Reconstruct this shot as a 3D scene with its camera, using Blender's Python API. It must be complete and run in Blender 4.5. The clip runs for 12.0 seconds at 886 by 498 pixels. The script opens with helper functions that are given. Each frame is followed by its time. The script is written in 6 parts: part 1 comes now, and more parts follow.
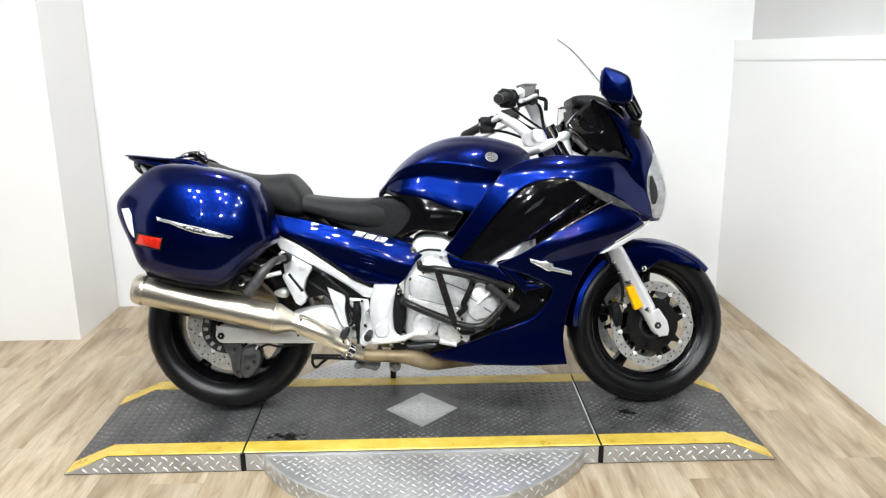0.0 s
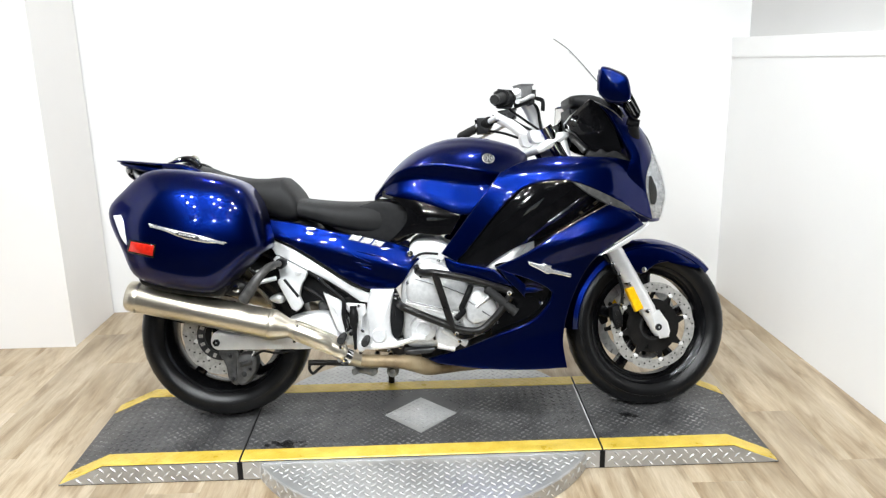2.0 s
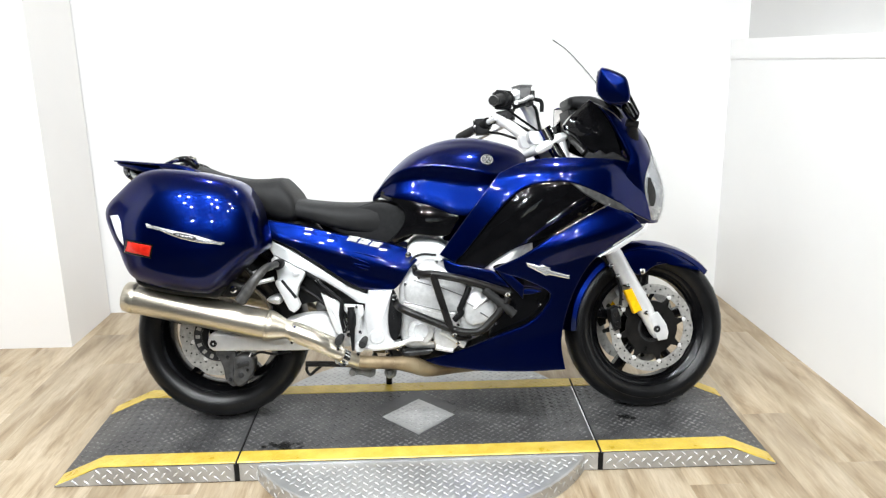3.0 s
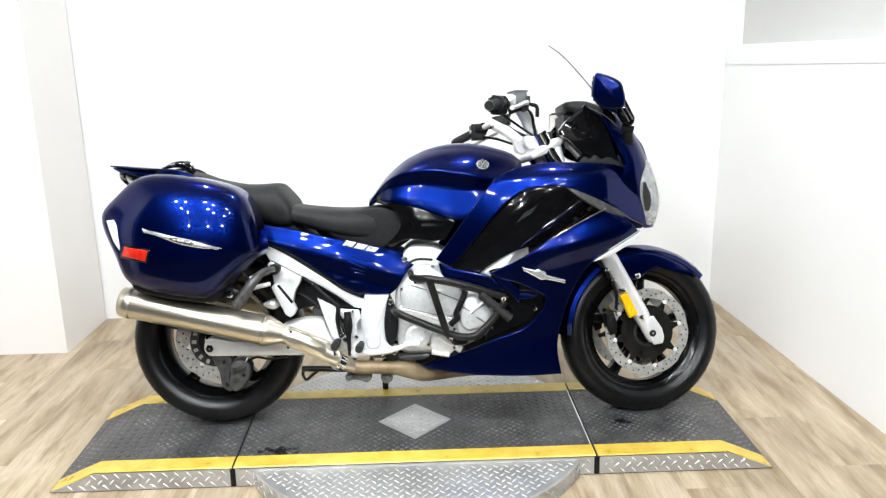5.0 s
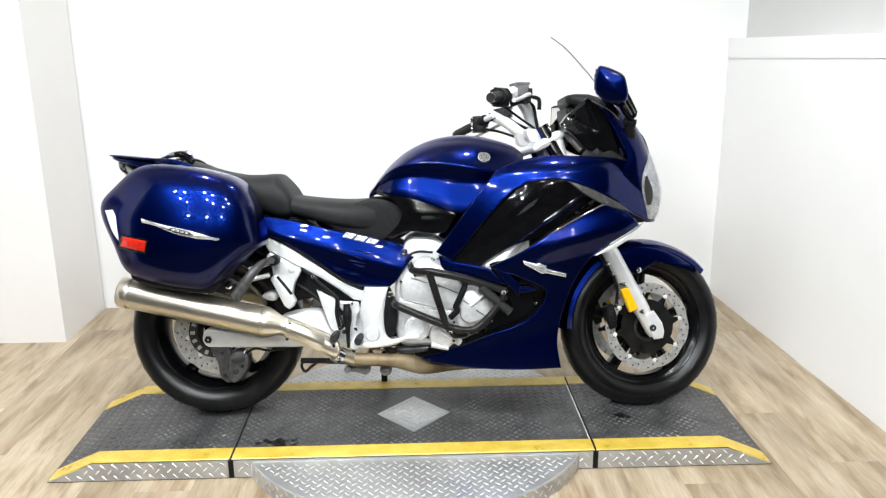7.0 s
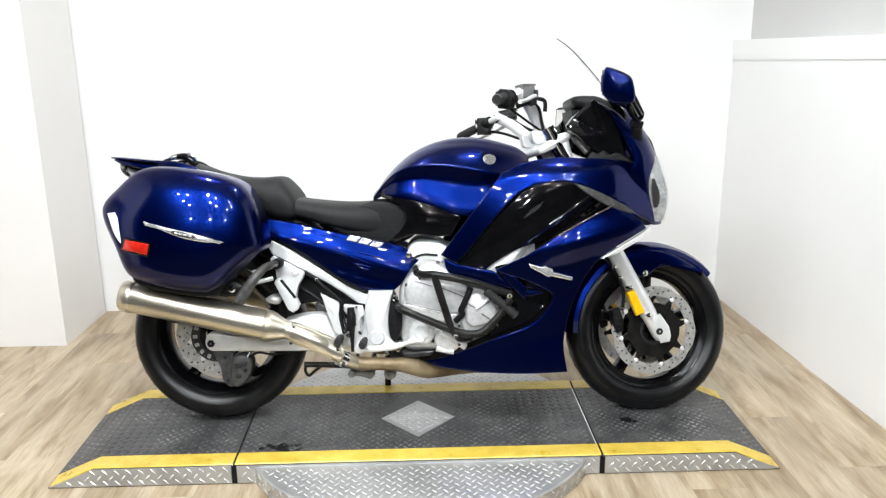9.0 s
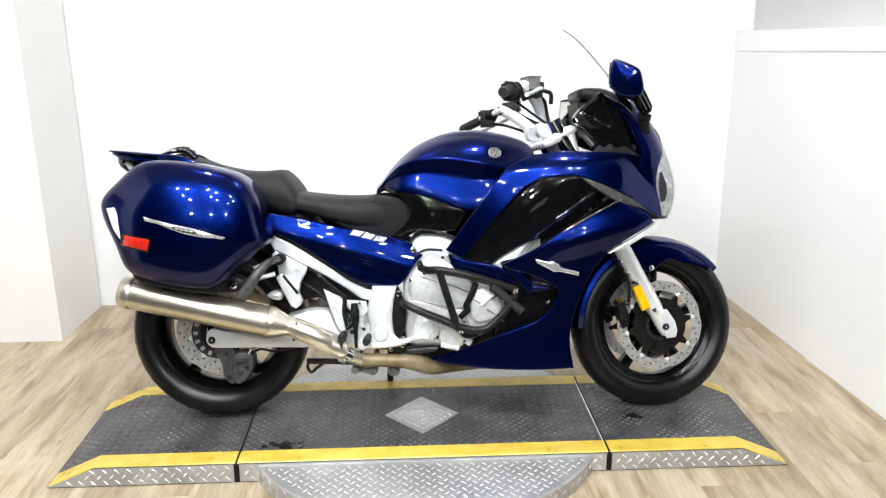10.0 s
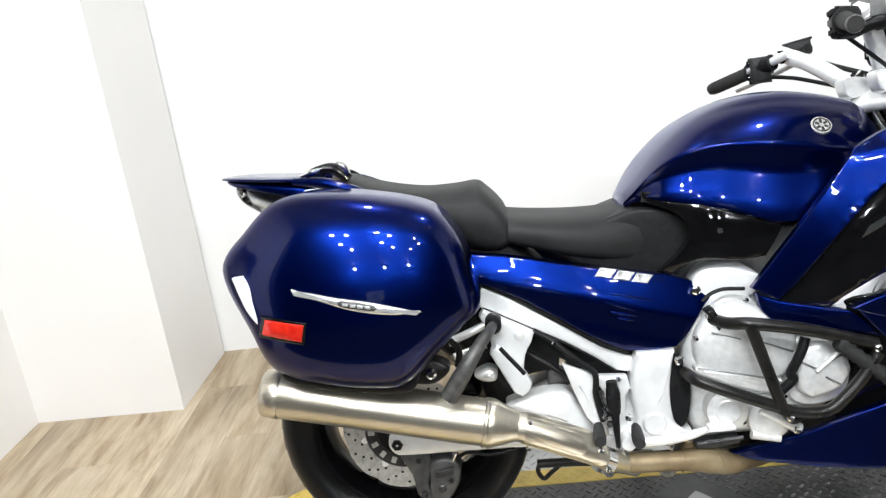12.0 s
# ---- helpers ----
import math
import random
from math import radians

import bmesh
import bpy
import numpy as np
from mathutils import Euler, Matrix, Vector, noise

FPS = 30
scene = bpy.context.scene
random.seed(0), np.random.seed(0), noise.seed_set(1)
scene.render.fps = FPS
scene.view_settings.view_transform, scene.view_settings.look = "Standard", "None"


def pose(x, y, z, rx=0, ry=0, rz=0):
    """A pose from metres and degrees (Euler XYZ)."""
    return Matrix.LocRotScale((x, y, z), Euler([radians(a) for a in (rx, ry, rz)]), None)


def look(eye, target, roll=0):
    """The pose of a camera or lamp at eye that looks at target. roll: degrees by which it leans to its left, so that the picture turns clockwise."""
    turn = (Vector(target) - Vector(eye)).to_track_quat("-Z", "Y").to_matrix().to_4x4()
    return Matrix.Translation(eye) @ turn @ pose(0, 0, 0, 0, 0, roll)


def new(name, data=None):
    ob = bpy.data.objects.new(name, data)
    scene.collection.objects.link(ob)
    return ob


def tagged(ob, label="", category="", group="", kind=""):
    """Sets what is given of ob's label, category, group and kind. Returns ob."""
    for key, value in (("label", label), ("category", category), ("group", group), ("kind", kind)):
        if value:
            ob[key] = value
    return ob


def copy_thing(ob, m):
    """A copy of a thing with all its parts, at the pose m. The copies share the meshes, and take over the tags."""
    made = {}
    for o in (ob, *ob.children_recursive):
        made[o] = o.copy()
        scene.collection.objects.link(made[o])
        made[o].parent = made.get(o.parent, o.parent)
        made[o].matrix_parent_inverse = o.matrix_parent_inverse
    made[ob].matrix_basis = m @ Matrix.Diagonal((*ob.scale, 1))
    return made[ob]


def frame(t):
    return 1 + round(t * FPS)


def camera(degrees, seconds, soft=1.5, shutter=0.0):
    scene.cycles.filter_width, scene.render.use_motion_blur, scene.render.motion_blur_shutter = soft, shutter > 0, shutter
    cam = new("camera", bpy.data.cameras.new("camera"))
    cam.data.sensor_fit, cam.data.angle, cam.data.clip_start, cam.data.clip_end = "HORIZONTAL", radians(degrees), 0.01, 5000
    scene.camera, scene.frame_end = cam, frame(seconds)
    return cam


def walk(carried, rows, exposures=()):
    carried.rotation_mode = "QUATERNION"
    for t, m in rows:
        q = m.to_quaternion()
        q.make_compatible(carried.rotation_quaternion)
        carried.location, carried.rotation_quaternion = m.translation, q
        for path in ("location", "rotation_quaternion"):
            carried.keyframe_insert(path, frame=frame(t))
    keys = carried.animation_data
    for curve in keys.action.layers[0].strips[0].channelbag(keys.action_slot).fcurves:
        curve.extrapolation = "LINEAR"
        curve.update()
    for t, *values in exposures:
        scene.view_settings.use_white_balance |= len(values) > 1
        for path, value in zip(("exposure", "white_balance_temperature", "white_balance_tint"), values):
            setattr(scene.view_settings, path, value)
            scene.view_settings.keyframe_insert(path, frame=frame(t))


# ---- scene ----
cam = camera(57.0, 12.0, 1.3)
PATH = [
    (0, (0.726, -2.847, 1.447), (0.769, -0.918, 0.921), -0.6),
    (0.5, (0.724, -2.838, 1.45), (0.778, -0.911, 0.918), -0.5),
    (1, (0.727, -2.831, 1.449), (0.782, -0.904, 0.918), -0.5),
    (1.5, (0.73, -2.821, 1.449), (0.777, -0.891, 0.926), -1.1),
    (2, (0.731, -2.808, 1.451), (0.778, -0.879, 0.923), -1.2),
    (2.5, (0.729, -2.802, 1.449), (0.778, -0.874, 0.918), -1.2),
    (3, (0.729, -2.799, 1.45), (0.782, -0.871, 0.924), -1.0),
    (5, (0.727, -2.806, 1.447), (0.791, -0.874, 0.935), -1.0),
    (5.5, (0.72, -2.803, 1.451), (0.777, -0.873, 0.928), -0.8),
    (6, (0.722, -2.797, 1.458), (0.783, -0.869, 0.931), -0.6),
    (6.5, (0.725, -2.798, 1.453), (0.79, -0.869, 0.93), -0.7),
    (7, (0.726, -2.792, 1.449), (0.79, -0.866, 0.916), -0.5),
    (9, (0.707, -2.766, 1.445), (0.773, -0.838, 0.917), -0.5),
    (9.5, (0.701, -2.758, 1.447), (0.76, -0.829, 0.922), -0.7),
    (10, (0.662, -2.721, 1.451), (0.75, -0.801, 0.899), -0.4),
    (10.5, (0.566, -2.624, 1.448), (0.582, -0.71, 0.869), -1.6),
    (11, (0.501, -2.338, 1.412), (0.302, -0.424, 0.867), -0.5),
    (11.2, (0.473, -2.214, 1.442), (0.163, -0.301, 0.947), -3.0),
    (11.4, (0.408, -2.1, 1.432), (0.051, -0.205, 0.902), -4.6),
    (11.5, (0.37, -2.027, 1.425), (0.062, -0.122, 0.898), -4.7),
    (11.7, (0.321, -1.898, 1.428), (0.11, 0.013, 0.875), -6.7),
    (12, (0.281, -1.723, 1.401), (0.134, 0.167, 0.763), -7.5),
]
EXPOSURES = [(0, -0.03), (2, 0.05), (3, 0.10), (5.5, 0.12), (7, 0.03), (9, 0.0), (10, 0.06), (10.5, 0.14), (11, 0.13), (12, 0.05)]
walk(cam, [(t, look(eye, target, roll)) for t, eye, target, roll in PATH], EXPOSURES)

# ---- world and lights ----
world = bpy.data.worlds.new("world")
scene.world = world
world.use_nodes = True
wn = world.node_tree.nodes
sky = wn.new("ShaderNodeTexSky")
sky.sky_type, sky.sun_disc = "NISHITA", False
sky.sun_elevation, sky.sun_rotation = radians(40), radians(200)
wn["Background"].inputs["Strength"].default_value = 0.12
world.node_tree.links.new(sky.outputs["Color"], wn["Background"].inputs["Color"])

CEILING = 2.85
# The three beyond y = -4 are added frontal fill without a known fixture.
SPOTS = [(-0.70, -1.55), (-0.38, -1.60), (-0.62, -2.15), (-0.40, -2.55), (0.30, -1.45), (0.62, -1.60), (0.45, -2.10), (0.80, -2.40), (1.45, -1.55), (1.80, -1.85), (1.55, -2.45), (1.35, 0.25), (0.15, 0.40), (-0.55, -4.3), (0.75, -4.5), (1.95, -4.2)]


def disc_lamp(name, x, y, z, size, power, colour, aim):
    lamp = bpy.data.lights.new(name, "AREA")
    lamp.shape, lamp.size, lamp.energy, lamp.color = "DISK", size, power, colour
    ob = new(name, lamp)
    ob.matrix_world = look((x, y, z), aim)
    return ob


# the bulbs of the track spotlights, three added frontal fill lamps, and the daylight of the shop window far behind
for sx, sy in SPOTS:
    lean, power = (2.2, 50.0) if sy < -4 else (0.55, 8.5 if sx > 1.3 else 16.5) if sy < -1 else (-0.25, 13.0)
    disc_lamp("spot_lamp", sx, sy, CEILING - 0.125, 0.10, power, (0.93, 0.975, 1.0), (sx, sy + lean, 0))
window_lamp = bpy.data.lights.new("window_daylight", "AREA")
window_lamp.shape, window_lamp.size, window_lamp.size_y, window_lamp.energy, window_lamp.color = "RECTANGLE", 1.3, 0.95, 0.45, (0.93, 0.97, 1.0)
new("window_daylight", window_lamp).matrix_world = look((0.3, -8.0, 1.75), (0.3, 0, 1.1))

# ---- materials ----


class Nodes:
    """Short access to a material's node tree."""

    def __init__(self, name):
        self.mat = bpy.data.materials.new(name)
        self.mat.use_nodes = True
        self.tree = self.mat.node_tree
        self.bsdf = self.tree.nodes["Principled BSDF"]

    def add(self, kind, **values):
        node = self.tree.nodes.new(kind)
        for key, value in values.items():
            node.inputs[key.replace("_", " ")].default_value = value
        return node

    def link(self, a, b):
        self.tree.links.new(a, b)

    def set(self, **values):
        for key, value in values.items():
            self.bsdf.inputs[key.replace("_", " ")].default_value = value
        return self

    def coords(self, scale=(1, 1, 1)):
        tc = self.tree.nodes.new("ShaderNodeTexCoord")
        mp = self.tree.nodes.new("ShaderNodeMapping")
        mp.inputs["Scale"].default_value = scale
        self.link(tc.outputs["Object"], mp.inputs["Vector"])
        return mp.outputs["Vector"]

    def noise(self, scale, detail=3.0, rough=0.55, stretch=(1, 1, 1)):
        n = self.add("ShaderNodeTexNoise", Scale=scale, Detail=detail, Roughness=rough)
        self.link(self.coords(stretch), n.inputs["Vector"])
        return n.outputs["Fac"]

    def ramp(self, fac, stops):
        r = self.tree.nodes.new("ShaderNodeValToRGB")
        el = r.color_ramp.elements
        while len(el) < len(stops):
            el.new(0.5)
        for e, (p, c) in zip(el, stops):
            e.position, e.color = p, (*c, 1) if len(c) == 3 else c
        self.link(fac, r.inputs["Fac"])
        return r.outputs["Color"]

    def bump(self, fac, strength, distance=0.001, chain=None):
        b = self.add("ShaderNodeBump", Strength=strength, Distance=distance)
        self.link(fac, b.inputs["Height"])
        if chain:
            self.link(chain, b.inputs["Normal"])
        self.link(b.outputs["Normal"], self.bsdf.inputs["Normal"])
        return b.outputs["Normal"]

    def stained(self, colour, spots):
        """Dark ragged oil stains (x, y, radius) laid over a colour."""
        tc = self.tree.nodes.new("ShaderNodeTexCoord")
        rag = self.add("ShaderNodeTexNoise", Scale=38.0, Detail=4.0)
        self.link(tc.outputs["Object"], rag.inputs["Vector"])
        for x, y, r in spots:
            off = self.tree.nodes.new("ShaderNodeMapping")
            off.inputs["Location"].default_value = (-x / r, -y * 2.2 / r, 0)
            off.inputs["Scale"].default_value = (1 / r, 2.2 / r, 0)
            self.link(tc.outputs["Object"], off.inputs["Vector"])
            ln = self.tree.nodes.new("ShaderNodeVectorMath")
            ln.operation = "LENGTH"
            self.link(off.outputs["Vector"], ln.inputs[0])
            ad = self.tree.nodes.new("ShaderNodeMath")
            ad.operation = "MULTIPLY_ADD"
            ad.inputs[1].default_value = 2.4
            self.link(rag.outputs["Fac"], ad.inputs[0])
            self.link(ln.outputs["Value"], ad.inputs[2])
            keep = self.ramp(ad.outputs[0], [(0.0, (0.10, 0.10, 0.10)), (0.96, (0.10, 0.10, 0.10)), (1.0, (1, 1, 1))])
            half = self.tree.nodes.new("ShaderNodeMath")
            half.operation = "MULTIPLY"
            half.inputs[1].default_value = 0.55
            self.link(ad.outputs[0], half.inputs[0])
            self.link(half.outputs[0], keep.node.inputs["Fac"])
            mix = self.tree.nodes.new("ShaderNodeMix")
            mix.data_type, mix.blend_type = "RGBA", "MULTIPLY"
            mix.inputs["Factor"].default_value = 1.0
            self.link(colour, mix.inputs["A"])
            self.link(keep, mix.inputs["B"])
            colour = mix.outputs["Result"]
        return colour

    def varied_roughness(self, fac, lo, hi):
        m = self.tree.nodes.new("ShaderNodeMapRange")
        m.inputs["To Min"].default_value, m.inputs["To Max"].default_value = lo, hi
        self.link(fac, m.inputs["Value"])
        self.link(m.outputs["Result"], self.bsdf.inputs["Roughness"])


def simple(name, dark, light, rough, metal=0.0, scale=30.0, bump=0.0, coat=0.0, spread=0.08, fine=600.0, spec=0.5):
    n = Nodes(name)
    n.set(Specular_IOR_Level=spec)
    n.set(Metallic=metal, Roughness=rough)
    fac = n.noise(scale, 4)
    n.link(n.ramp(fac, [(0.35, dark), (0.65, light)]), n.bsdf.inputs["Base Color"])
    n.varied_roughness(fac, max(0.02, rough - spread), rough + spread)
    if bump:
        n.bump(n.noise(fine, 2), bump, 0.0006)
    if coat:
        n.set(Coat_Weight=coat, Coat_Roughness=0.03)
    return n.mat


def paint_blue():
    n = Nodes("metallic_blue_paint")
    flake = n.noise(2400, 1)
    wide = n.noise(5, 2)
    mix = n.tree.nodes.new("ShaderNodeMix")
    mix.data_type = "RGBA"
    n.link(wide, mix.inputs["Factor"])
    mix.inputs["A"].default_value = (0.0005, 0.0046, 0.056, 1)
    mix.inputs["B"].default_value = (0.0008, 0.0064, 0.078, 1)
    n.link(mix.outputs["Result"], n.bsdf.inputs["Base Color"])
    n.set(Metallic=0.92, Roughness=0.28, Coat_Weight=0.8, Coat_Roughness=0.015, Coat_IOR=1.37, Specular_Tint=(0.07, 0.15, 0.55, 1))
    n.bump(flake, 0.05, 0.0004)
    return n.mat


def floor_wood():
    n = Nodes("oak_vinyl_plank")
    info = n.tree.nodes.new("ShaderNodeObjectInfo")
    add = n.tree.nodes.new("ShaderNodeVectorMath")
    add.operation = "ADD"
    tc = n.tree.nodes.new("ShaderNodeTexCoord")
    sep = n.tree.nodes.new("ShaderNodeCombineXYZ")
    mul = n.tree.nodes.new("ShaderNodeMath")
    mul.operation = "MULTIPLY"
    mul.inputs[1].default_value = 37.0
    n.link(info.outputs["Random"], mul.inputs[0])
    n.link(mul.outputs[0], sep.inputs["X"])
    n.link(mul.outputs[0], sep.inputs["Y"])
    n.link(tc.outputs["Object"], add.inputs[0])
    n.link(sep.outputs["Vector"], add.inputs[1])

    def grain(scale, stretch, detail):
        mp = n.tree.nodes.new("ShaderNodeMapping")
        mp.inputs["Scale"].default_value = stretch
        n.link(add.outputs["Vector"], mp.inputs["Vector"])
        t = n.add("ShaderNodeTexNoise", Scale=scale, Detail=detail, Roughness=0.6, Distortion=0.6)
        n.link(mp.outputs["Vector"], t.inputs["Vector"])
        return t.outputs["Fac"]

    broad = grain(3.0, (3.2, 0.55, 1), 4)
    fine = grain(16, (9, 0.6, 1), 5)
    base = n.ramp(broad, [(0.26, (0.300, 0.225, 0.140)), (0.45, (0.440, 0.352, 0.240)), (0.72, (0.570, 0.486, 0.365))])
    streak = n.ramp(fine, [(0.36, (0.70, 0.68, 0.66)), (0.62, (1, 1, 1))])
    figure = n.ramp(grain(3.6, (5.2, 0.75, 1), 5), [(0.33, (0.50, 0.42, 0.33)), (0.46, (0.86, 0.82, 0.77)), (0.60, (1.04, 1.04, 1.04))])
    figured = n.tree.nodes.new("ShaderNodeMix")
    figured.data_type, figured.blend_type = "RGBA", "MULTIPLY"
    figured.inputs["Factor"].default_value = 0.75
    n.link(base, figured.inputs["A"])
    n.link(figure, figured.inputs["B"])
    mix = n.tree.nodes.new("ShaderNodeMix")
    mix.data_type, mix.blend_type = "RGBA", "MULTIPLY"
    mix.inputs["Factor"].default_value = 0.55
    n.link(figured.outputs["Result"], mix.inputs["A"])
    n.link(streak, mix.inputs["B"])
    hsv = n.tree.nodes.new("ShaderNodeHueSaturation")
    rng = n.tree.nodes.new("ShaderNodeMapRange")
    rng.inputs["To Min"].default_value, rng.inputs["To Max"].default_value = 0.93, 1.06
    n.link(info.outputs["Random"], rng.inputs["Value"])
    n.link(rng.outputs["Result"], hsv.inputs["Value"])
    n.link(mix.outputs["Result"], hsv.inputs["Color"])
    n.link(hsv.outputs["Color"], n.bsdf.inputs["Base Color"])
    n.varied_roughness(fine, 0.34, 0.5)
    n.bump(fine, 0.12, 0.0006)
    return n.mat


def wall_paint(name, colour):
    n = Nodes(name)
    fac = n.noise(1.4, 4)
    lo = tuple(c * 0.965 for c in colour)
    n.link(n.ramp(fac, [(0.3, lo), (0.7, colour)]), n.bsdf.inputs["Base Color"])
    n.set(Roughness=0.6)
    n.bump(n.noise(260, 3), 0.10, 0.0008)
    return n.mat


def brushed_steel(name, dark, light, rough, stretch):
    n = Nodes(name)
    fac = n.noise(40, 3, 0.6, stretch)
    n.link(n.ramp(fac, [(0.3, dark), (0.7, light)]), n.bsdf.inputs["Base Color"])
    n.set(Metallic=0.92, Roughness=rough)
    n.varied_roughness(fac, rough - 0.04, rough + 0.05)
    return n.mat


def header_steel():
    n = Nodes("heat_tinted_steel")
    fac = n.noise(9, 4)
    n.link(n.ramp(fac, [(0.3, (0.13, 0.085, 0.045)), (0.5, (0.27, 0.205, 0.120)), (0.72, (0.36, 0.295, 0.190))]), n.bsdf.inputs["Base Color"])
    n.set(Metallic=0.45, Roughness=0.5)
    return n.mat


def deck_paint():
    n = Nodes("worn_black_deck_paint")
    wear = n.noise(7, 5, 0.65)
    grit = n.noise(140, 3)
    a = n.ramp(wear, [(0.35, (0.041, 0.041, 0.043)), (0.55, (0.080, 0.079, 0.080)), (0.75, (0.140, 0.138, 0.134))])
    n.link(n.stained(a, ((0.238, -0.254, 0.085), (1.458, -0.122, 0.062))), n.bsdf.inputs["Base Color"])
    n.set(Metallic=0.25, Roughness=0.42)
    n.varied_roughness(wear, 0.34, 0.55)
    n.bump(grit, 0.25, 0.0006)
    return n.mat


def worn_lugs():
    n = Nodes("worn_tread_lugs")
    wear = n.noise(9, 5, 0.65)
    a = n.ramp(wear, [(0.36, (0.060, 0.059, 0.058)), (0.5, (0.125, 0.123, 0.121)), (0.68, (0.30, 0.295, 0.29))])
    n.link(n.stained(a, ((0.238, -0.254, 0.085), (1.458, -0.122, 0.062))), n.bsdf.inputs["Base Color"])
    n.set(Metallic=0.55, Roughness=0.32)
    return n.mat


def glass(name, tint, rough=0.0, ior=1.45):
    n = Nodes(name)
    n.tree.nodes.remove(n.bsdf)
    clear = n.add("ShaderNodeBsdfTransparent", Color=(*tint, 1))
    gloss = n.add("ShaderNodeBsdfGlossy", Color=(1, 1, 1, 1), Roughness=rough)
    fres = n.add("ShaderNodeFresnel", IOR=ior)
    mix = n.tree.nodes.new("ShaderNodeMixShader")
    n.link(fres.outputs["Fac"], mix.inputs["Fac"])
    n.link(clear.outputs["BSDF"], mix.inputs[1])
    n.link(gloss.outputs["BSDF"], mix.inputs[2])
    n.link(mix.outputs["Shader"], n.tree.nodes["Material Output"].inputs["Surface"])
    return n.mat


def glow(name, colour, strength):
    n = Nodes(name)
    n.set(Base_Color=(0.8, 0.8, 0.8, 1), Emission_Color=(*colour, 1), Emission_Strength=strength)
    return n.mat


BLUE = paint_blue()
SILVER = simple("silver_alloy_paint", (0.75, 0.75, 0.75), (0.83, 0.83, 0.83), 0.32, 0.40, 25, 0.05)
ENGINE = simple("bare_cast_engine_alloy", (0.58, 0.58, 0.575), (0.70, 0.70, 0.695), 0.36, 0.40, 60, 0.14)
CHROME = simple("polished_chrome", (0.78, 0.78, 0.78), (0.86, 0.86, 0.85), 0.10, 1.0, 40, spread=0.03)
GLOSS_BLACK = simple("gloss_black_plastic", (0.002, 0.002, 0.0023), (0.0035, 0.0035, 0.004), 0.06, 0, 20, 0, 0.0, 0.03, spec=0.42)
BLACK = simple("textured_black_plastic", (0.0035, 0.0035, 0.004), (0.008, 0.008, 0.0085), 0.45, 0, 60, 0.2, spec=0.18)
BAR_BLACK = simple("satin_black_powder_coat", (0.006, 0.0058, 0.0056), (0.013, 0.012, 0.0115), 0.30, 0.1, 30, 0.15, spec=0.28)
DARK_METAL = simple("dark_grey_metal", (0.030, 0.030, 0.031), (0.060, 0.060, 0.063), 0.38, 0.6, 40, 0.1)
RUBBER = simple("tyre_rubber", (0.003, 0.003, 0.0033), (0.007, 0.007, 0.0076), 0.31, 0, 14, 0.15, spec=0.30)
GRIP = simple("grip_rubber", (0.012, 0.012, 0.012), (0.022, 0.022, 0.022), 0.7, 0, 60, 0.5, fine=900.0, spec=0.28)
SEAT = simple("black_vinyl_seat", (0.011, 0.011, 0.0112), (0.019, 0.019, 0.0192), 0.52, 0, 12, 0.5, fine=1100.0, spec=0.18)
EMBLEM = simple("satin_chrome_emblem", (0.74, 0.74, 0.74), (0.84, 0.84, 0.84), 0.24, 0.75, 40)
DISC = simple("brake_disc_steel", (0.36, 0.35, 0.33), (0.54, 0.53, 0.505), 0.30, 0.45, 60, 0.1)
# Golden tint stands in for the yellow stripe and wood mirrored in the steel.
MUFFLER = brushed_steel("brushed_muffler_steel", (0.52, 0.475, 0.385), (0.64, 0.592, 0.495), 0.30, (0.4, 9, 9))
HEADER = header_steel()
AMBER = simple("amber_reflector", (0.80, 0.42, 0.005), (0.90, 0.52, 0.01), 0.15, 0, 90, 0.2, 0.5)
RED = simple("red_reflector", (0.38, 0.010, 0.005), (0.52, 0.020, 0.009), 0.14, 0, 90, 0.2, 0.5)
WHITE_REFLECTOR = simple("white_reflector", (0.62, 0.64, 0.68), (0.74, 0.755, 0.78), 0.15, 0, 60, 0, 0.5)
CLEAR = glass("clear_screen_plastic", (0.994, 0.995, 0.996), 0.0, 1.012)
LENS = glass("headlight_lens", (0.95, 0.96, 0.97), 0.02)
LAMP_BOWL = simple("headlight_reflector", (0.62, 0.63, 0.64), (0.84, 0.85, 0.86), 0.16, 0.6, 55, 0.1)
MIRROR = simple("silvered_mirror", (0.86, 0.87, 0.87), (0.88, 0.88, 0.88), 0.03, 1.0, 10, spread=0.01)
RESERVOIR = simple("smoked_reservoir_plastic", (0.10, 0.10, 0.10), (0.17, 0.17, 0.17), 0.3, 0, 40)
STAND_GREY = simple("grey_cast_bracket", (0.16, 0.16, 0.155), (0.30, 0.30, 0.29), 0.4, 0.5, 50, 0.2)
PEG_GREY = simple("worn_grey_peg_rubber", (0.035, 0.034, 0.033), (0.075, 0.073, 0.070), 0.42, 0.2, 60, 0.3)
# Lighter than the black rim, so the highlight on its edge is painted in.
RIM_HIGHLIGHT = simple("rim_highlight_metal", (0.10, 0.10, 0.105), (0.20, 0.20, 0.205), 0.18, 0.9, 30)
CALIPER = simple("grey_anodised_caliper", (0.055, 0.055, 0.056), (0.105, 0.105, 0.107), 0.42, 0.5, 40, 0.15)
SATIN_BLACK = simple("satin_black_plastic", (0.002, 0.002, 0.0024), (0.004, 0.004, 0.0046), 0.17, 0, 30, 0, spec=0.30)
GREY_TRIM = simple("dark_silver_trim", (0.16, 0.16, 0.165), (0.22, 0.22, 0.225), 0.35, 0.6, 30)
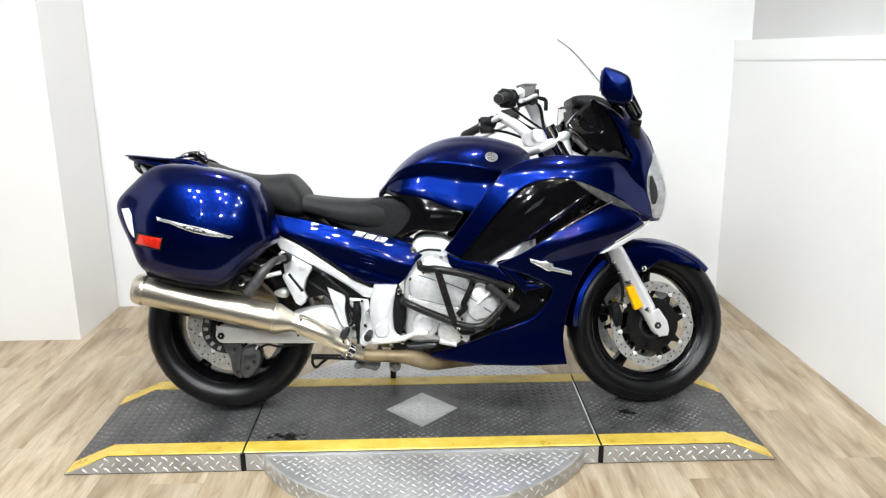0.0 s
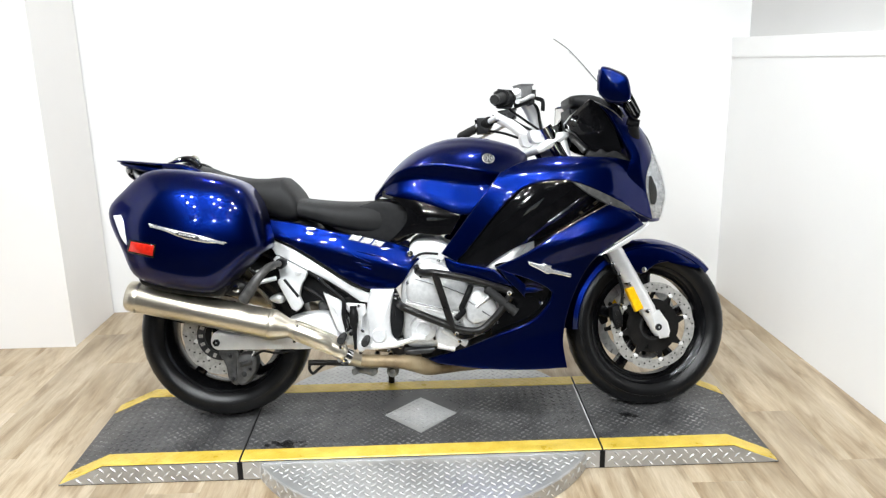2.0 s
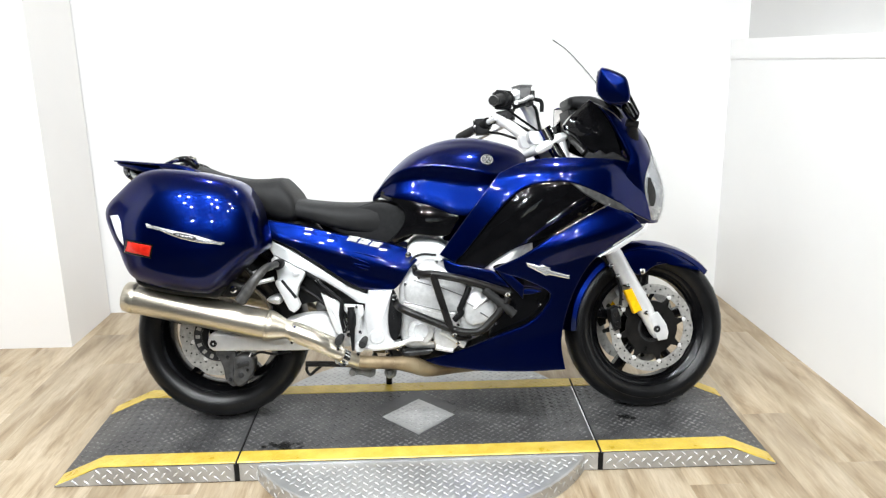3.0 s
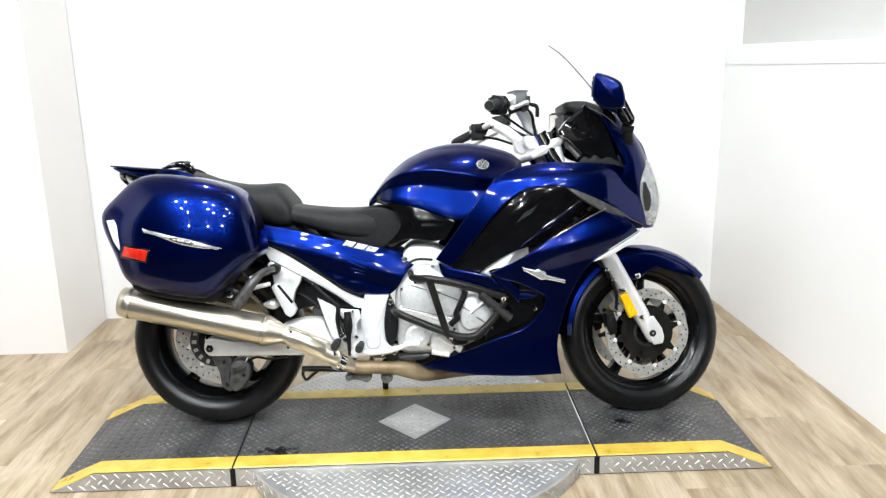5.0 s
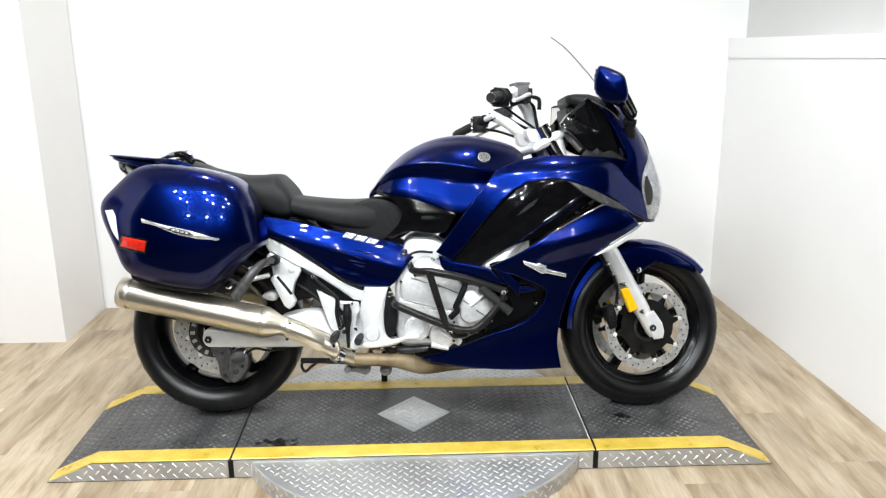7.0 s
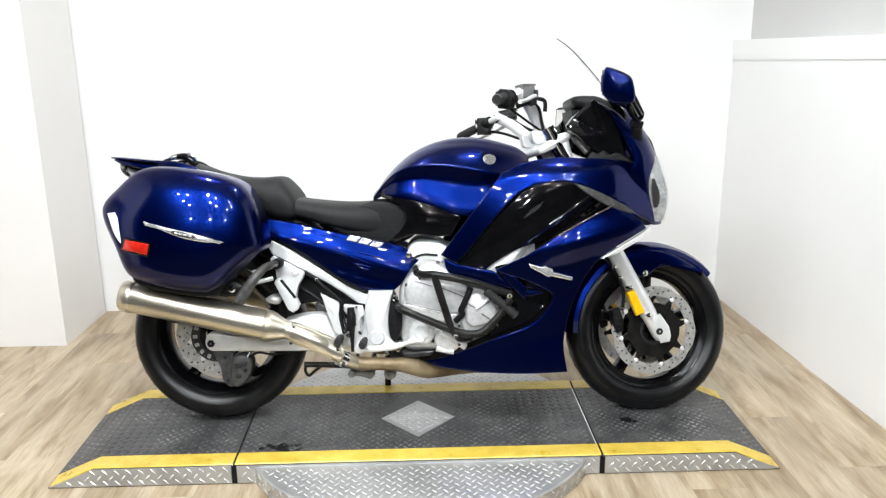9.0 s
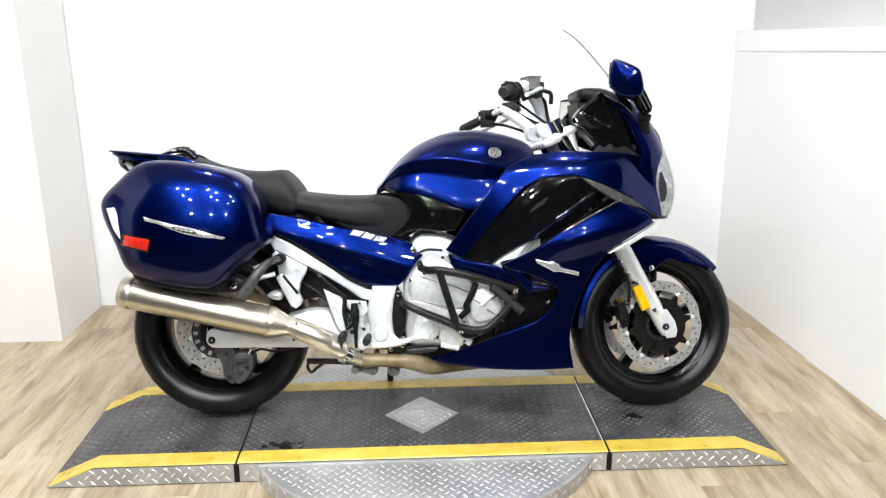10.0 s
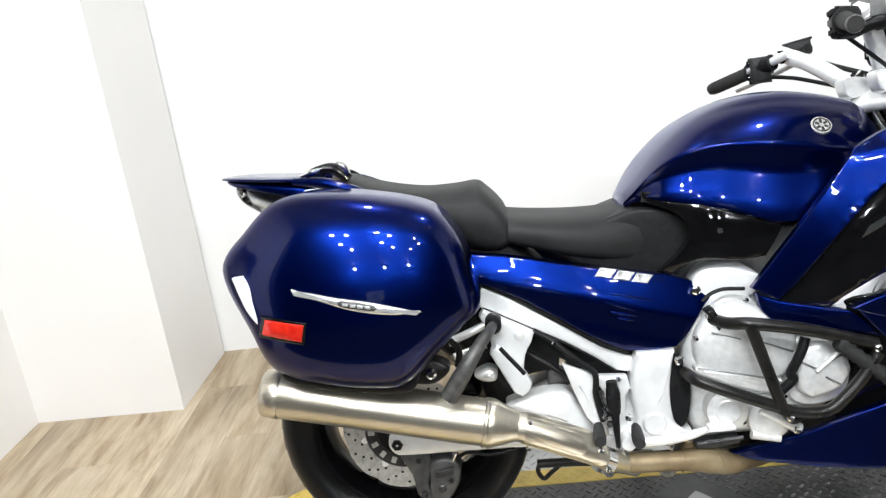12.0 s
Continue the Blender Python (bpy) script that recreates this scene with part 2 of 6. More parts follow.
# White wall greyed down: the shade above the ledge is in this colour.
WALL_SHADED = wall_paint("shaded_white_wall_paint", (0.56, 0.555, 0.545))
# Warm white, also darkened to hold the dimmer light on the west side.
WALL_WARM_DIM = wall_paint("dimmed_warm_white_wall_paint", (0.775, 0.756, 0.738))
WALL = wall_paint("white_wall_paint", (0.815, 0.813, 0.808))
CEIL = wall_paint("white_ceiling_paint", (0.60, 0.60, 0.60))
HALL_CEIL = wall_paint("dark_hall_ceiling_paint", (0.10, 0.10, 0.105))
HALL = wall_paint("dark_grey_hall_paint", (0.05, 0.05, 0.054))
FITTING = simple("white_lamp_housing", (0.7, 0.7, 0.7), (0.8, 0.8, 0.8), 0.4)
WOOD = floor_wood()
DECK = deck_paint()
LUGS = worn_lugs()
ALU = simple("diamond_plate_aluminium", (0.36, 0.36, 0.36), (0.50, 0.50, 0.495), 0.34, 0.6, 6, 0.12)
ALU_LUGS = simple("polished_aluminium_lugs", (0.74, 0.74, 0.74), (0.86, 0.86, 0.855), 0.24, 0.5, 12)
YELLOW = simple("worn_yellow_floor_paint", (0.56, 0.385, 0.045), (0.70, 0.51, 0.09), 0.30, 0, 16, 0.3)
# Near-black that draws the shade inside open joints, grooves and holes.
SHADOW_GAP = simple("gap_shade_black", (0.004, 0.004, 0.004), (0.008, 0.008, 0.008), 0.7, 0, 40, spec=0.2)
# For the unseen floor in front, dark so that low panels mirror little light.
DARK_FLOOR = simple("dark_unseen_floor", (0.018, 0.018, 0.019), (0.035, 0.035, 0.036), 0.95, 0, 60, 0.6, spec=0.1)
PEWTER = simple("tarnished_pewter_frame", (0.05, 0.048, 0.045), (0.20, 0.19, 0.18), 0.38, 0.6, 22, 0.6, fine=220.0)
BULB = glow("warm_spot_bulb", (1.0, 0.93, 0.82), 60.0)

# ---- mesh helpers ----


def catmull(pts, n=6, closed=True, sharp=()):
    """A smooth line through control points of any dimension; the corners named in sharp stay sharp."""
    P = [np.array(p, float) for p in pts]
    m, out = len(P), []
    for i in range(m if closed else m - 1):
        a, b = P[i], P[(i + 1) % m]
        before = P[i - 1] if (closed or i > 0) else 2 * a - b
        after = P[(i + 2) % m] if (closed or i + 2 < m) else 2 * b - a
        ta = (b - a) if i in sharp else 0.5 * (b - before)
        tb = (b - a) if (i + 1) % m in sharp else 0.5 * (after - a)
        lim = np.linalg.norm(b - a)
        for tv in (ta, tb):
            ln = np.linalg.norm(tv)
            if ln > lim:
                tv *= lim / ln
        for k in range(n):
            s = k / n
            h = s * s * (3 - 2 * s)
            out.append(a * (1 - h) + b * h + ta * (s * (1 - s) ** 2) - tb * (s * s * (1 - s)))
    if not closed:
        out.append(P[-1])
    return out


def finish(bm, angle=38):
    bmesh.ops.recalc_face_normals(bm, faces=bm.faces)
    for f in bm.faces:
        f.smooth = True
    for e in bm.edges:
        if len(e.link_faces) == 2 and e.calc_face_angle(0) > radians(angle):
            e.smooth = False
    return bm


def to_mesh(name, bm, material, angle=38):
    finish(bm, angle)
    me = bpy.data.meshes.new(name)
    bm.to_mesh(me)
    bm.free()
    me.materials.append(material)
    return me


def part(name, bm, material, parent, label="", m=None, angle=38):
    """One mesh object under a thing or a part, in the parent's own space."""
    if m is not None:
        bm.transform(m)
    ob = new(name, to_mesh(name, bm, material, angle))
    ob.parent = parent
    if label:
        ob["label"] = label
    return ob


def pieces(name, bms, material, parent, label="", m=None):
    """Several alike parts, each an object of its own."""
    return [part(name, bm, material, parent, label, m) for bm in bms]


def thing(name, label, category, m=None, group="", kind=""):
    ob = new(name)
    ob.empty_display_size = 0.1
    if m is not None:
        ob.matrix_world = m
    return tagged(ob, label, category, group, kind)


def join(*bms):
    first = bms[0]
    for other in bms[1:]:
        me = bpy.data.meshes.new("tmp")
        other.to_mesh(me)
        other.free()
        first.from_mesh(me)
        bpy.data.meshes.remove(me)
    return first


def mirrored(bm):
    out = bm.copy()
    for v in out.verts:
        v.co.y = -v.co.y
    bmesh.ops.reverse_faces(out, faces=out.faces)
    return out


def rings(loops, cap=True, closed=True):
    """A skin over loops of equally many points."""
    bm = bmesh.new()
    rows = [[bm.verts.new(tuple(p)) for p in loop] for loop in loops]
    n = len(rows[0])
    for a, b in zip(rows, rows[1:]):
        for i in range(n if closed else n - 1):
            j = (i + 1) % n
            bm.faces.new((a[i], a[j], b[j], b[i]))
    if cap:
        bm.faces.new(rows[0][::-1])
        bm.faces.new(rows[-1])
    return bm


def box(x0, x1, y0, y1, z0, z1, bevel=0.0):
    bm = bmesh.new()
    bmesh.ops.create_cube(bm, size=1)
    for v in bm.verts:
        v.co = ((x0 + x1) / 2 + v.co.x * (x1 - x0), (y0 + y1) / 2 + v.co.y * (y1 - y0), (z0 + z1) / 2 + v.co.z * (z1 - z0))
    if bevel:
        bmesh.ops.bevel(bm, geom=bm.edges[:], offset=bevel, segments=2, profile=0.6, affect="EDGES")
    return bm


def tube(path, r, n=12, smooth=5, ends=True):
    """A round bar along control points; r is one radius or one for each control point."""
    pts = catmull(path, smooth, closed=False) if smooth else [np.array(p, float) for p in path]
    if isinstance(r, (list, tuple)):
        rad = [float(x[0]) for x in catmull([(q,) for q in r], smooth, closed=False)] if smooth else list(r)
    else:
        rad = [r] * len(pts)
    up = np.array((0.0, 0.0, 1.0))
    loops = []
    side = None
    for i, p in enumerate(pts):
        d = pts[min(i + 1, len(pts) - 1)] - pts[max(i - 1, 0)]
        d = d / (np.linalg.norm(d) + 1e-9)
        if side is None:
            ref = up if abs(d[2]) < 0.9 else np.array((1.0, 0.0, 0.0))
            side = np.cross(d, ref)
        side = side - d * (side @ d)
        side = side / np.linalg.norm(side)
        other = np.cross(d, side)
        loops.append([p + rad[i] * (math.cos(a) * side + math.sin(a) * other) for a in (2 * math.pi * k / n for k in range(n))])
    return rings(loops, ends)


def lathe(profile, u, w, n=48, closed=True, start=0.0, sweep=360.0):
    """Turn (radius, offset) pairs about the sideways axis through (u, w)."""
    full = sweep >= 359.9
    steps = n if full else n + 1
    loops = []
    for k in range(steps):
        a = radians(start + sweep * k / n)
        loops.append([(u + r * math.cos(a), y, w + r * math.sin(a)) for r, y in profile])
    bm = bmesh.new()
    rows = [[bm.verts.new(p) for p in loop] for loop in loops]
    m = len(profile)
    for k in range(steps if full else steps - 1):
        a, b = rows[k], rows[(k + 1) % steps]
        for i in range(m if closed else m - 1):
            j = (i + 1) % m
            bm.faces.new((a[i], a[j], b[j], b[i]))
    if not full and closed:
        bm.faces.new(rows[0])
        bm.faces.new(rows[-1][::-1])
    return bm


def offset_loop(loop, d):
    """Move a flat closed loop inwards by d."""
    P = np.array(loop)
    area = 0.5 * np.sum(P[:, 0] * np.roll(P[:, 1], -1) - np.roll(P[:, 0], -1) * P[:, 1])
    t = np.roll(P, -1, 0) - np.roll(P, 1, 0)
    t /= np.linalg.norm(t, axis=1)[:, None] + 1e-9
    nrm = np.stack((-t[:, 1], t[:, 0]), 1) * (1 if area > 0 else -1)
    return P + nrm * d


def puffy(outline, y_in, y_out, edge=0.02, crown=0.006, n=5, sharp=(), flat=False):
    """A solid with a side-view outline in (u, w), its outer edge rounded and its outer face slightly domed."""
    loop = np.array(outline if flat else catmull(outline, n, True, sharp))
    sgn = 1 if y_out > y_in else -1
    loops = [[(p[0], y_in, p[1]) for p in offset_loop(loop, edge * 0.25)], [(p[0], y_in + sgn * min(edge * 0.3, abs(y_out - y_in) * 0.2), p[1]) for p in loop]]
    for k in range(5):
        a = radians(90 * k / 4)
        ring = offset_loop(loop, edge * (1 - math.cos(a)))
        loops.append([(p[0], y_out - sgn * edge * (1 - math.sin(a)), p[1]) for p in ring])
    inner = offset_loop(loop, edge)
    c = inner.mean(0)
    for s in (0.75, 0.5, 0.25):
        q = c + (inner - c) * s
        loops.append([(p[0], y_out + sgn * crown * (1 - s * s), p[1]) for p in q])
    return rings(loops, True)


def panel(outline, depth, lip=0.012, step=0.035, n=5, sharp=(), side=-1, roll=0.004):
    """A curved body panel: a side-view outline laid on the surface given by depth(u, w), with a rounded, turned-in lip."""
    pts = catmull(outline, n, True, sharp)
    bm = bmesh.new()
    bm.faces.new([bm.verts.new((p[0], 0, p[1])) for p in pts])
    for axis, k in ((Vector((1, 0, 0)), 0), (Vector((0, 0, 1)), 2)):
        lo, hi = min(v.co[k] for v in bm.verts), max(v.co[k] for v in bm.verts)
        x = lo + step * 0.6
        while x < hi - step * 0.3:
            bmesh.ops.bisect_plane(bm, geom=bm.verts[:] + bm.edges[:] + bm.faces[:], plane_co=axis * x, plane_no=axis)
            x += step
    rim_pts = np.array([v.co[:] for v in bm.verts if v.is_boundary])
    crowded = [v for v in bm.verts if not v.is_boundary and np.min(np.sum((rim_pts - np.array(v.co[:])) ** 2, 1)) < (1.7 * roll) ** 2]
    bmesh.ops.dissolve_verts(bm, verts=crowded)
    bmesh.ops.triangulate(bm, faces=bm.faces[:])
    for v in bm.verts:
        v.co.y = side * depth(v.co.x, v.co.z)
    away = {}
    for e in bm.edges:
        if e.is_boundary:
            d = e.verts[1].co - e.verts[0].co
            out = Vector((d.z, 0, -d.x)).normalized()
            mid = (e.verts[0].co + e.verts[1].co) / 2 - e.link_faces[0].calc_center_median()
            out *= 1 if out.x * mid.x + out.z * mid.z > 0 else -1
            for v in e.verts:
                away[v] = away.get(v, Vector()) + out
    for v, out in away.items():
        away[v] = out.normalized() if out.length > 0.3 else Vector()
        v.co -= away[v] * roll
    rim = {v: (v.co.copy(), out) for v, out in away.items()}
    for turn in (30, 60, 90, 91):
        a = radians(min(90, turn))
        edges = [e for e in bm.edges if e.is_boundary]
        olds = set(rim)
        made = bmesh.ops.extrude_edge_only(bm, edges=edges)["geom"]
        fresh = {}
        for v in (g for g in made if isinstance(g, bmesh.types.BMVert)):
            near = next(e.other_vert(v) for e in v.link_edges if e.other_vert(v) in olds)
            co, out = rim[near]
            v.co = co + out * (roll * math.sin(a))
            v.co.y -= side * (roll * (1 - math.cos(a)) + (lip if turn > 90 else 0))
            fresh[v] = (co, out)
        rim = fresh
    return bm


def section_loft(stations, shape, n=5, cap=True):
    """A body drawn along u through stations of numbers; shape(values) gives the cross-section loop in (v, w)."""
    rows = catmull(stations, n, closed=False)
    return rings([[(s[0], p[0], p[1]) for p in shape(s)] for s in rows], cap)


def oval(s, m=28):
    """Superellipse section from (u, top, bottom, half width, squareness)."""
    _, top, bot, hw, e = s
    mid, h = (top + bot) / 2, (top - bot) / 2
    out = []
    for k in range(m):
        a = 2 * math.pi * k / m
        c, q = math.cos(a), math.sin(a)
        out.append((hw * math.copysign(abs(c) ** (2 / e), c), mid + h * math.copysign(abs(q) ** (2 / e), q)))
    return out


# ---- room ----


def slab(name, x0, x1, y0, y1, z0, z1, material, label="", category="", bevel=0.0):
    ob = new(name, to_mesh(name, box(x0, x1, y0, y1, z0, z1, bevel), material))
    return tagged(ob, label, category, "", "structure")


def prism(name, plan, z0, z1, material, label, category):
    """A wall from its outline on the plan."""
    bm = rings([[(x, y, z0) for x, y in plan], [(x, y, z1) for x, y in plan]])
    return tagged(new(name, to_mesh(name, bm, material)), label, category, "", "structure")


SOUTH, BOOTH, EAST_END = -8.2, -1.1, -0.75   # the hall's far wall, and where the white booth's side walls end
prism("wall_north", [(-1.75, 1.362), (2.60, 1.470), (2.60, 1.62), (-1.75, 1.52)], 0, CEILING, WALL, "smooth white painted showroom back wall", "wall")
# West wall and pillar take the darkened white in place of weaker lighting.
prism("wall_west", [(-1.493, 1.36), (-1.611, BOOTH), (-1.76, BOOTH), (-1.66, 1.36)], 0, CEILING, WALL_WARM_DIM, "smooth warm white side wall beside the pillar, toned for dimmer light", "wall")
prism("pillar_corner", [(-1.60, 0.902), (-0.952, 0.900), (-0.937, 1.366), (-1.60, 1.36)], 0, CEILING, WALL_WARM_DIM, "warm white boxed-in corner pillar reaching the ceiling, toned for dimmer light", "pillar")
prism("wall_east", [(2.346, 1.463), (2.448, EAST_END), (2.64, EAST_END), (2.56, 1.463)], 0, 1.355, WALL, "white painted side wall with a ledge on top", "wall")
# The upper wall's shade comes from its greyer paint.
prism("wall_east_upper", [(2.43, 1.464), (2.532, EAST_END), (2.66, EAST_END), (2.60, 1.464)], 1.355, CEILING, WALL_SHADED, "white wall with its shade painted in grey, set back above the ledge", "wall")
ledge_ends = []
for lx, ly in ((2.341, 1.462), (2.443, EAST_END - 0.01)):
    lo, hi = 1.264 + 0.040 * (1.462 - ly), 1.363 + 0.031 * (1.462 - ly)
    ledge_ends.append([(lx, ly, lo), (lx + 0.093, ly, lo), (lx + 0.093, ly, hi), (lx, ly, hi)])
tagged(new("wall_ledge", to_mesh("wall_ledge", rings(ledge_ends), WALL)), "white boxed ledge along the side wall", "ledge", "", "structure")
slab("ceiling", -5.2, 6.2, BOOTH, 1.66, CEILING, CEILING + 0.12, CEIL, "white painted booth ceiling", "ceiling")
slab("ceiling_hall", -5.2, 6.2, SOUTH - 0.2, BOOTH - 0.001, CEILING, CEILING + 0.12, HALL_CEIL, "dark grey ceiling of the showroom hall", "ceiling")
# Added out of view: darkens what the lower bodywork reflects.
slab("hall_floor", -5.2, 6.2, SOUTH - 0.2, -1.0, 0.001, 0.007, DARK_FLOOR, "unseen dark floor added to darken low reflections", "floor")
slab("wall_hall_west", -5.2, -5.05, SOUTH, BOOTH - 0.15, 0, CEILING, HALL, "dark grey showroom wall", "wall")
slab("wall_hall_east", 6.05, 6.2, SOUTH, EAST_END - 0.15, 0, CEILING, HALL, "dark grey showroom wall", "wall")
slab("wall_return_west", -5.2, -1.612, BOOTH - 0.15, BOOTH - 0.001, 0, CEILING, HALL, "dark grey showroom wall beside the booth", "wall")
slab("wall_return_east", 2.54, 6.2, EAST_END - 0.15, EAST_END - 0.012, 0, CEILING, HALL, "dark grey showroom wall beside the booth", "wall")

# the wall behind the walk, with the shop window in it
WX0, WX1, WZ0, WZ1 = -0.42, 1.02, 1.22, 2.28
slab("wall_south", -5.2, WX0, SOUTH - 0.15, SOUTH, 0, CEILING, HALL, "dark grey wall beside the shop window", "wall")
slab("wall_south_east", WX1, 6.2, SOUTH - 0.15, SOUTH, 0, CEILING, HALL, "dark grey wall beside the shop window", "wall")
slab("wall_south_sill", WX0, WX1, SOUTH - 0.15, SOUTH, 0, WZ0, HALL, "dark grey wall under the shop window", "wall")
slab("wall_south_head", WX0, WX1, SOUTH - 0.15, SOUTH, WZ1, CEILING, HALL, "dark grey wall over the shop window", "wall")
win = thing("window_1", "wide two-pane shop window with dark frame", "window", kind="structure")
part("window_frame", join(box(WX0, WX1, SOUTH - 0.10, SOUTH - 0.04, WZ0, WZ0 + 0.06), box(WX0, WX1, SOUTH - 0.10, SOUTH - 0.04, WZ1 - 0.06, WZ1), box(WX0, WX0 + 0.06, SOUTH - 0.10, SOUTH - 0.04, WZ0 + 0.06, WZ1 - 0.06), box(WX1 - 0.06, WX1, SOUTH - 0.10, SOUTH - 0.04, WZ0 + 0.06, WZ1 - 0.06), box(0.27, 0.33, SOUTH - 0.10, SOUTH - 0.04, WZ0 + 0.06, WZ1 - 0.06)), HALL, win)
for px0, px1 in ((WX0 + 0.06, 0.27), (0.33, WX1 - 0.06)):
    pane = part("pane", box(px0, px1, SOUTH - 0.075, SOUTH - 0.069, WZ0 + 0.06, WZ1 - 0.06), CLEAR, win)
    pane.visible_shadow = False


def spot(x, y, z, first=[]):
    """A small track spotlight; the later ones, the added fill included, are copies of the first."""
    m = pose(x, y, z)
    if first:
        return copy_thing(first[0], m)
    t = thing("track_spotlight", "small white track spotlight with a bright bulb", "lamp", m, "track spotlights on the ceiling")
    part("can", lathe([(0.034, 0.0), (0.042, 0.005), (0.042, 0.10), (0.039, 0.10), (0.039, 0.02), (0.030, 0.02)], 0, 0, 24), FITTING, t, m=pose(0, 0, -0.02, 90))
    part("bulb", lathe([(0.001, 0.0), (0.024, 0.0), (0.036, 0.010), (0.036, 0.022), (0.001, 0.022)], 0, 0, 20), BULB, t, m=pose(0, 0, -0.095, -90))
    part("stem", tube([(0, 0, -0.03), (0, 0, 0)], 0.012, smooth=0), FITTING, t)
    first.append(t)
    return t


# The three rearmost housings are made up to carry the added fill.
for sx, sy in SPOTS:
    spot(sx, sy, CEILING)

# framed mirror on the west wall
mir = thing("wall_mirror", "tall wall mirror in a dark tarnished pewter frame", "mirror", pose(-1.529, 0.21, 0.085, 0, 0, 2.7))
MW, MH, MF = 0.78, 1.45, 0.068
part("mirror_glass", box(0.006, 0.012, -MW + MF - 0.005, -MF + 0.005, MF - 0.005, MH - MF + 0.005), MIRROR, mir)
for name_, y0, y1, z0, z1 in (("frame_side", -MF, 0, 0, MH), ("frame_side", -MW, -MW + MF, 0, MH), ("frame_bar", -MW + MF, -MF, 0, MF), ("frame_bar", -MW + MF, -MF, MH - MF, MH)):
    part(name_, join(box(0.0, 0.022, y0, y1, z0, z1, 0.004), box(0.022, 0.032, y0 + 0.012, y1 - 0.012, z0 + 0.012, z1 - 0.012, 0.004)), PEWTER, mir)
beads = []
for k in range(60):
    z = MF + 0.012 + k * 0.0225
    if z < MH - MF:
        beads.append(box(0.012, 0.024, -MF - 0.010, -MF, z - 0.008, z + 0.008, 0.003))
for k in range(28):
    y = -MF - 0.016 - k * 0.0225
    if y > -MW + MF:
        beads.append(box(0.012, 0.024, y - 0.008, y + 0.008, MF, MF + 0.010, 0.003))
part("bead_moulding", join(*beads), PEWTER, mir)

# ---- display turntable ----
DECK_Z = 0.07
PY0, PY1 = -0.360, 0.228            # near and far edge of the deck
JX0, JX1 = 0.100, 1.312             # joints between deck and ramps
RX0, RX1 = -0.505, 1.915            # tips of the ramps
KX0, KX1 = -0.352, 1.758            # where the ramps start to fall
DISC_C, DISC_R, DISC_H = (0.712, -0.066), 0.620, 0.058
stand = thing("display_turntable", "diamond-plate display turntable with yellow edge stripes", "turntable")


def top_of(x):
    """Height of the deck's top along its length."""
    if x < KX0:
        return DECK_Z * (x - RX0) / (KX0 - RX0) + 0.004 * (KX0 - x) / (KX0 - RX0)
    if x > KX1:
        return DECK_Z * (RX1 - x) / (RX1 - KX1) + 0.004 * (x - KX1) / (RX1 - KX1)
    return DECK_Z


def deck_piece(xs, y0, y1, lift=0.0, foot=0.0):
    """A plate that follows the deck's top; its underside stands on the floor."""
    loops = []
    for x in xs:
        z = top_of(x) + lift
        zb = foot if foot is not None else z - 0.004
        loops.append([(x, y0, zb), (x, y1, zb), (x, y1, z - 0.003), (x, y1 - 0.003, z), (x, y0 + 0.003, z), (x, y0, z - 0.003)])
    return rings(loops)


def lug_field(spots, rise, length=0.026, width=0.0085):
    """Raised lens-shaped lugs: (place, turn in the plane, plane axes)."""
    verts, faces = [], []
    for o, a, ex, ey, ez in spots:
        c, s = math.cos(a), math.sin(a)
        ax, ay = ex * c + ey * s, ey * c - ex * s
        b = len(verts)
        for p, q, h in ((-0.5, 0, 0), (-0.2, -0.5, 0), (0.2, -0.5, 0), (0.5, 0, 0), (0.2, 0.5, 0), (-0.2, 0.5, 0), (-0.26, 0, 1), (0.26, 0, 1)):
            verts.append(o + ax * (p * length) + ay * (q * width) + ez * (h * rise))
        for f in ((0, 1, 6), (1, 2, 7, 6), (2, 3, 7), (3, 4, 7), (4, 5, 6, 7), (5, 0, 6)):
            faces.append([b + i for i in f])
    me = bpy.data.meshes.new("tread_pattern")
    me.from_pydata([tuple(v) for v in verts], [], faces)
    bm = bmesh.new()
    bm.from_mesh(me)
    bpy.data.meshes.remove(me)
    return bm


def lug_grid(x0, x1, y0, y1, pitch, place):
    """Rows of lugs over a rectangle, each row leaning the other way; place(x, y) gives (point, ex, ey, ez) or None."""
    out, row, y = [], 0, y0 + pitch * 0.55
    while y < y1 - pitch * 0.4:
        x = x0 + pitch * (0.6 + row % 2)
        while x < x1 - pitch * 0.4:
            got = place(x, y)
            if got:
                out.append((got[0], radians(45 if row % 2 else -45), *got[1:]))
            x += 2 * pitch
        y, row = y + pitch, row + 1
    return out


EX, EY, EZ = Vector((1, 0, 0)), Vector((0, 1, 0)), Vector((0, 0, 1))


def on_deck(x, y):
    if abs(x - 0.704) + abs(y - 0.003) < 0.150:
        return None
    dz = (top_of(x + 0.005) - top_of(x - 0.005)) / 0.010
    ex = Vector((1, 0, dz)).normalized()
    return Vector((x, y, top_of(x))), ex, EY, ex.cross(EY)


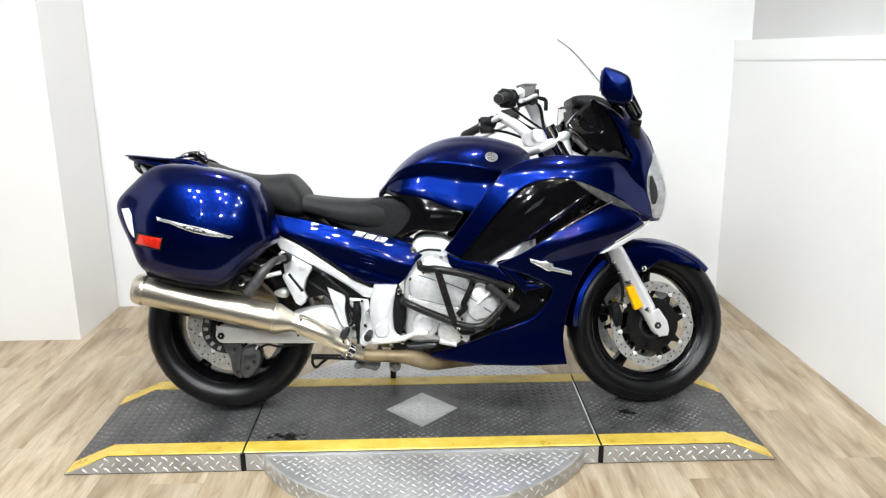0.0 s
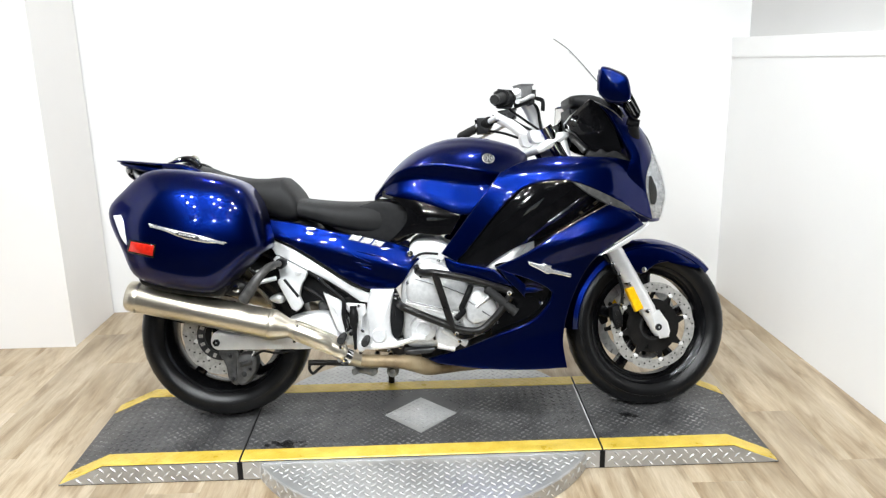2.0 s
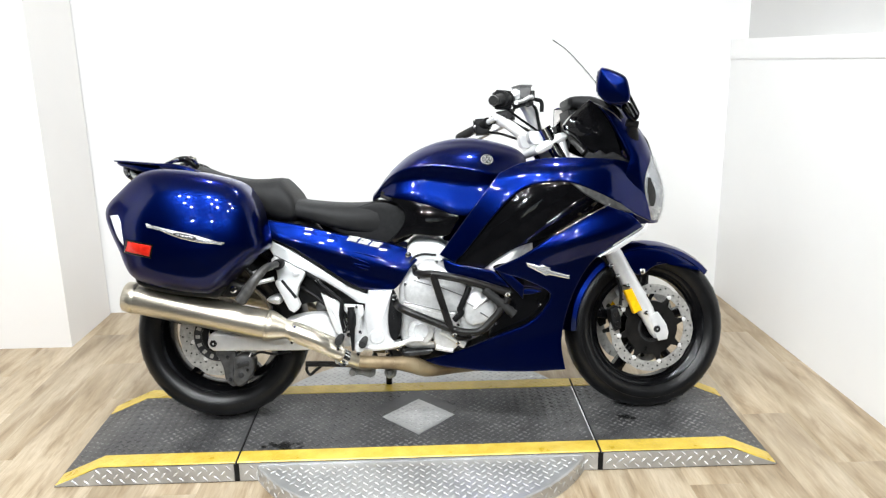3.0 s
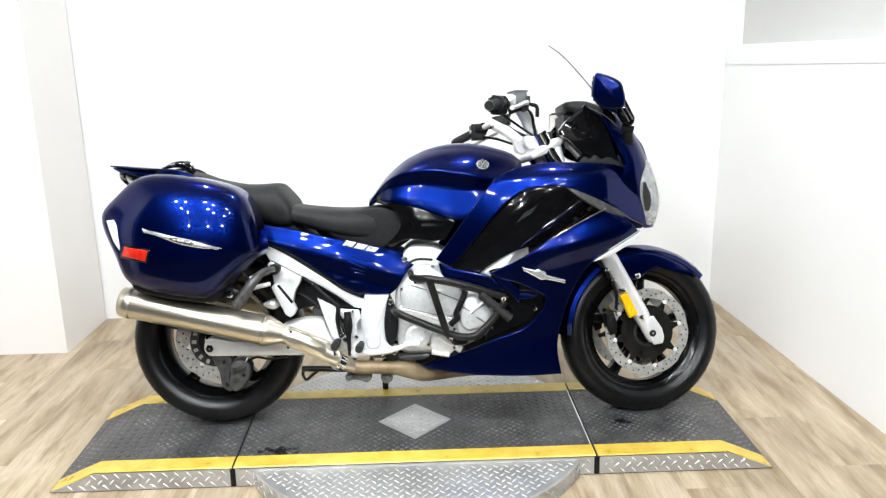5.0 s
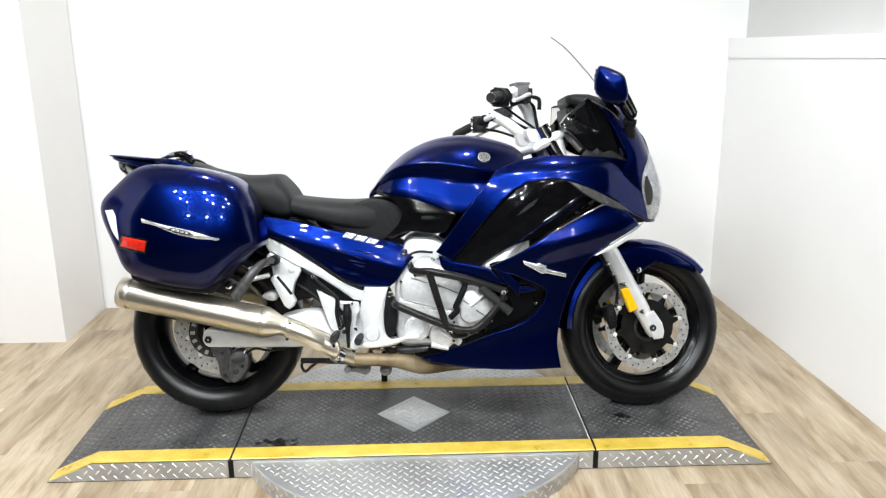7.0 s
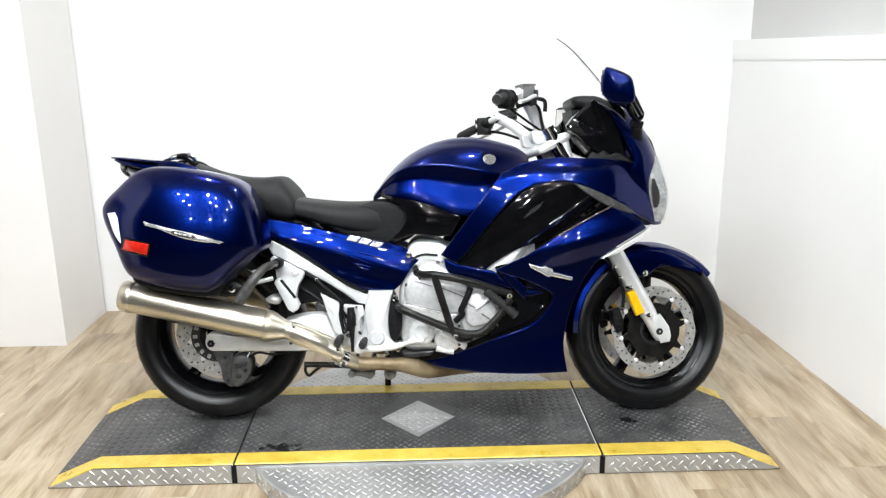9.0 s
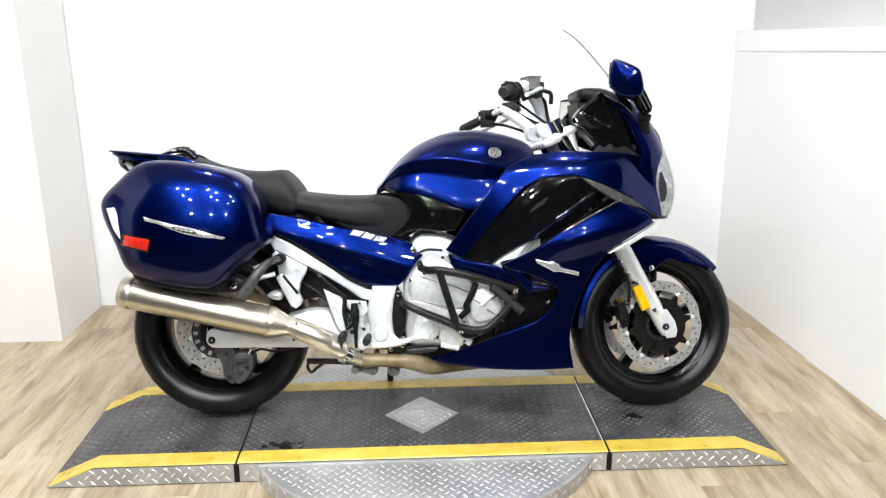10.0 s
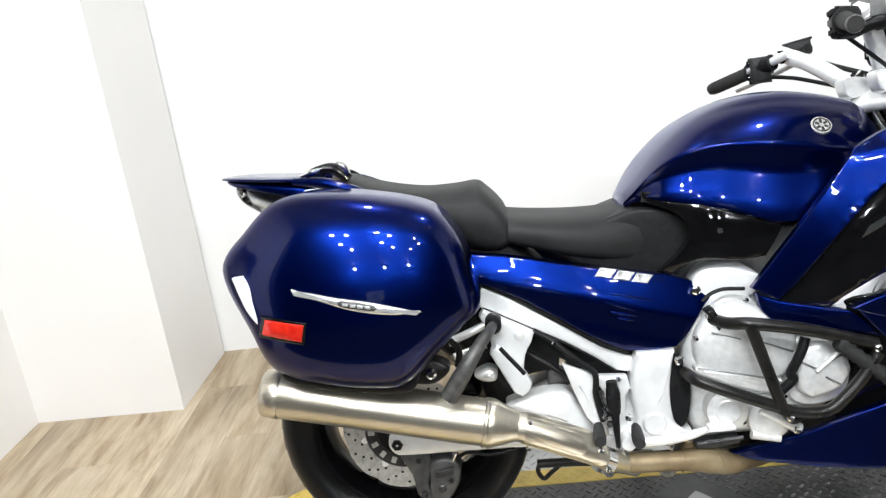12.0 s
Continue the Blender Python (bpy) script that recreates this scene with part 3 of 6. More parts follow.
STRIPE = 0.075
deck_xs = [JX0 + 0.003, JX1 - 0.003]
part("deck", deck_piece(deck_xs, PY0 + 0.001, PY1 - 0.001), DECK, stand, "worn black-painted diamond-plate deck")
ramp_l = part("ramp", deck_piece([RX0, KX0, JX0 - 0.003], PY0, PY1), DECK, stand, "black-painted diamond-plate ramp")
ramp_r = part("ramp", deck_piece([JX1 + 0.003, KX1, RX1], PY0, PY1), DECK, stand, "black-painted diamond-plate ramp")
for owner, xs in ((stand, deck_xs), (ramp_l, [RX0 + 0.004, KX0, JX0 - 0.004]), (ramp_r, [JX1 + 0.004, KX1, RX1 - 0.004])):
    for y0, y1 in ((PY0, PY0 + STRIPE), (PY1 - STRIPE, PY1)):
        part("yellow_stripe", deck_piece(xs, y0, y1, 0.0018, None), YELLOW, owner, "worn yellow painted edge stripe")
    cut = [x + (0.006 if x - j > 0 else -0.006) if abs(x - j) < 0.01 else x for x in xs for j in (JX0 if abs(x - JX0) < abs(x - JX1) else JX1,)]
    part("side_plate", rings([[(x, PY0 - 0.004, 0.004), (x, PY0 - 0.0005, 0.004), (x, PY0 - 0.0005, max(0.006, top_of(x) - 0.005)), (x, PY0 - 0.004, max(0.006, top_of(x) - 0.005))] for x in cut]), ALU, owner, "bare aluminium diamond-plate skirt")
    part("side_plate", rings([[(x, PY1 + 0.0005, 0.004), (x, PY1 + 0.004, 0.004), (x, PY1 + 0.004, max(0.006, top_of(x) - 0.005)), (x, PY1 + 0.0005, max(0.006, top_of(x) - 0.005))] for x in cut]), ALU, owner, "bare aluminium diamond-plate skirt")
for jx in (JX0, JX1):
    part("joint_strip", join(box(jx - 0.0028, jx + 0.0028, PY0 + 0.002, PY1 - 0.002, 0, DECK_Z - 0.004), box(jx - 0.0075, jx + 0.0075, PY0 - 0.0025, PY0 - 0.0004, 0.002, DECK_Z - 0.006)), SHADOW_GAP, stand, "dark open joint between deck and ramp")
part("joint_edge", box(JX1 - 0.0075, JX1 - 0.0032, PY0 + STRIPE, PY1 - STRIPE, DECK_Z - 0.003, DECK_Z + 0.0012, 0.0004), ALU_LUGS, stand, "bright metal edge along the joint")
for x0, x1, owner in ((JX0 + 0.006, JX1 - 0.006, stand), (RX0 + 0.012, JX0 - 0.006, ramp_l), (JX1 + 0.006, RX1 - 0.012, ramp_r)):
    lugs = part("tread_pattern", lug_field(lug_grid(x0, x1, PY0 + STRIPE, PY1 - STRIPE, 0.0160, on_deck), 0.0021, 0.0225, 0.0085), LUGS, owner, "worn raised tread pattern")
    lugs["kind"] = "stuff"
    for y0, y1 in ((PY0 + 0.004, PY0 + STRIPE - 0.002), (PY1 - STRIPE + 0.002, PY1 - 0.004)):
        painted = part("tread_pattern", lug_field([(p + EZ * 0.0018, a, *ax) for p, a, *ax in lug_grid(x0, x1, y0, y1, 0.0160, on_deck)], 0.0013, 0.0225, 0.0085), YELLOW, owner, "yellow painted tread pattern")
        painted["kind"] = "stuff"


def on_side(x, z):
    if z > top_of(x) - 0.012 or min(abs(x - JX0), abs(x - JX1)) < 0.014:
        return None
    return Vector((x, PY0 - 0.004, z)), EX, EZ, -EY


skirt = part("tread_pattern", lug_field(lug_grid(RX0 + 0.02, RX1 - 0.02, 0.004, 0.066, 0.0195, on_side), 0.0024, 0.0260, 0.0062), ALU_LUGS, stand, "bright raised tread pattern on the skirt")
skirt["kind"] = "stuff"
dia = [(0.571, 0.003), (0.704, -0.139), (0.837, 0.003), (0.704, 0.143)]
dia = [(x, y - 0.068) for x, y in dia]
part("diamond_plate", rings([[(x, y, DECK_Z - 0.001) for x, y in dia], [(x, y, DECK_Z + 0.0022) for x, y in dia]]), ALU, stand, "bare aluminium diamond inlay")


def on_diamond(x, y):
    return (Vector((x, y, DECK_Z + 0.0022)), EX, EY, EZ) if abs(x - 0.704) / 0.133 + abs(y + 0.066) / 0.141 < 0.88 else None


inlay = part("tread_pattern", lug_field(lug_grid(0.57, 0.84, -0.21, 0.08, 0.0160, on_diamond), 0.0016, 0.0215, 0.007), ALU_LUGS, stand, "bright raised tread pattern on the inlay")
inlay["kind"] = "stuff"
prof = [(0.001, 0.0), (DISC_R, 0.0), (DISC_R, DISC_H - 0.004), (DISC_R - 0.004, DISC_H), (0.001, DISC_H)]
base = part("base_disc", lathe(prof, 0, 0, 96), ALU, stand, "round aluminium diamond-plate turntable base", m=Matrix.Translation((*DISC_C, 0)) @ pose(0, 0, 0, 90) @ Matrix.Scale(1, 4))


def on_disc(x, y):
    if PY0 - 0.012 < y < PY1 + 0.012 or math.hypot(x - DISC_C[0], y - DISC_C[1]) > DISC_R - 0.016:
        return None
    return Vector((x, y, DISC_H)), EX, EY, EZ


disc_lugs = lug_grid(DISC_C[0] - DISC_R, DISC_C[0] + DISC_R, DISC_C[1] - DISC_R, DISC_C[1] + DISC_R, 0.0180, on_disc)
for k in range(176):
    a = 2 * math.pi * k / 176
    rad = Vector((math.cos(a), math.sin(a), 0))
    tan = Vector((-math.sin(a), math.cos(a), 0))
    for row, z in enumerate((0.012, 0.029, 0.046)):
        if not PY0 < DISC_C[1] + DISC_R * math.sin(a) < PY1:
            if k % 2 == row % 2:
                disc_lugs.append((Vector((*DISC_C, z)) + rad * DISC_R, radians(45 if row % 2 else -45), tan, EZ, rad))
rim_lugs = part("tread_pattern", lug_field(disc_lugs, 0.0020, 0.0240, 0.0060), ALU_LUGS, stand, "bright raised tread pattern on the base")
rim_lugs["kind"] = "stuff"

# ---- motorcycle ----
LEAN_BIKE, STEER_DEG, RAKE = 10.5, 8.0, 26.0
bike = thing("motorcycle", "metallic blue sport-touring motorcycle with panniers, leaning on its stand", "motorcycle", pose(0, 0, DECK_Z - 0.0102) @ pose(0, 0, 0, -LEAN_BIKE))
AXIS_FOOT = Vector((1.654, 0, 0))
STEER = Matrix.Translation(AXIS_FOOT) @ Matrix.Rotation(radians(STEER_DEG), 4, Vector((-math.sin(radians(RAKE)), 0, math.cos(radians(RAKE))))) @ Matrix.Translation(-AXIS_FOOT)

HULL_U = [0.6, 0.8, 1.0, 1.2, 1.4, 1.6, 1.8]
HULL_W = [0.1, 0.3, 0.5, 0.7, 0.85, 1.0, 1.2]
HULL = [
    [0.12, 0.175, 0.228, 0.245, 0.230, 0.190, 0.12],
    [0.15, 0.205, 0.252, 0.270, 0.252, 0.205, 0.13],
    [0.18, 0.22, 0.27, 0.29, 0.27, 0.21, 0.13],
    [0.18, 0.22, 0.29, 0.32, 0.29, 0.21, 0.12],
    [0.17, 0.21, 0.27, 0.31, 0.28, 0.20, 0.11],
    [0.14, 0.17, 0.22, 0.26, 0.25, 0.18, 0.09],
    [0.10, 0.12, 0.15, 0.19, 0.19, 0.14, 0.07],
]


def hull(u, w):
    """Half width of the fairing at a place of the side view, as a smooth surface."""
    def weights(axis, x):
        x = min(max(x, axis[0]), axis[-1] - 1e-6)
        i = max(j for j in range(len(axis) - 1) if axis[j] <= x)
        s = (x - axis[i]) / (axis[i + 1] - axis[i])
        k = [i - 1, i, i + 1, i + 2]
        c = [-0.5 * s + s * s - 0.5 * s ** 3, 1 - 2.5 * s * s + 1.5 * s ** 3, 0.5 * s + 2 * s * s - 1.5 * s ** 3, -0.5 * s * s + 0.5 * s ** 3]
        return [(min(max(a, 0), len(axis) - 1), b) for a, b in zip(k, c)]
    return sum(a * b * HULL[j][i] for j, a in weights(HULL_W, w) for i, b in weights(HULL_U, u))


def hull_off(d):
    return lambda u, w: hull(u, w) + d


def lower_depth(u, w):
    """The lower fairing: the hull with a folded ridge that runs up to the headlights."""
    d = w - (0.618 + 0.27 * (u - 1.13))
    fold = 0.335 + 0.26 * (u - 1.15)
    foot = max(0.0, fold - w)
    return hull(u, max(w, fold)) - 0.02 * foot + 0.004 + max(0.0, 0.028 - 0.42 * math.sqrt(d * d + 0.0002)) * min(1.0, max(0.0, (u - 1.0) / 0.2))


def upper_depth(u, w):
    """The upper fairing: above its crease it folds inwards to the dashboard."""
    crease = 0.876 + 0.10 * min(0.12, max(0.0, u - 1.0)) - 0.25 * max(0.0, u - 1.38)
    up = w - crease
    soft = 0.5 * (up + math.sqrt(up * up + 0.00008))
    front = max(0.0, u - 1.36)
    return hull(u, w) - 0.75 * soft - 0.16 * front


def both(name, make, material, label=""):
    """A part on the right side and its twin on the left."""
    right = make()
    left = mirrored(right)
    a = part(name, right, material, bike, label)
    b = part(name, left, material, bike, label)
    return a, b


def bolt(u, y, w, r=0.008, h=0.005):
    """A button-head bolt whose head faces right."""
    return lathe([(0.0005, y - h), (r * 0.55, y - h), (r, y - h * 0.4), (r, y + 0.004), (0.0005, y + 0.004)], u, w, 14)


# wheels


def tyre_profile(r, half, rim):
    outer = []
    for k in range(13):
        a = radians(-90 + 180 * k / 12)
        s, c = math.sin(a), math.cos(a)
        outer.append((rim + (r - rim) * (0.42 + 0.58 * c ** 0.8 if c > 1e-6 else 0.42), half * math.copysign(abs(s) ** 0.9, s)))
    return [(rim, -half * 0.72), (rim + (r - rim) * 0.18, -half * 0.93)] + outer + [(rim + (r - rim) * 0.18, half * 0.93), (rim, half * 0.72)]


def wheel(name, u, w, r, half, spokes, steer, label):
    m = STEER if steer else None
    rim = r - (0.080 if steer else 0.090)
    body = lathe([(rim + 0.006, -half * 0.74), (rim + 0.006, -half * 0.66), (rim - 0.012, -half * 0.60), (rim - 0.022, -half * 0.2), (rim - 0.022, half * 0.2), (rim - 0.012, half * 0.60), (rim + 0.006, half * 0.66), (rim + 0.006, half * 0.74), (rim - 0.010, half * 0.70), (rim - 0.034, half * 0.30), (rim - 0.034, -half * 0.30), (rim - 0.010, -half * 0.70)], u, w, 64)
    hub = lathe([(0.020, -0.06), (0.045, -0.06), (0.050, -0.03), (0.050, 0.03), (0.045, 0.06), (0.020, 0.06)], u, w, 32)
    arms = []
    for k in range(spokes):
        a = radians(360 * k / spokes + 18)
        arm = puffy([(0.040, -0.020), (0.11, -0.015), (rim - 0.024, -0.021), (rim - 0.024, 0.021), (0.11, 0.015), (0.040, 0.020)], 0.018, -0.022, 0.007, 0.002, 3, flat=True)
        arm.transform(pose(u, 0, w, 0, 0, 0) @ Matrix.Rotation(-a, 4, "Y"))
        arms.append(arm)
    ob = part(name, body, SATIN_BLACK, bike, label, m)
    part("hub", hub, SATIN_BLACK, ob, "", m)
    pieces("spoke", arms, SATIN_BLACK, ob, "", m)
    part("tyre", lathe(tyre_profile(r, half, rim), u, w, 96), RUBBER, ob, "black road tyre", m)
    grooves = []
    for k in range(36):
        a = radians(10 * k)
        for sgn in (-1, 1):
            pts = []
            for q, (y, da) in enumerate(((0.20, 0), (0.42, 3.0), (0.66, 7.5))):
                s = (y ** (1 / 0.9))
                c = math.sqrt(max(0.0, 1 - s * s))
                rr = rim + (r - rim) * (0.42 + 0.58 * c ** 0.8) - 0.0009
                b = a + radians(da + (5 if sgn > 0 else 0))
                pts.append((u + rr * math.cos(b), sgn * half * y, w + rr * math.sin(b)))
            grooves.append(tube(pts, 0.0018, 4, 2))
    part("tread_pattern", join(*grooves), SHADOW_GAP, ob, "dark tread grooves", m)["kind"] = "stuff"
    part("tyre_bead_line", lathe([(rim + 0.012, -half * 0.80), (rim + 0.020, -half * 0.905), (rim + 0.026, -half * 0.945), (rim + 0.030, -half * 0.95), (rim + 0.026, -half * 0.90)], u, w, 64), GLOSS_BLACK, ob, "", m)
    # The lip's lighter metal draws the highlight round the rim.
    for yy in (-half * 0.70, half * 0.70):
        part("rim_lip", lathe([(rim + 0.003, yy), (rim + 0.007, yy - 0.003), (rim + 0.010, yy), (rim + 0.007, yy + 0.003)], u, w, 72), RIM_HIGHLIGHT, ob, "", m)
    for rr, yy in ((rim + 0.040, 0.985), (rim + 0.030, 0.965)):
        part("sidewall_ridge", lathe([(rr, -half * yy + 0.002), (rr + 0.0012, -half * yy - 0.0010), (rr + 0.0024, -half * yy + 0.002)], u, w, 72), RUBBER, ob, "", m)
    part("valve", tube([(u + rim - 0.012, -half * 0.2, w - 0.02), (u + rim - 0.04, -half * 0.45, w - 0.02)], 0.004, 8, 0), BLACK, ob, "", m)
    return ob


def disc_brake(owner, u, w, r, y, band, m, wavy=True):
    """A drilled brake disc with its dark carrier and buttons."""
    side = -1 if y < 0 else 1
    n = 96
    loops = []
    for k in range(n):
        a = 2 * math.pi * k / n
        q = r - (0.0045 * max(0.0, math.sin(8 * a)) ** 2 if wavy else 0)
        loops.append([(u + rr * math.cos(a), yy, w + rr * math.sin(a)) for rr, yy in ((r - band, y - 0.0022), (q, y - 0.0022), (q, y + 0.0022), (r - band, y + 0.0022))])
    loops.append(loops[0])
    bm = rings(loops, cap=False)
    bmesh.ops.remove_doubles(bm, verts=bm.verts, dist=1e-6)
    disc = part("brake_disc", bm, DISC, owner, "drilled steel brake disc", m)
    # Each hole is a small black disc standing for its shaded depth.
    holes = []
    for k in range(48):
        a = 2 * math.pi * k / 48
        rr = r - band * (0.25 + 0.25 * (k % 3))
        holes.append(lathe([(0.0004, y + side * 0.0026), (0.0033, y + side * 0.0026), (0.0033, y + side * 0.002)], u + rr * math.cos(a), w + rr * math.sin(a), 8, closed=False))
    part("drilling", join(*holes), SHADOW_GAP, disc, "dark drilled holes", m)["kind"] = "stuff"
    ins = r - band
    arms = [lathe([(0.040, y - 0.003), (0.060, y - 0.006), (ins - 0.026, y - 0.004), (ins - 0.024, y + 0.003), (0.040, y + 0.003)], u, w, 40)]
    buttons = []
    for k in range(8):
        a = 2 * math.pi * k / 8 + 0.2
        ca, sa = math.cos(a), math.sin(a)
        arm = puffy([(ins - 0.032, -0.014), (ins - 0.006, -0.007), (ins + 0.008, -0.008), (ins + 0.011, 0.0), (ins + 0.008, 0.008), (ins - 0.006, 0.007), (ins - 0.032, 0.014)], y + 0.003, y - 0.0034, 0.001, 0.0003, 3)
        arm.transform(pose(u, 0, w) @ Matrix.Rotation(-a, 4, "Y"))
        arms.append(arm)
        buttons.append(bolt(u + (ins + 0.003) * ca, y - 0.002 if side < 0 else y + 0.004, w + (ins + 0.003) * sa, 0.0085, 0.003))
    part("disc_carrier", arms[0], BAR_BLACK, disc, "dark disc carrier", m)
    pieces("carrier_arm", arms[1:], BAR_BLACK, disc, "", m)
    pieces("disc_button", buttons, SILVER, disc, "silver disc bobbin", m)


RA, FA = (0.0, 0.322), (1.555, 0.301)
rear = wheel("rear_wheel", *RA, 0.310, 0.090, 5, False, "satin black cast rear wheel")
disc_brake(rear, *RA, 0.143, -0.098, 0.050, None, True)
ring_teeth = [lathe([(0.062, -0.106), (0.090, -0.106), (0.090, -0.101), (0.062, -0.101)], *RA, 48)]
part("sensor_ring", join(*ring_teeth), DARK_METAL, rear, "dark slotted sensor ring")
slots = []
for k in range(16):
    a = 2 * math.pi * k / 16
    s_ = box(-0.006, 0.006, -0.1075, -0.1055, 0.068, 0.084, 0.001)
    s_.transform(pose(*(RA[0], 0, RA[1])) @ Matrix.Rotation(a, 4, "Y"))
    slots.append(s_)
pieces("sensor_slot", slots, DISC, rear, "bright slot of the sensor ring")
front = wheel("front_wheel", *FA, 0.302, 0.062, 5, True, "satin black cast front wheel")
for y in (-0.078, 0.078):
    disc_brake(front, *FA, 0.160, y, 0.036, STEER, True)
part("sensor_ring", lathe([(0.046, -0.083), (0.058, -0.083), (0.058, -0.079), (0.046, -0.079)], *FA, 40), DARK_METAL, front, "", STEER)

# swingarm, rear caliper, hugger
arm_line = [(-0.030, 0.312), (-0.020, 0.338), (0.006, 0.342), (0.152, 0.318), (0.328, 0.325), (0.42, 0.365), (0.56, 0.41), (0.56, 0.29), (0.328, 0.272), (0.150, 0.275), (-0.007, 0.278), (-0.026, 0.292)]
both("swingarm", lambda: puffy(arm_line, -0.105, -0.152, 0.007, 0.002, 4, sharp=(6, 7)), SILVER, "silver cast swingarm")
part("axle_nut", join(lathe([(0.004, -0.150), (0.004, -0.158), (0.012, -0.158), (0.014, -0.154), (0.014, -0.149)], -0.010, 0.305, 6)), BAR_BLACK, bike, "dark axle end")
cal_ = part("rear_caliper", puffy([(0.060, 0.250), (0.098, 0.262), (0.128, 0.240), (0.122, 0.196), (0.098, 0.160), (0.070, 0.146), (0.052, 0.170), (0.056, 0.210)], -0.085, -0.146, 0.010, 0.003, 4), CALIPER, bike, "grey rear brake caliper")
part("caliper_bracket", puffy([(-0.012, 0.275), (0.050, 0.275), (0.062, 0.235), (0.048, 0.190), (0.060, 0.152), (0.045, 0.142), (0.020, 0.165), (0.012, 0.215)], -0.085, -0.122, 0.006, 0.001, 3), CALIPER, cal_, "grey caliper bracket")
part("caliper_bridge", puffy([(0.068, 0.232), (0.112, 0.240), (0.112, 0.222), (0.070, 0.214)], -0.140, -0.152, 0.003, 0.001, 3, sharp=range(4)), DARK_METAL, cal_)
pieces("caliper_bolt", (bolt(0.082, -0.149, 0.190, 0.010, 0.006), bolt(0.104, -0.149, 0.206, 0.006, 0.006), bolt(0.036, -0.124, 0.168, 0.008, 0.008), bolt(0.030, -0.124, 0.250, 0.007, 0.006)), DARK_METAL, cal_, "dark caliper bolt")
part("bleed_nipple", tube([(0.110, -0.140, 0.248), (0.122, -0.142, 0.268)], [0.005, 0.003], 8, 0), CHROME, cal_, "bright bleed nipple")
part("brake_pipe", tube([(0.115, -0.135, 0.250), (0.150, -0.140, 0.268), (0.20, -0.150, 0.262), (0.26, -0.150, 0.270)], 0.0045, 8), BLACK, cal_, "black rear brake hose")
part("rear_hugger", lathe([(0.335, -0.105), (0.348, -0.085), (0.356, 0.0), (0.348, 0.085), (0.335, 0.105), (0.328, 0.103), (0.342, 0.080), (0.350, 0.0), (0.342, -0.080), (0.328, -0.103)], *RA, 24, True, 20, 110), BLACK, bike, "black rear mudguard")
part("mudguard_tail", puffy([(-0.25, 0.86), (-0.05, 0.85), (0.30, 0.74), (0.40, 0.60), (0.25, 0.56), (0.05, 0.66), (-0.12, 0.70), (-0.26, 0.80)], 0.10, -0.10, 0.02, 0.002, 4), BLACK, bike, "black under-seat mudguard")

# exhaust


def muffler(side):
    y = 0.275 * side
    a, b = np.array((-0.240, y, 0.493)), np.array((0.211, y, 0.385))
    d = (b - a) / np.linalg.norm(b - a)
    at = lambda s: tuple(a + d * s)
    ln = float(np.linalg.norm(b - a))
    can = tube([at(0.0), at(0.004), at(ln * 0.5), at(ln - 0.004), at(ln)], [0.0495, 0.0505, 0.0505, 0.0505, 0.050], 48, 0)
    ob = part("muffler", can, MUFFLER, bike, "brushed stainless muffler")
    part("end_cap", join(tube([at(-0.024), at(-0.018), at(0.006), at(0.012), at(0.016)], [0.044, 0.050, 0.0535, 0.0535, 0.052], 48, 0), tube([at(-0.028), at(-0.022)], [0.030, 0.030], 32, 0)), MUFFLER, ob, "polished muffler end cap")
    # A black disc draws the shaded mouth of the pipe.
    part("outlet", tube([at(-0.0295), at(-0.026)], [0.021, 0.021], 24, 0), SHADOW_GAP, ob, "dark outlet hole")
    part("front_cone", tube([at(ln - 0.002), at(ln + 0.004), at(ln + 0.012), at(ln + 0.066), at(ln + 0.076)], [0.0525, 0.053, 0.051, 0.029, 0.027], 40, 0), MUFFLER, ob, "polished muffler cone")
    part("weld_band", tube([at(ln - 0.012), at(ln - 0.010), at(ln - 0.004), at(ln - 0.002)], [0.0515, 0.0530, 0.0530, 0.0515], 48, 0), MUFFLER, ob)
    part("exhaust_pipe", tube([at(ln + 0.06), (0.304, 0.272 * side, 0.358), (0.378, 0.265 * side, 0.322), (0.437, 0.240 * side, 0.276), (0.505, 0.200 * side, 0.235), (0.56, 0.17 * side, 0.226)], [0.027, 0.027, 0.026, 0.025, 0.024, 0.024], 20), MUFFLER, ob, "stainless exhaust pipe")
    part("clamp", tube([at(ln + 0.062), at(ln + 0.078)], [0.0315, 0.0315], 24, 0), MUFFLER, ob, "exhaust clamp")
    part("clamp_bolt", bolt(0.290, 0.305 * side, 0.333, 0.006, 0.010), CHROME, ob)
    return ob


muffler(-1)
muffler(1)
def shield_depth(u, w):
    """Half width of the half-round heat shield about the pipe's axis."""
    d = w - (0.363 - 0.503 * (u - 0.286))
    return 0.262 - 0.16 * (u - 0.27) + math.sqrt(max(0.0004, 0.042 ** 2 - d * d))


shield = part("heat_shield", panel([(0.269, 0.370), (0.274, 0.389), (0.287, 0.396), (0.310, 0.388), (0.371, 0.359), (0.437, 0.324), (0.460, 0.290), (0.448, 0.263), (0.415, 0.268), (0.350, 0.299), (0.281, 0.331), (0.270, 0.346)], shield_depth, 0.02, 0.008, 4), MUFFLER, bike, "stainless exhaust heat shield")
pieces("shield_bolt", (bolt(0.441, -0.278, 0.301, 0.007), bolt(0.298, -0.290, 0.381, 0.005)), CHROME, shield, "bright heat shield bolt")
part("pipe_clamp", join(tube([(0.442, -0.235, 0.267), (0.460, -0.225, 0.254)], 0.030, 24, 0), bolt(0.457, -0.262, 0.244, 0.008, 0.008)), CHROME, bike, "bright exhaust joint clamp")
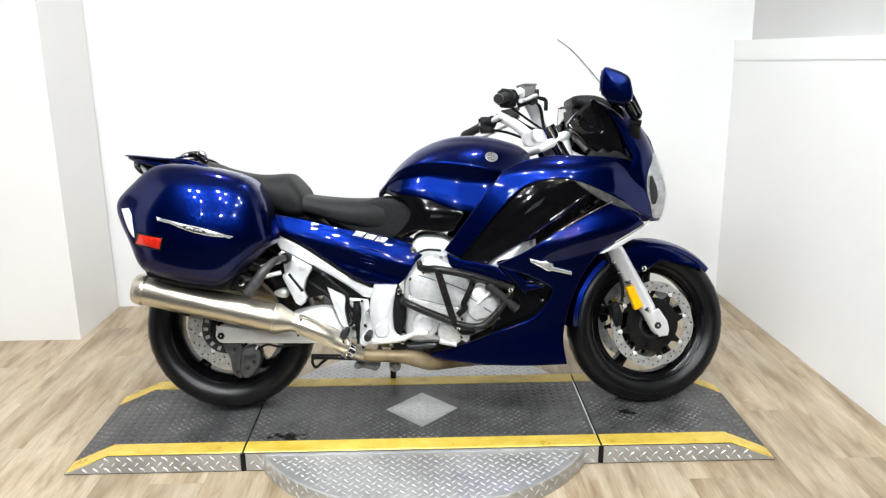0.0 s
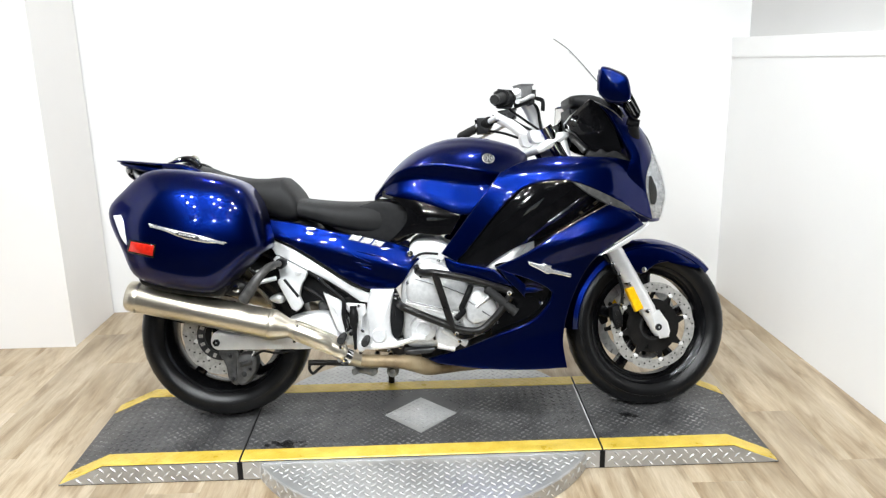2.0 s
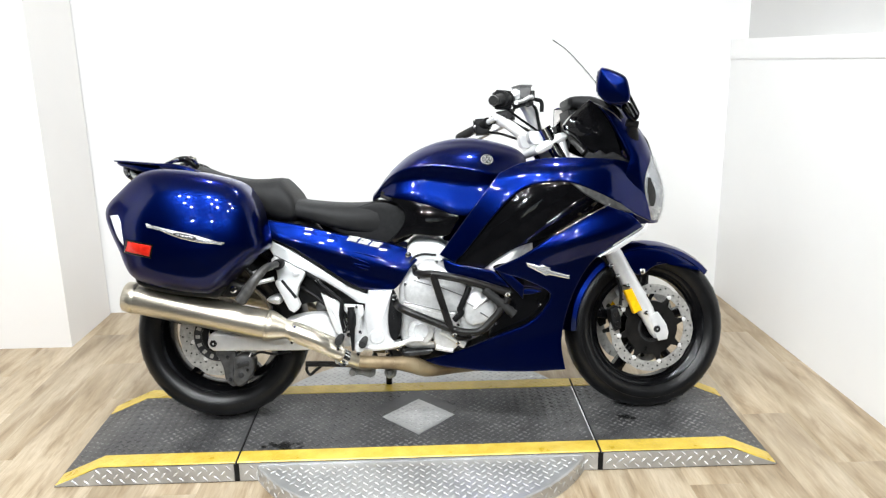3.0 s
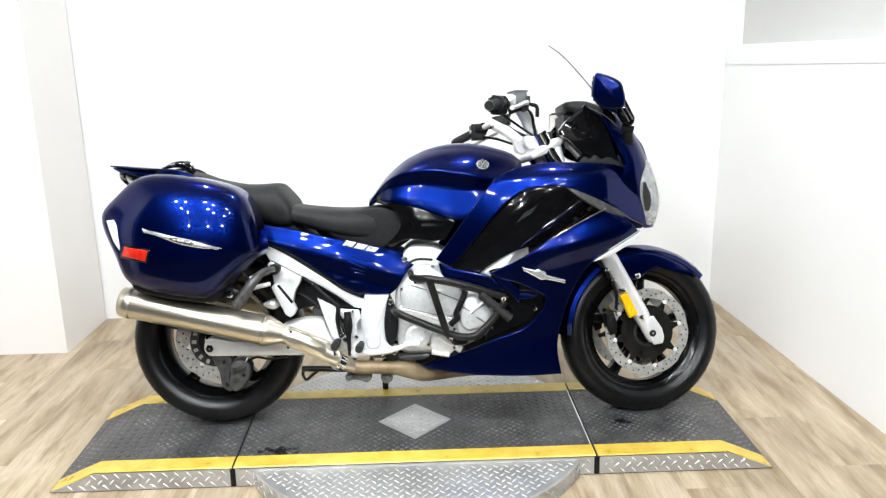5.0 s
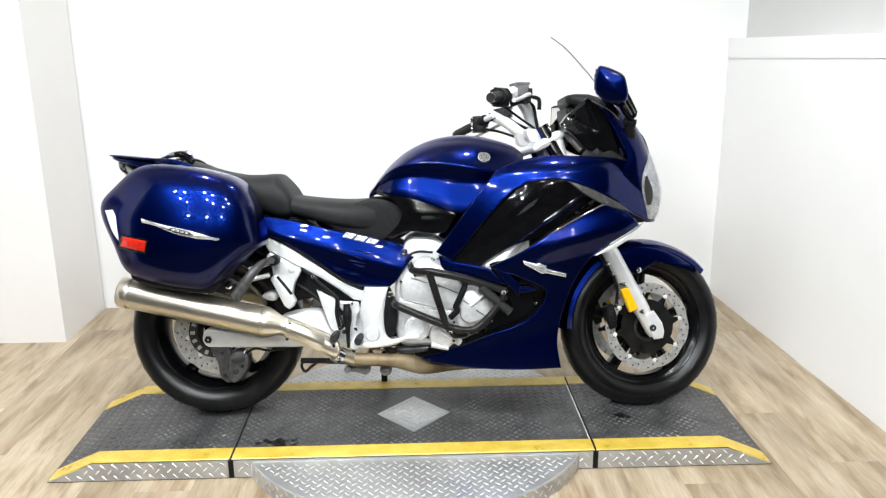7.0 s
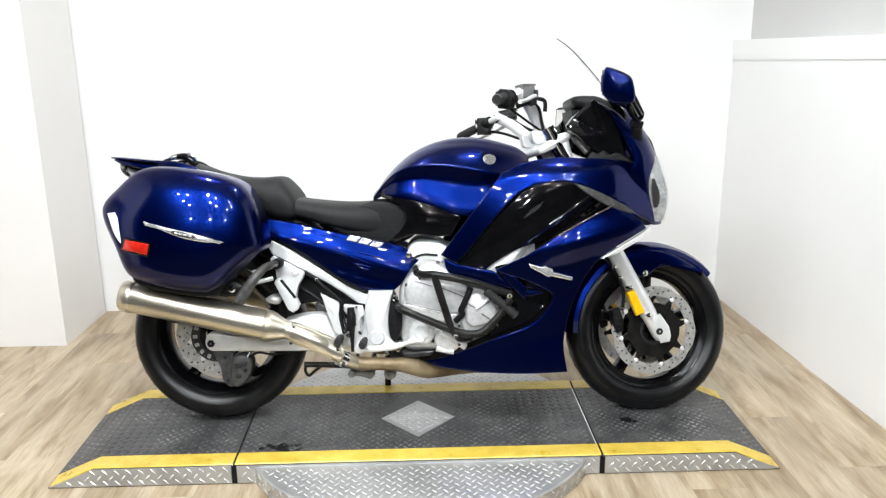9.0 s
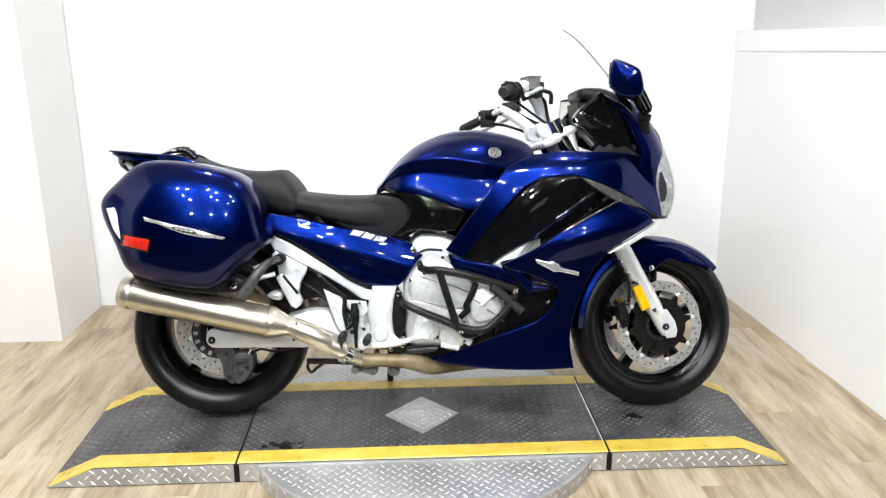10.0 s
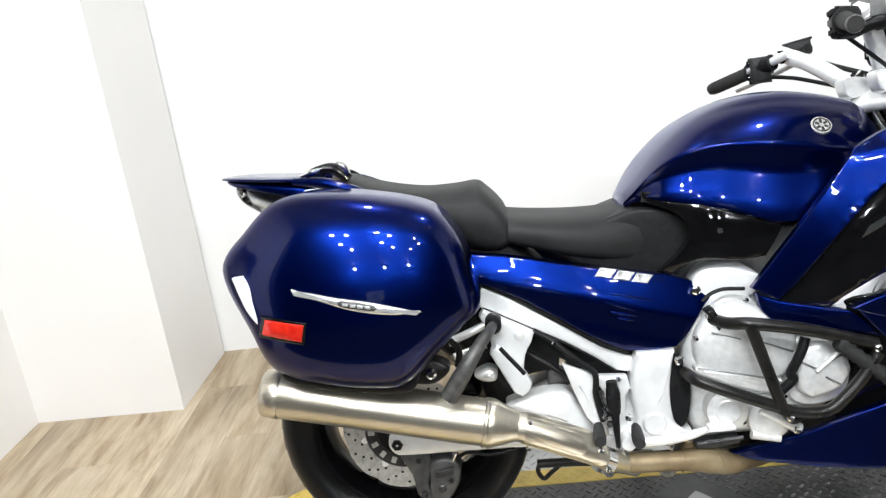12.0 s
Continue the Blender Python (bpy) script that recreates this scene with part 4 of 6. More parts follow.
part("collector", join(tube([(0.463, -0.215, 0.248), (0.505, -0.205, 0.238), (0.563, -0.200, 0.233), (0.622, -0.195, 0.228), (0.657, -0.185, 0.223), (0.693, -0.170, 0.212), (0.740, -0.140, 0.192), (0.84, -0.09, 0.186), (0.95, -0.05, 0.185), (1.08, -0.07, 0.22), (1.14, -0.06, 0.32)], [0.023, 0.0225, 0.0225, 0.023, 0.027, 0.030, 0.029, 0.025, 0.023, 0.021, 0.021], 20), tube([(0.54, 0.14, 0.222), (0.64, 0.10, 0.218), (0.74, 0.06, 0.20), (1.0, 0.05, 0.19)], 0.026, 16), tube([(0.68, -0.10, 0.21), (0.68, 0.10, 0.21)], 0.034, 20, 0)), HEADER, bike, "heat-tinted brown exhaust collector")
pieces("collector_weld", (tube([(0.620, -0.195, 0.228), (0.624, -0.195, 0.228)], 0.0250, 24, 0), tube([(0.691, -0.172, 0.212), (0.695, -0.168, 0.212)], 0.0312, 24, 0)), HEADER, bike, "brown weld bead of the collector")

# engine and frame
case = [(0.655, 0.520), (0.70, 0.565), (0.745, 0.592), (0.800, 0.582), (0.86, 0.545), (0.98, 0.500), (1.02, 0.43), (0.985, 0.345), (0.86, 0.282), (0.74, 0.270), (0.66, 0.285), (0.645, 0.410)]
part("crankcase", puffy(case, 0.19, -0.188, 0.030, 0.006, 5), ENGINE, bike, "bare alloy engine crankcase")
part("cylinder_block", puffy([(0.84, 0.50), (0.93, 0.72), (1.12, 0.66), (1.04, 0.42)], 0.17, -0.165, 0.02, 0.003, 4), ENGINE, bike, "alloy cylinder block")
part("gearbox_cover", join(puffy([(0.668, 0.452), (0.672, 0.520), (0.735, 0.582), (0.80, 0.566), (0.872, 0.520), (0.88, 0.450), (0.845, 0.400), (0.700, 0.415)], -0.18, -0.214, 0.020, 0.010, 5), puffy([(0.665, 0.445), (0.84, 0.400), (0.845, 0.375), (0.80, 0.372), (0.67, 0.425)], -0.18, -0.212, 0.010, 0.004, 4)), ENGINE, bike, "bare alloy gearbox cover")
hexed = [(0.869, 0.456), (0.892, 0.476), (0.916, 0.484), (0.938, 0.478), (0.956, 0.462), (0.979, 0.419), (0.976, 0.395), (0.958, 0.372), (0.900, 0.355), (0.880, 0.368), (0.871, 0.389)]
part("clutch_cover", puffy(hexed, -0.17, -0.234, 0.016, 0.005, 4, sharp=(0, 5, 8)), ENGINE, bike, "six-sided bare alloy clutch cover")
part("clutch_flange", puffy([(0.862, 0.465), (0.925, 0.495), (0.985, 0.465), (0.998, 0.405), (0.975, 0.350), (0.905, 0.332), (0.86, 0.355)], -0.16, -0.206, 0.008, 0.002, 4), ENGINE, bike, "alloy clutch flange")
pieces("clutch_seam", (tube([(0.925, -0.239, 0.432), (0.962, -0.235, 0.450)], 0.0022, 6, 0), tube([(0.925, -0.239, 0.405), (0.955, -0.236, 0.385)], 0.0022, 6, 0), tube([(0.905, -0.239, 0.425), (0.880, -0.236, 0.440)], 0.0022, 6, 0)), GREY_TRIM, bike, "dark groove of the clutch cover")
pieces("cover_rib", (tube([(0.905, -0.243, 0.420), (0.950, -0.240, 0.455)], 0.0055, 8, 0), tube([(0.68, -0.214, 0.434), (0.84, -0.216, 0.398)], 0.004, 8, 0)), ENGINE, bike, "raised casting rib")
part("oil_filter_cover", join(lathe([(0.001, -0.236), (0.024, -0.236), (0.027, -0.231), (0.032, -0.230), (0.044, -0.226), (0.046, -0.17), (0.001, -0.17)], 0.722, 0.345, 36)), ENGINE, bike, "round alloy cover")
part("water_pump_cover", join(lathe([(0.001, -0.232), (0.034, -0.230), (0.046, -0.222), (0.048, -0.17), (0.001, -0.17)], 0.812, 0.318, 36), tube([(0.79, -0.226, 0.345), (0.84, -0.226, 0.310), (0.87, -0.222, 0.290)], 0.013, 12), tube([(0.77, -0.22, 0.285), (0.83, -0.22, 0.272)], 0.010, 10, 0)), ENGINE, bike, "alloy water pump cover")
bolts = [(0.672, 0.505), (0.70, 0.552), (0.78, 0.578), (0.86, 0.515), (0.874, 0.448), (0.70, 0.405), (0.69, 0.330), (0.755, 0.372), (0.76, 0.310), (0.845, 0.345), (0.86, 0.462), (0.94, 0.478), (0.99, 0.430), (0.985, 0.360), (0.93, 0.325), (0.85, 0.36)]
pieces("engine_bolt", [bolt(u, -0.206, w, 0.0065, 0.006) for u, w in bolts], CHROME, bike, "small bright engine bolt")
part("frame_seal", tube([(0.690, -0.206, 0.585), (0.708, -0.206, 0.600), (0.735, -0.205, 0.607), (0.780, -0.202, 0.603)], 0.0042, 8), BLACK, bike, "black rubber edge between frame and engine")
pieces("casing_seam", (tube([(0.668, -0.2165, 0.444), (0.745, -0.2215, 0.425), (0.828, -0.2175, 0.402)], 0.0022, 6), tube([(0.781, -0.2265, 0.498), (0.830, -0.2245, 0.478), (0.868, -0.2185, 0.461)], 0.0020, 6), tube([(0.700, -0.2225, 0.520), (0.760, -0.2250, 0.500)], 0.0016, 6), tube([(0.690, -0.2045, 0.395), (0.830, -0.2045, 0.352)], 0.0022, 6)), GREY_TRIM, bike, "dark casing seam")
part("coolant_hose", tube([(0.889, -0.235, 0.494), (0.880, -0.238, 0.470), (0.867, -0.236, 0.442), (0.856, -0.230, 0.416), (0.861, -0.230, 0.403), (0.836, -0.224, 0.378)], 0.0105, 12), BLACK, bike, "black rubber hose")
part("engine_underside", puffy([(0.60, 0.29), (0.72, 0.285), (0.95, 0.29), (1.10, 0.25), (1.08, 0.16), (0.70, 0.165), (0.62, 0.20)], 0.06, -0.06, 0.02, 0.003, 4), DARK_METAL, bike, "dark sump")
part("sump_plate", join(puffy([(0.655, 0.268), (0.75, 0.272), (0.75, 0.255), (0.66, 0.250)], -0.15, -0.195, 0.005, 0.001, 3), tube([(0.66, -0.19, 0.262), (0.76, -0.19, 0.268)], 0.006, 8, 0)), DARK_METAL, bike, "dark sump bracket")

spar = [(0.66, 0.50), (0.668, 0.560), (0.680, 0.625), (0.711, 0.652), (0.778, 0.652), (0.812, 0.634), (0.850, 0.606), (0.96, 0.662), (1.06, 0.760), (1.16, 0.80), (1.13, 0.68), (1.02, 0.545), (0.94, 0.555), (0.80, 0.60), (0.72, 0.575), (0.70, 0.50)]
both("frame_spar", lambda: puffy(spar, -0.110, -0.172, 0.014, 0.003, 5), SILVER, "silver alloy frame spar")
part("frame_lug", join(puffy([(0.948, 0.556), (1.030, 0.618), (1.085, 0.668), (1.105, 0.655), (1.060, 0.590), (1.030, 0.548), (1.018, 0.488), (0.985, 0.530)], -0.17, -0.225, 0.010, 0.003, 4)), SILVER, bike, "silver alloy engine mount")
plate = [(0.543, 0.487), (0.625, 0.485), (0.616, 0.446), (0.608, 0.387), (0.612, 0.327), (0.629, 0.303), (0.648, 0.302), (0.652, 0.282), (0.604, 0.275), (0.536, 0.276), (0.506, 0.286), (0.500, 0.307), (0.532, 0.325), (0.526, 0.399), (0.532, 0.448)]
both("pivot_plate", lambda: puffy(plate, -0.140, -0.207, 0.010, 0.004, 4, sharp=(0, 1, 6, 7)), SILVER, "silver alloy pivot plate")
part("pivot_boss", join(lathe([(0.001, -0.218), (0.022, -0.217), (0.027, -0.210), (0.027, -0.20), (0.001, -0.20)], 0.568, 0.325, 30)), SILVER, bike, "swingarm pivot cap")
part("plate_bolt", join(bolt(0.632, -0.212, 0.462, 0.011, 0.008)), CHROME, bike, "large pivot plate bolt")
part("frame_gap", puffy([(0.624, 0.482), (0.641, 0.446), (0.655, 0.411), (0.650, 0.344), (0.631, 0.305), (0.606, 0.318), (0.602, 0.385), (0.610, 0.450)], -0.13, -0.196, 0.006, 0.001, 4), BLACK, bike, "black rubber cover")
railing = [(0.187, 0.672), (0.210, 0.668), (0.280, 0.628), (0.350, 0.582), (0.444, 0.522), (0.520, 0.475), (0.546, 0.466), (0.540, 0.433), (0.502, 0.441), (0.453, 0.478), (0.394, 0.517), (0.329, 0.553), (0.216, 0.613), (0.205, 0.633)]
both("subframe_rail", lambda: puffy(railing, -0.120, -0.174, 0.004, 0.001, 3, sharp=range(14)), SILVER, "silver subframe rail")
hanger = [(0.212, 0.600), (0.222, 0.611), (0.276, 0.582), (0.328, 0.552), (0.319, 0.530), (0.311, 0.519), (0.303, 0.502), (0.294, 0.456), (0.267, 0.480), (0.234, 0.519), (0.230, 0.560)]
both("footrest_hanger", lambda: puffy(hanger, -0.165, -0.204, 0.004, 0.001, 3, sharp=range(11)), SILVER, "silver passenger footrest hanger")
part("rail_seam", tube([(0.222, -0.176, 0.612), (0.276, -0.176, 0.582), (0.329, -0.176, 0.551), (0.394, -0.176, 0.515), (0.453, -0.176, 0.476), (0.502, -0.176, 0.440)], 0.0022, 6, 0), BLACK, bike, "dark lower edge of the rail")
part("footrest_arm", puffy([(0.228, 0.522), (0.232, 0.532), (0.243, 0.536), (0.257, 0.527), (0.303, 0.468), (0.312, 0.447), (0.304, 0.430), (0.289, 0.420), (0.272, 0.430)], -0.205, -0.234, 0.006, 0.001, 3, sharp=range(9)), SILVER, bike, "silver passenger footrest arm")
part("arm_groove", tube([(0.251, -0.2325, 0.533), (0.298, -0.2325, 0.471)], 0.0050, 8, 0), BLACK, bike, "dark groove of the footrest arm")
part("hanger_bolt", bolt(0.295, -0.207, 0.552, 0.012, 0.004), SILVER, bike, "silver hanger bolt")
pivot_ = part("peg_pivot", lathe([(0.0005, -0.262), (0.014, -0.262), (0.018, -0.256), (0.018, -0.20), (0.0005, -0.20)], 0.242, 0.588, 20), BLACK, bike, "black footpeg pivot")
part("pivot_bolt", bolt(0.242, -0.262, 0.588, 0.008, 0.005), CHROME, pivot_, "bright pivot bolt")
part("stay_knob", puffy([(0.186, 0.460), (0.217, 0.475), (0.238, 0.466), (0.233, 0.443), (0.204, 0.444)], -0.13, -0.180, 0.012, 0.004, 4), SILVER, bike, "silver rounded stay end")
part("passenger_peg", tube([(0.242, -0.245, 0.590), (0.236, -0.300, 0.592), (0.222, -0.355, 0.588), (0.196, -0.385, 0.560), (0.170, -0.388, 0.524), (0.143, -0.386, 0.485), (0.140, -0.386, 0.481)], [0.010, 0.011, 0.0125, 0.015, 0.018, 0.0185, 0.013], 16), PEG_GREY, bike, "folded black passenger footpeg")
part("heel_guard", puffy([(0.380, 0.481), (0.390, 0.474), (0.445, 0.449), (0.448, 0.440), (0.442, 0.401), (0.453, 0.330), (0.440, 0.332), (0.424, 0.350), (0.402, 0.410)], -0.196, -0.210, 0.004, 0.001, 3, sharp=range(9)), SILVER, bike, "silver heel guard")
part("heel_plate", puffy([(0.456, 0.438), (0.520, 0.432), (0.527, 0.402), (0.514, 0.400), (0.507, 0.330), (0.529, 0.294), (0.505, 0.283), (0.470, 0.300), (0.476, 0.387), (0.455, 0.418)], -0.170, -0.192, 0.004, 0.001, 3, sharp=range(10)), SILVER, bike, "silver bracket plate")
part("brake_master_cylinder", join(tube([(0.482, -0.218, 0.432), (0.4825, -0.218, 0.420), (0.483, -0.218, 0.405), (0.483, -0.218, 0.372), (0.484, -0.218, 0.352), (0.485, -0.218, 0.280)], [0.012, 0.012, 0.016, 0.015, 0.009, 0.005], 14, 2), box(0.470, 0.496, -0.232, -0.208, 0.392, 0.402, 0.002), box(0.471, 0.495, -0.231, -0.208, 0.362, 0.370, 0.002)), BLACK, bike, "black rear brake master cylinder")
part("brake_hose", tube([(0.327, -0.190, 0.553), (0.366, -0.210, 0.530), (0.391, -0.216, 0.505), (0.423, -0.216, 0.477), (0.447, -0.216, 0.455), (0.450, -0.216, 0.440), (0.447, -0.216, 0.402), (0.458, -0.214, 0.343)], 0.0066, 10), BLACK, bike, "black brake hose")
pieces("linkage_bolt", ([bolt(u, -0.216, w, 0.008, 0.008) for u, w in ((0.462, 0.352), (0.472, 0.335), (0.512, 0.345), (0.508, 0.300), (0.488, 0.262), (0.502, 0.268), (0.47, 0.37))]), CHROME, bike, "bright pedal linkage bolt")
part("brake_pedal", join(tube([(0.505, -0.218, 0.292), (0.557, -0.224, 0.289), (0.625, -0.226, 0.295), (0.669, -0.230, 0.308), (0.700, -0.236, 0.319)], [0.012, 0.011, 0.010, 0.009, 0.008], 12), box(0.672, 0.728, -0.262, -0.222, 0.314, 0.323, 0.003), lathe([(0.0005, -0.232), (0.016, -0.230), (0.018, -0.20), (0.0005, -0.20)], 0.508, 0.292, 20)), SILVER, bike, "silver rear brake pedal")
for u, w in ((0.527, 0.318), (0.446, 0.330)):
    part("rider_peg", tube([(u, -0.200, w), (u, -0.215, w), (u - 0.004, -0.262, w - 0.004), (u - 0.005, -0.285, w - 0.006)], [0.009, 0.011, 0.014, 0.012], 14, 3), GRIP, bike, "dark rubber footpeg")
part("swingarm_cover", puffy([(0.250, 0.380), (0.282, 0.397), (0.331, 0.406), (0.390, 0.403), (0.414, 0.367), (0.436, 0.322), (0.450, 0.300), (0.426, 0.292), (0.367, 0.310), (0.300, 0.335)], -0.12, -0.180, 0.016, 0.006, 5), SILVER, bike, "silver swingarm casting")
part("shock_absorber", join(tube([(0.43, -0.04, 0.50), (0.47, -0.04, 0.36)], 0.03, 16, 0)), BLACK, bike, "black rear shock absorber")
cs = part("centre_stand", join(tube([(0.306, -0.12, 0.217), (0.377, -0.12, 0.215), (0.461, -0.12, 0.210), (0.52, -0.10, 0.205)], 0.0105, 12), tube([(0.313, -0.11, 0.215), (0.307, -0.11, 0.194), (0.319, -0.11, 0.175), (0.338, -0.11, 0.189), (0.362, -0.11, 0.207)], 0.0055, 8), tube([(0.52, -0.10, 0.205), (0.55, -0.10, 0.20), (0.54, 0.10, 0.195)], 0.011, 12)), BAR_BLACK, bike, "black folded centre stand")
part("stand_bracket", join(puffy([(0.462, 0.188), (0.500, 0.194), (0.545, 0.190), (0.552, 0.168), (0.535, 0.154), (0.515, 0.160), (0.490, 0.166), (0.470, 0.164)], -0.06, -0.10, 0.006, 0.001, 3), lathe([(0.0005, -0.115), (0.012, -0.114), (0.014, -0.10), (0.0005, -0.10)], 0.471, 0.177, 16)), STAND_GREY, cs, "grey stand bracket")
part("stand_pivot", join(lathe([(0.0005, -0.118), (0.010, -0.118), (0.014, -0.112), (0.022, -0.110), (0.023, -0.08), (0.0005, -0.08)], 0.607, 0.174, 24), box(0.59, 0.625, -0.10, -0.06, 0.178, 0.200, 0.004)), STAND_GREY, cs, "grey stand pivot")
part("side_stand", join(tube([(0.60, 0.15, 0.27), (0.59, 0.20, 0.15), (0.585, 0.232, -0.026)], [0.014, 0.013, 0.012], 12, 3), box(0.555, 0.615, 0.215, 0.262, -0.035, -0.026, 0.002)), BAR_BLACK, bike, "black side stand holding the bike")

# Added black sheet: it supplies the shaded depth between the frame parts.
part("frame_backing", puffy([(0.20, 0.62), (0.34, 0.57), (0.52, 0.46), (0.62, 0.46), (0.64, 0.30), (0.52, 0.27), (0.46, 0.32), (0.42, 0.375), (0.392, 0.432), (0.404, 0.490), (0.348, 0.526), (0.336, 0.440), (0.30, 0.43), (0.24, 0.44), (0.16, 0.52)], -0.085, -0.118, 0.004, 0.001, 3, sharp=range(15)), BLACK, bike, "black backing sheet for the shaded gaps between frame parts")

pieces("frame_bolt", [bolt(u, y, w, r, 0.006) for u, w, y, r in ((0.368, 0.528, -0.216, 0.006), (0.600, 0.270, -0.209, 0.007), (0.640, 0.283, -0.209, 0.008), (0.500, 0.430, -0.204, 0.006))], CHROME, bike, "bright frame bolt")
pieces("frame_cable", (tube([(0.300, -0.150, 0.500), (0.350, -0.165, 0.470), (0.400, -0.170, 0.430), (0.430, -0.17, 0.415)], 0.007, 8), tube([(0.455, -0.195, 0.400), (0.462, -0.205, 0.375), (0.472, -0.212, 0.350)], 0.004, 8)), BLACK, bike, "black cable along the frame")
part("reserve_tank", puffy([(0.352, 0.436), (0.394, 0.438), (0.404, 0.420), (0.398, 0.398), (0.356, 0.396)], -0.085, -0.118, 0.008, 0.003, 4), PEG_GREY, bike, "smoke-grey reserve tank")

# crash bar
part("crash_bar", join(tube([(0.708, -0.205, 0.545), (0.730, -0.245, 0.543), (0.765, -0.272, 0.545), (0.873, -0.275, 0.523), (1.020, -0.262, 0.474)], 0.0135, 14), tube([(0.765, -0.275, 0.545), (0.823, -0.275, 0.352)], 0.0125, 14, 0), tube([(0.640, -0.205, 0.433), (0.665, -0.262, 0.425), (0.826, -0.272, 0.356), (0.878, -0.272, 0.343), (0.920, -0.272, 0.347), (0.955, -0.272, 0.375), (0.991, -0.272, 0.415), (1.020, -0.272, 0.459)], 0.0130, 14), puffy([(0.692, 0.564), (0.708, 0.572), (0.730, 0.532), (0.716, 0.522)], -0.185, -0.225, 0.005, 0.001, 3, sharp=range(4)), tube([(0.825, -0.27, 0.350), (0.85, -0.25, 0.322), (0.89, -0.20, 0.315)], 0.010, 12)), BAR_BLACK, bike, "black tubular crash bar")
part("highway_peg", tube([(0.938 + 0.0077 * k, -0.272, 0.489 - 0.0067 * k) for k in range(14)], [0.017 if k % 2 else 0.0135 for k in range(14)], 12, 0), GRIP, bike, "black ribbed rubber highway peg")
pieces("crash_bar_bolt", (bolt(1.016, -0.280, 0.470, 0.008), bolt(0.834, -0.285, 0.338, 0.007), bolt(0.845, -0.285, 0.312, 0.007)), CHROME, bike, "bright crash bar bolt")

# bodywork
upper = [(0.791, 0.605), (0.877, 0.721), (0.957, 0.827), (0.997, 0.879), (1.078, 0.913), (1.170, 0.927), (1.275, 0.925), (1.392, 0.918), (1.450, 0.905), (1.490, 0.830), (1.515, 0.749), (1.525, 0.700), (1.453, 0.733), (1.351, 0.794), (1.223, 0.844), (1.121, 0.841), (1.056, 0.817), (0.970, 0.732), (0.876, 0.613), (0.841, 0.578)]
both("upper_fairing", lambda: panel(upper, upper_depth, 0.016, 0.014, 4, sharp=(0, 3, 8, 11, 19)), BLUE, "metallic blue upper fairing")
intake = [(0.843, 0.573), (0.908, 0.668), (1.004, 0.778), (1.090, 0.832), (1.169, 0.846), (1.220, 0.846), (1.290, 0.812), (1.350, 0.778), (1.274, 0.728), (1.196, 0.684), (1.122, 0.650), (1.047, 0.626), (0.971, 0.581), (0.930, 0.550), (0.876, 0.552)]
def insert_depth(u, w):
    """The insert: a rounded ridge that runs up towards the headlights."""
    ridge = 0.615 + 0.68 * (u - 0.88)
    d = (w - ridge) / 1.21
    return hull(u, min(0.80, max(0.55, ridge))) - 0.010 - 2.6 * d * d


both("fairing_insert", lambda: panel(intake, insert_depth, 0.01, 0.016, 4), GLOSS_BLACK, "gloss black fairing insert")
slit = [(1.218, 0.848), (1.311, 0.818), (1.390, 0.776), (1.456, 0.732), (1.370, 0.754), (1.291, 0.794)]
# The grey paints in the white wall mirrored by a gloss black vent.
both("fairing_slit", lambda: panel(slit, hull_off(-0.004), 0.01, 0.03, 4, sharp=(0, 3)), PEG_GREY, "fairing vent greyed to carry a wall reflection")
lower = [(0.970, 0.556), (1.074, 0.607), (1.193, 0.685), (1.350, 0.764), (1.430, 0.732), (1.476, 0.690), (1.331, 0.605), (1.271, 0.536), (1.222, 0.426), (1.198, 0.306), (1.211, 0.206), (1.070, 0.200), (0.916, 0.202), (0.778, 0.214), (0.735, 0.229), (0.874, 0.277), (0.991, 0.329), (1.079, 0.364), (1.130, 0.407), (1.160, 0.470), (1.085, 0.516), (1.010, 0.540)]
both("lower_fairing", lambda: panel(lower, lower_depth, 0.016, 0.013, 4, sharp=(0, 3, 5, 10, 14)), BLUE, "metallic blue lower fairing")
vent = [(0.950, 0.545), (1.050, 0.575), (1.127, 0.560), (1.215, 0.480), (1.187, 0.366), (1.080, 0.307), (0.957, 0.297), (0.989, 0.408)]
both("vent_recess", lambda: panel(vent, hull_off(-0.045), 0.03, 0.04, 4), GLOSS_BLACK, "gloss black air outlet")
part("vent_louvre", panel([(1.060, 0.484), (1.100, 0.485), (1.133, 0.477), (1.100, 0.468), (1.060, 0.466)], hull_off(-0.008), 0.02, 0.03, 3, sharp=(0, 2, 4)), BLUE, bike, "metallic blue vent louvre")
part("fairing_finger", panel([(0.975, 0.562), (1.026, 0.538), (1.073, 0.496), (1.069, 0.452), (1.048, 0.478), (1.022, 0.503), (0.995, 0.535)], hull_off(0.002), 0.02, 0.02, 3, sharp=(0, 2, 3)), BLUE, bike, "metallic blue vent finger")
part("fairing_brace", panel([(0.800, 0.592), (0.847, 0.574), (0.933, 0.557), (0.975, 0.546), (1.030, 0.490), (0.952, 0.508), (0.856, 0.518), (0.812, 0.551)], hull_off(-0.004), 0.02, 0.03, 4, sharp=(0, 4)), BLUE, bike, "metallic blue fairing brace")
chrome_line = [(1.172, 0.676), (1.255, 0.722), (1.356, 0.771), (1.358, 0.767), (1.257, 0.718), (1.174, 0.672)]
both("trim_strip", lambda: panel(chrome_line, hull_off(0.020), 0.012, 0.04, 4, sharp=(0, 2, 3, 5), roll=0.0015), CHROME, "bright trim strip")
edge_strip = [(1.318, 0.592), (1.337, 0.604), (1.475, 0.682), (1.500, 0.700), (1.490, 0.672), (1.372, 0.606)]
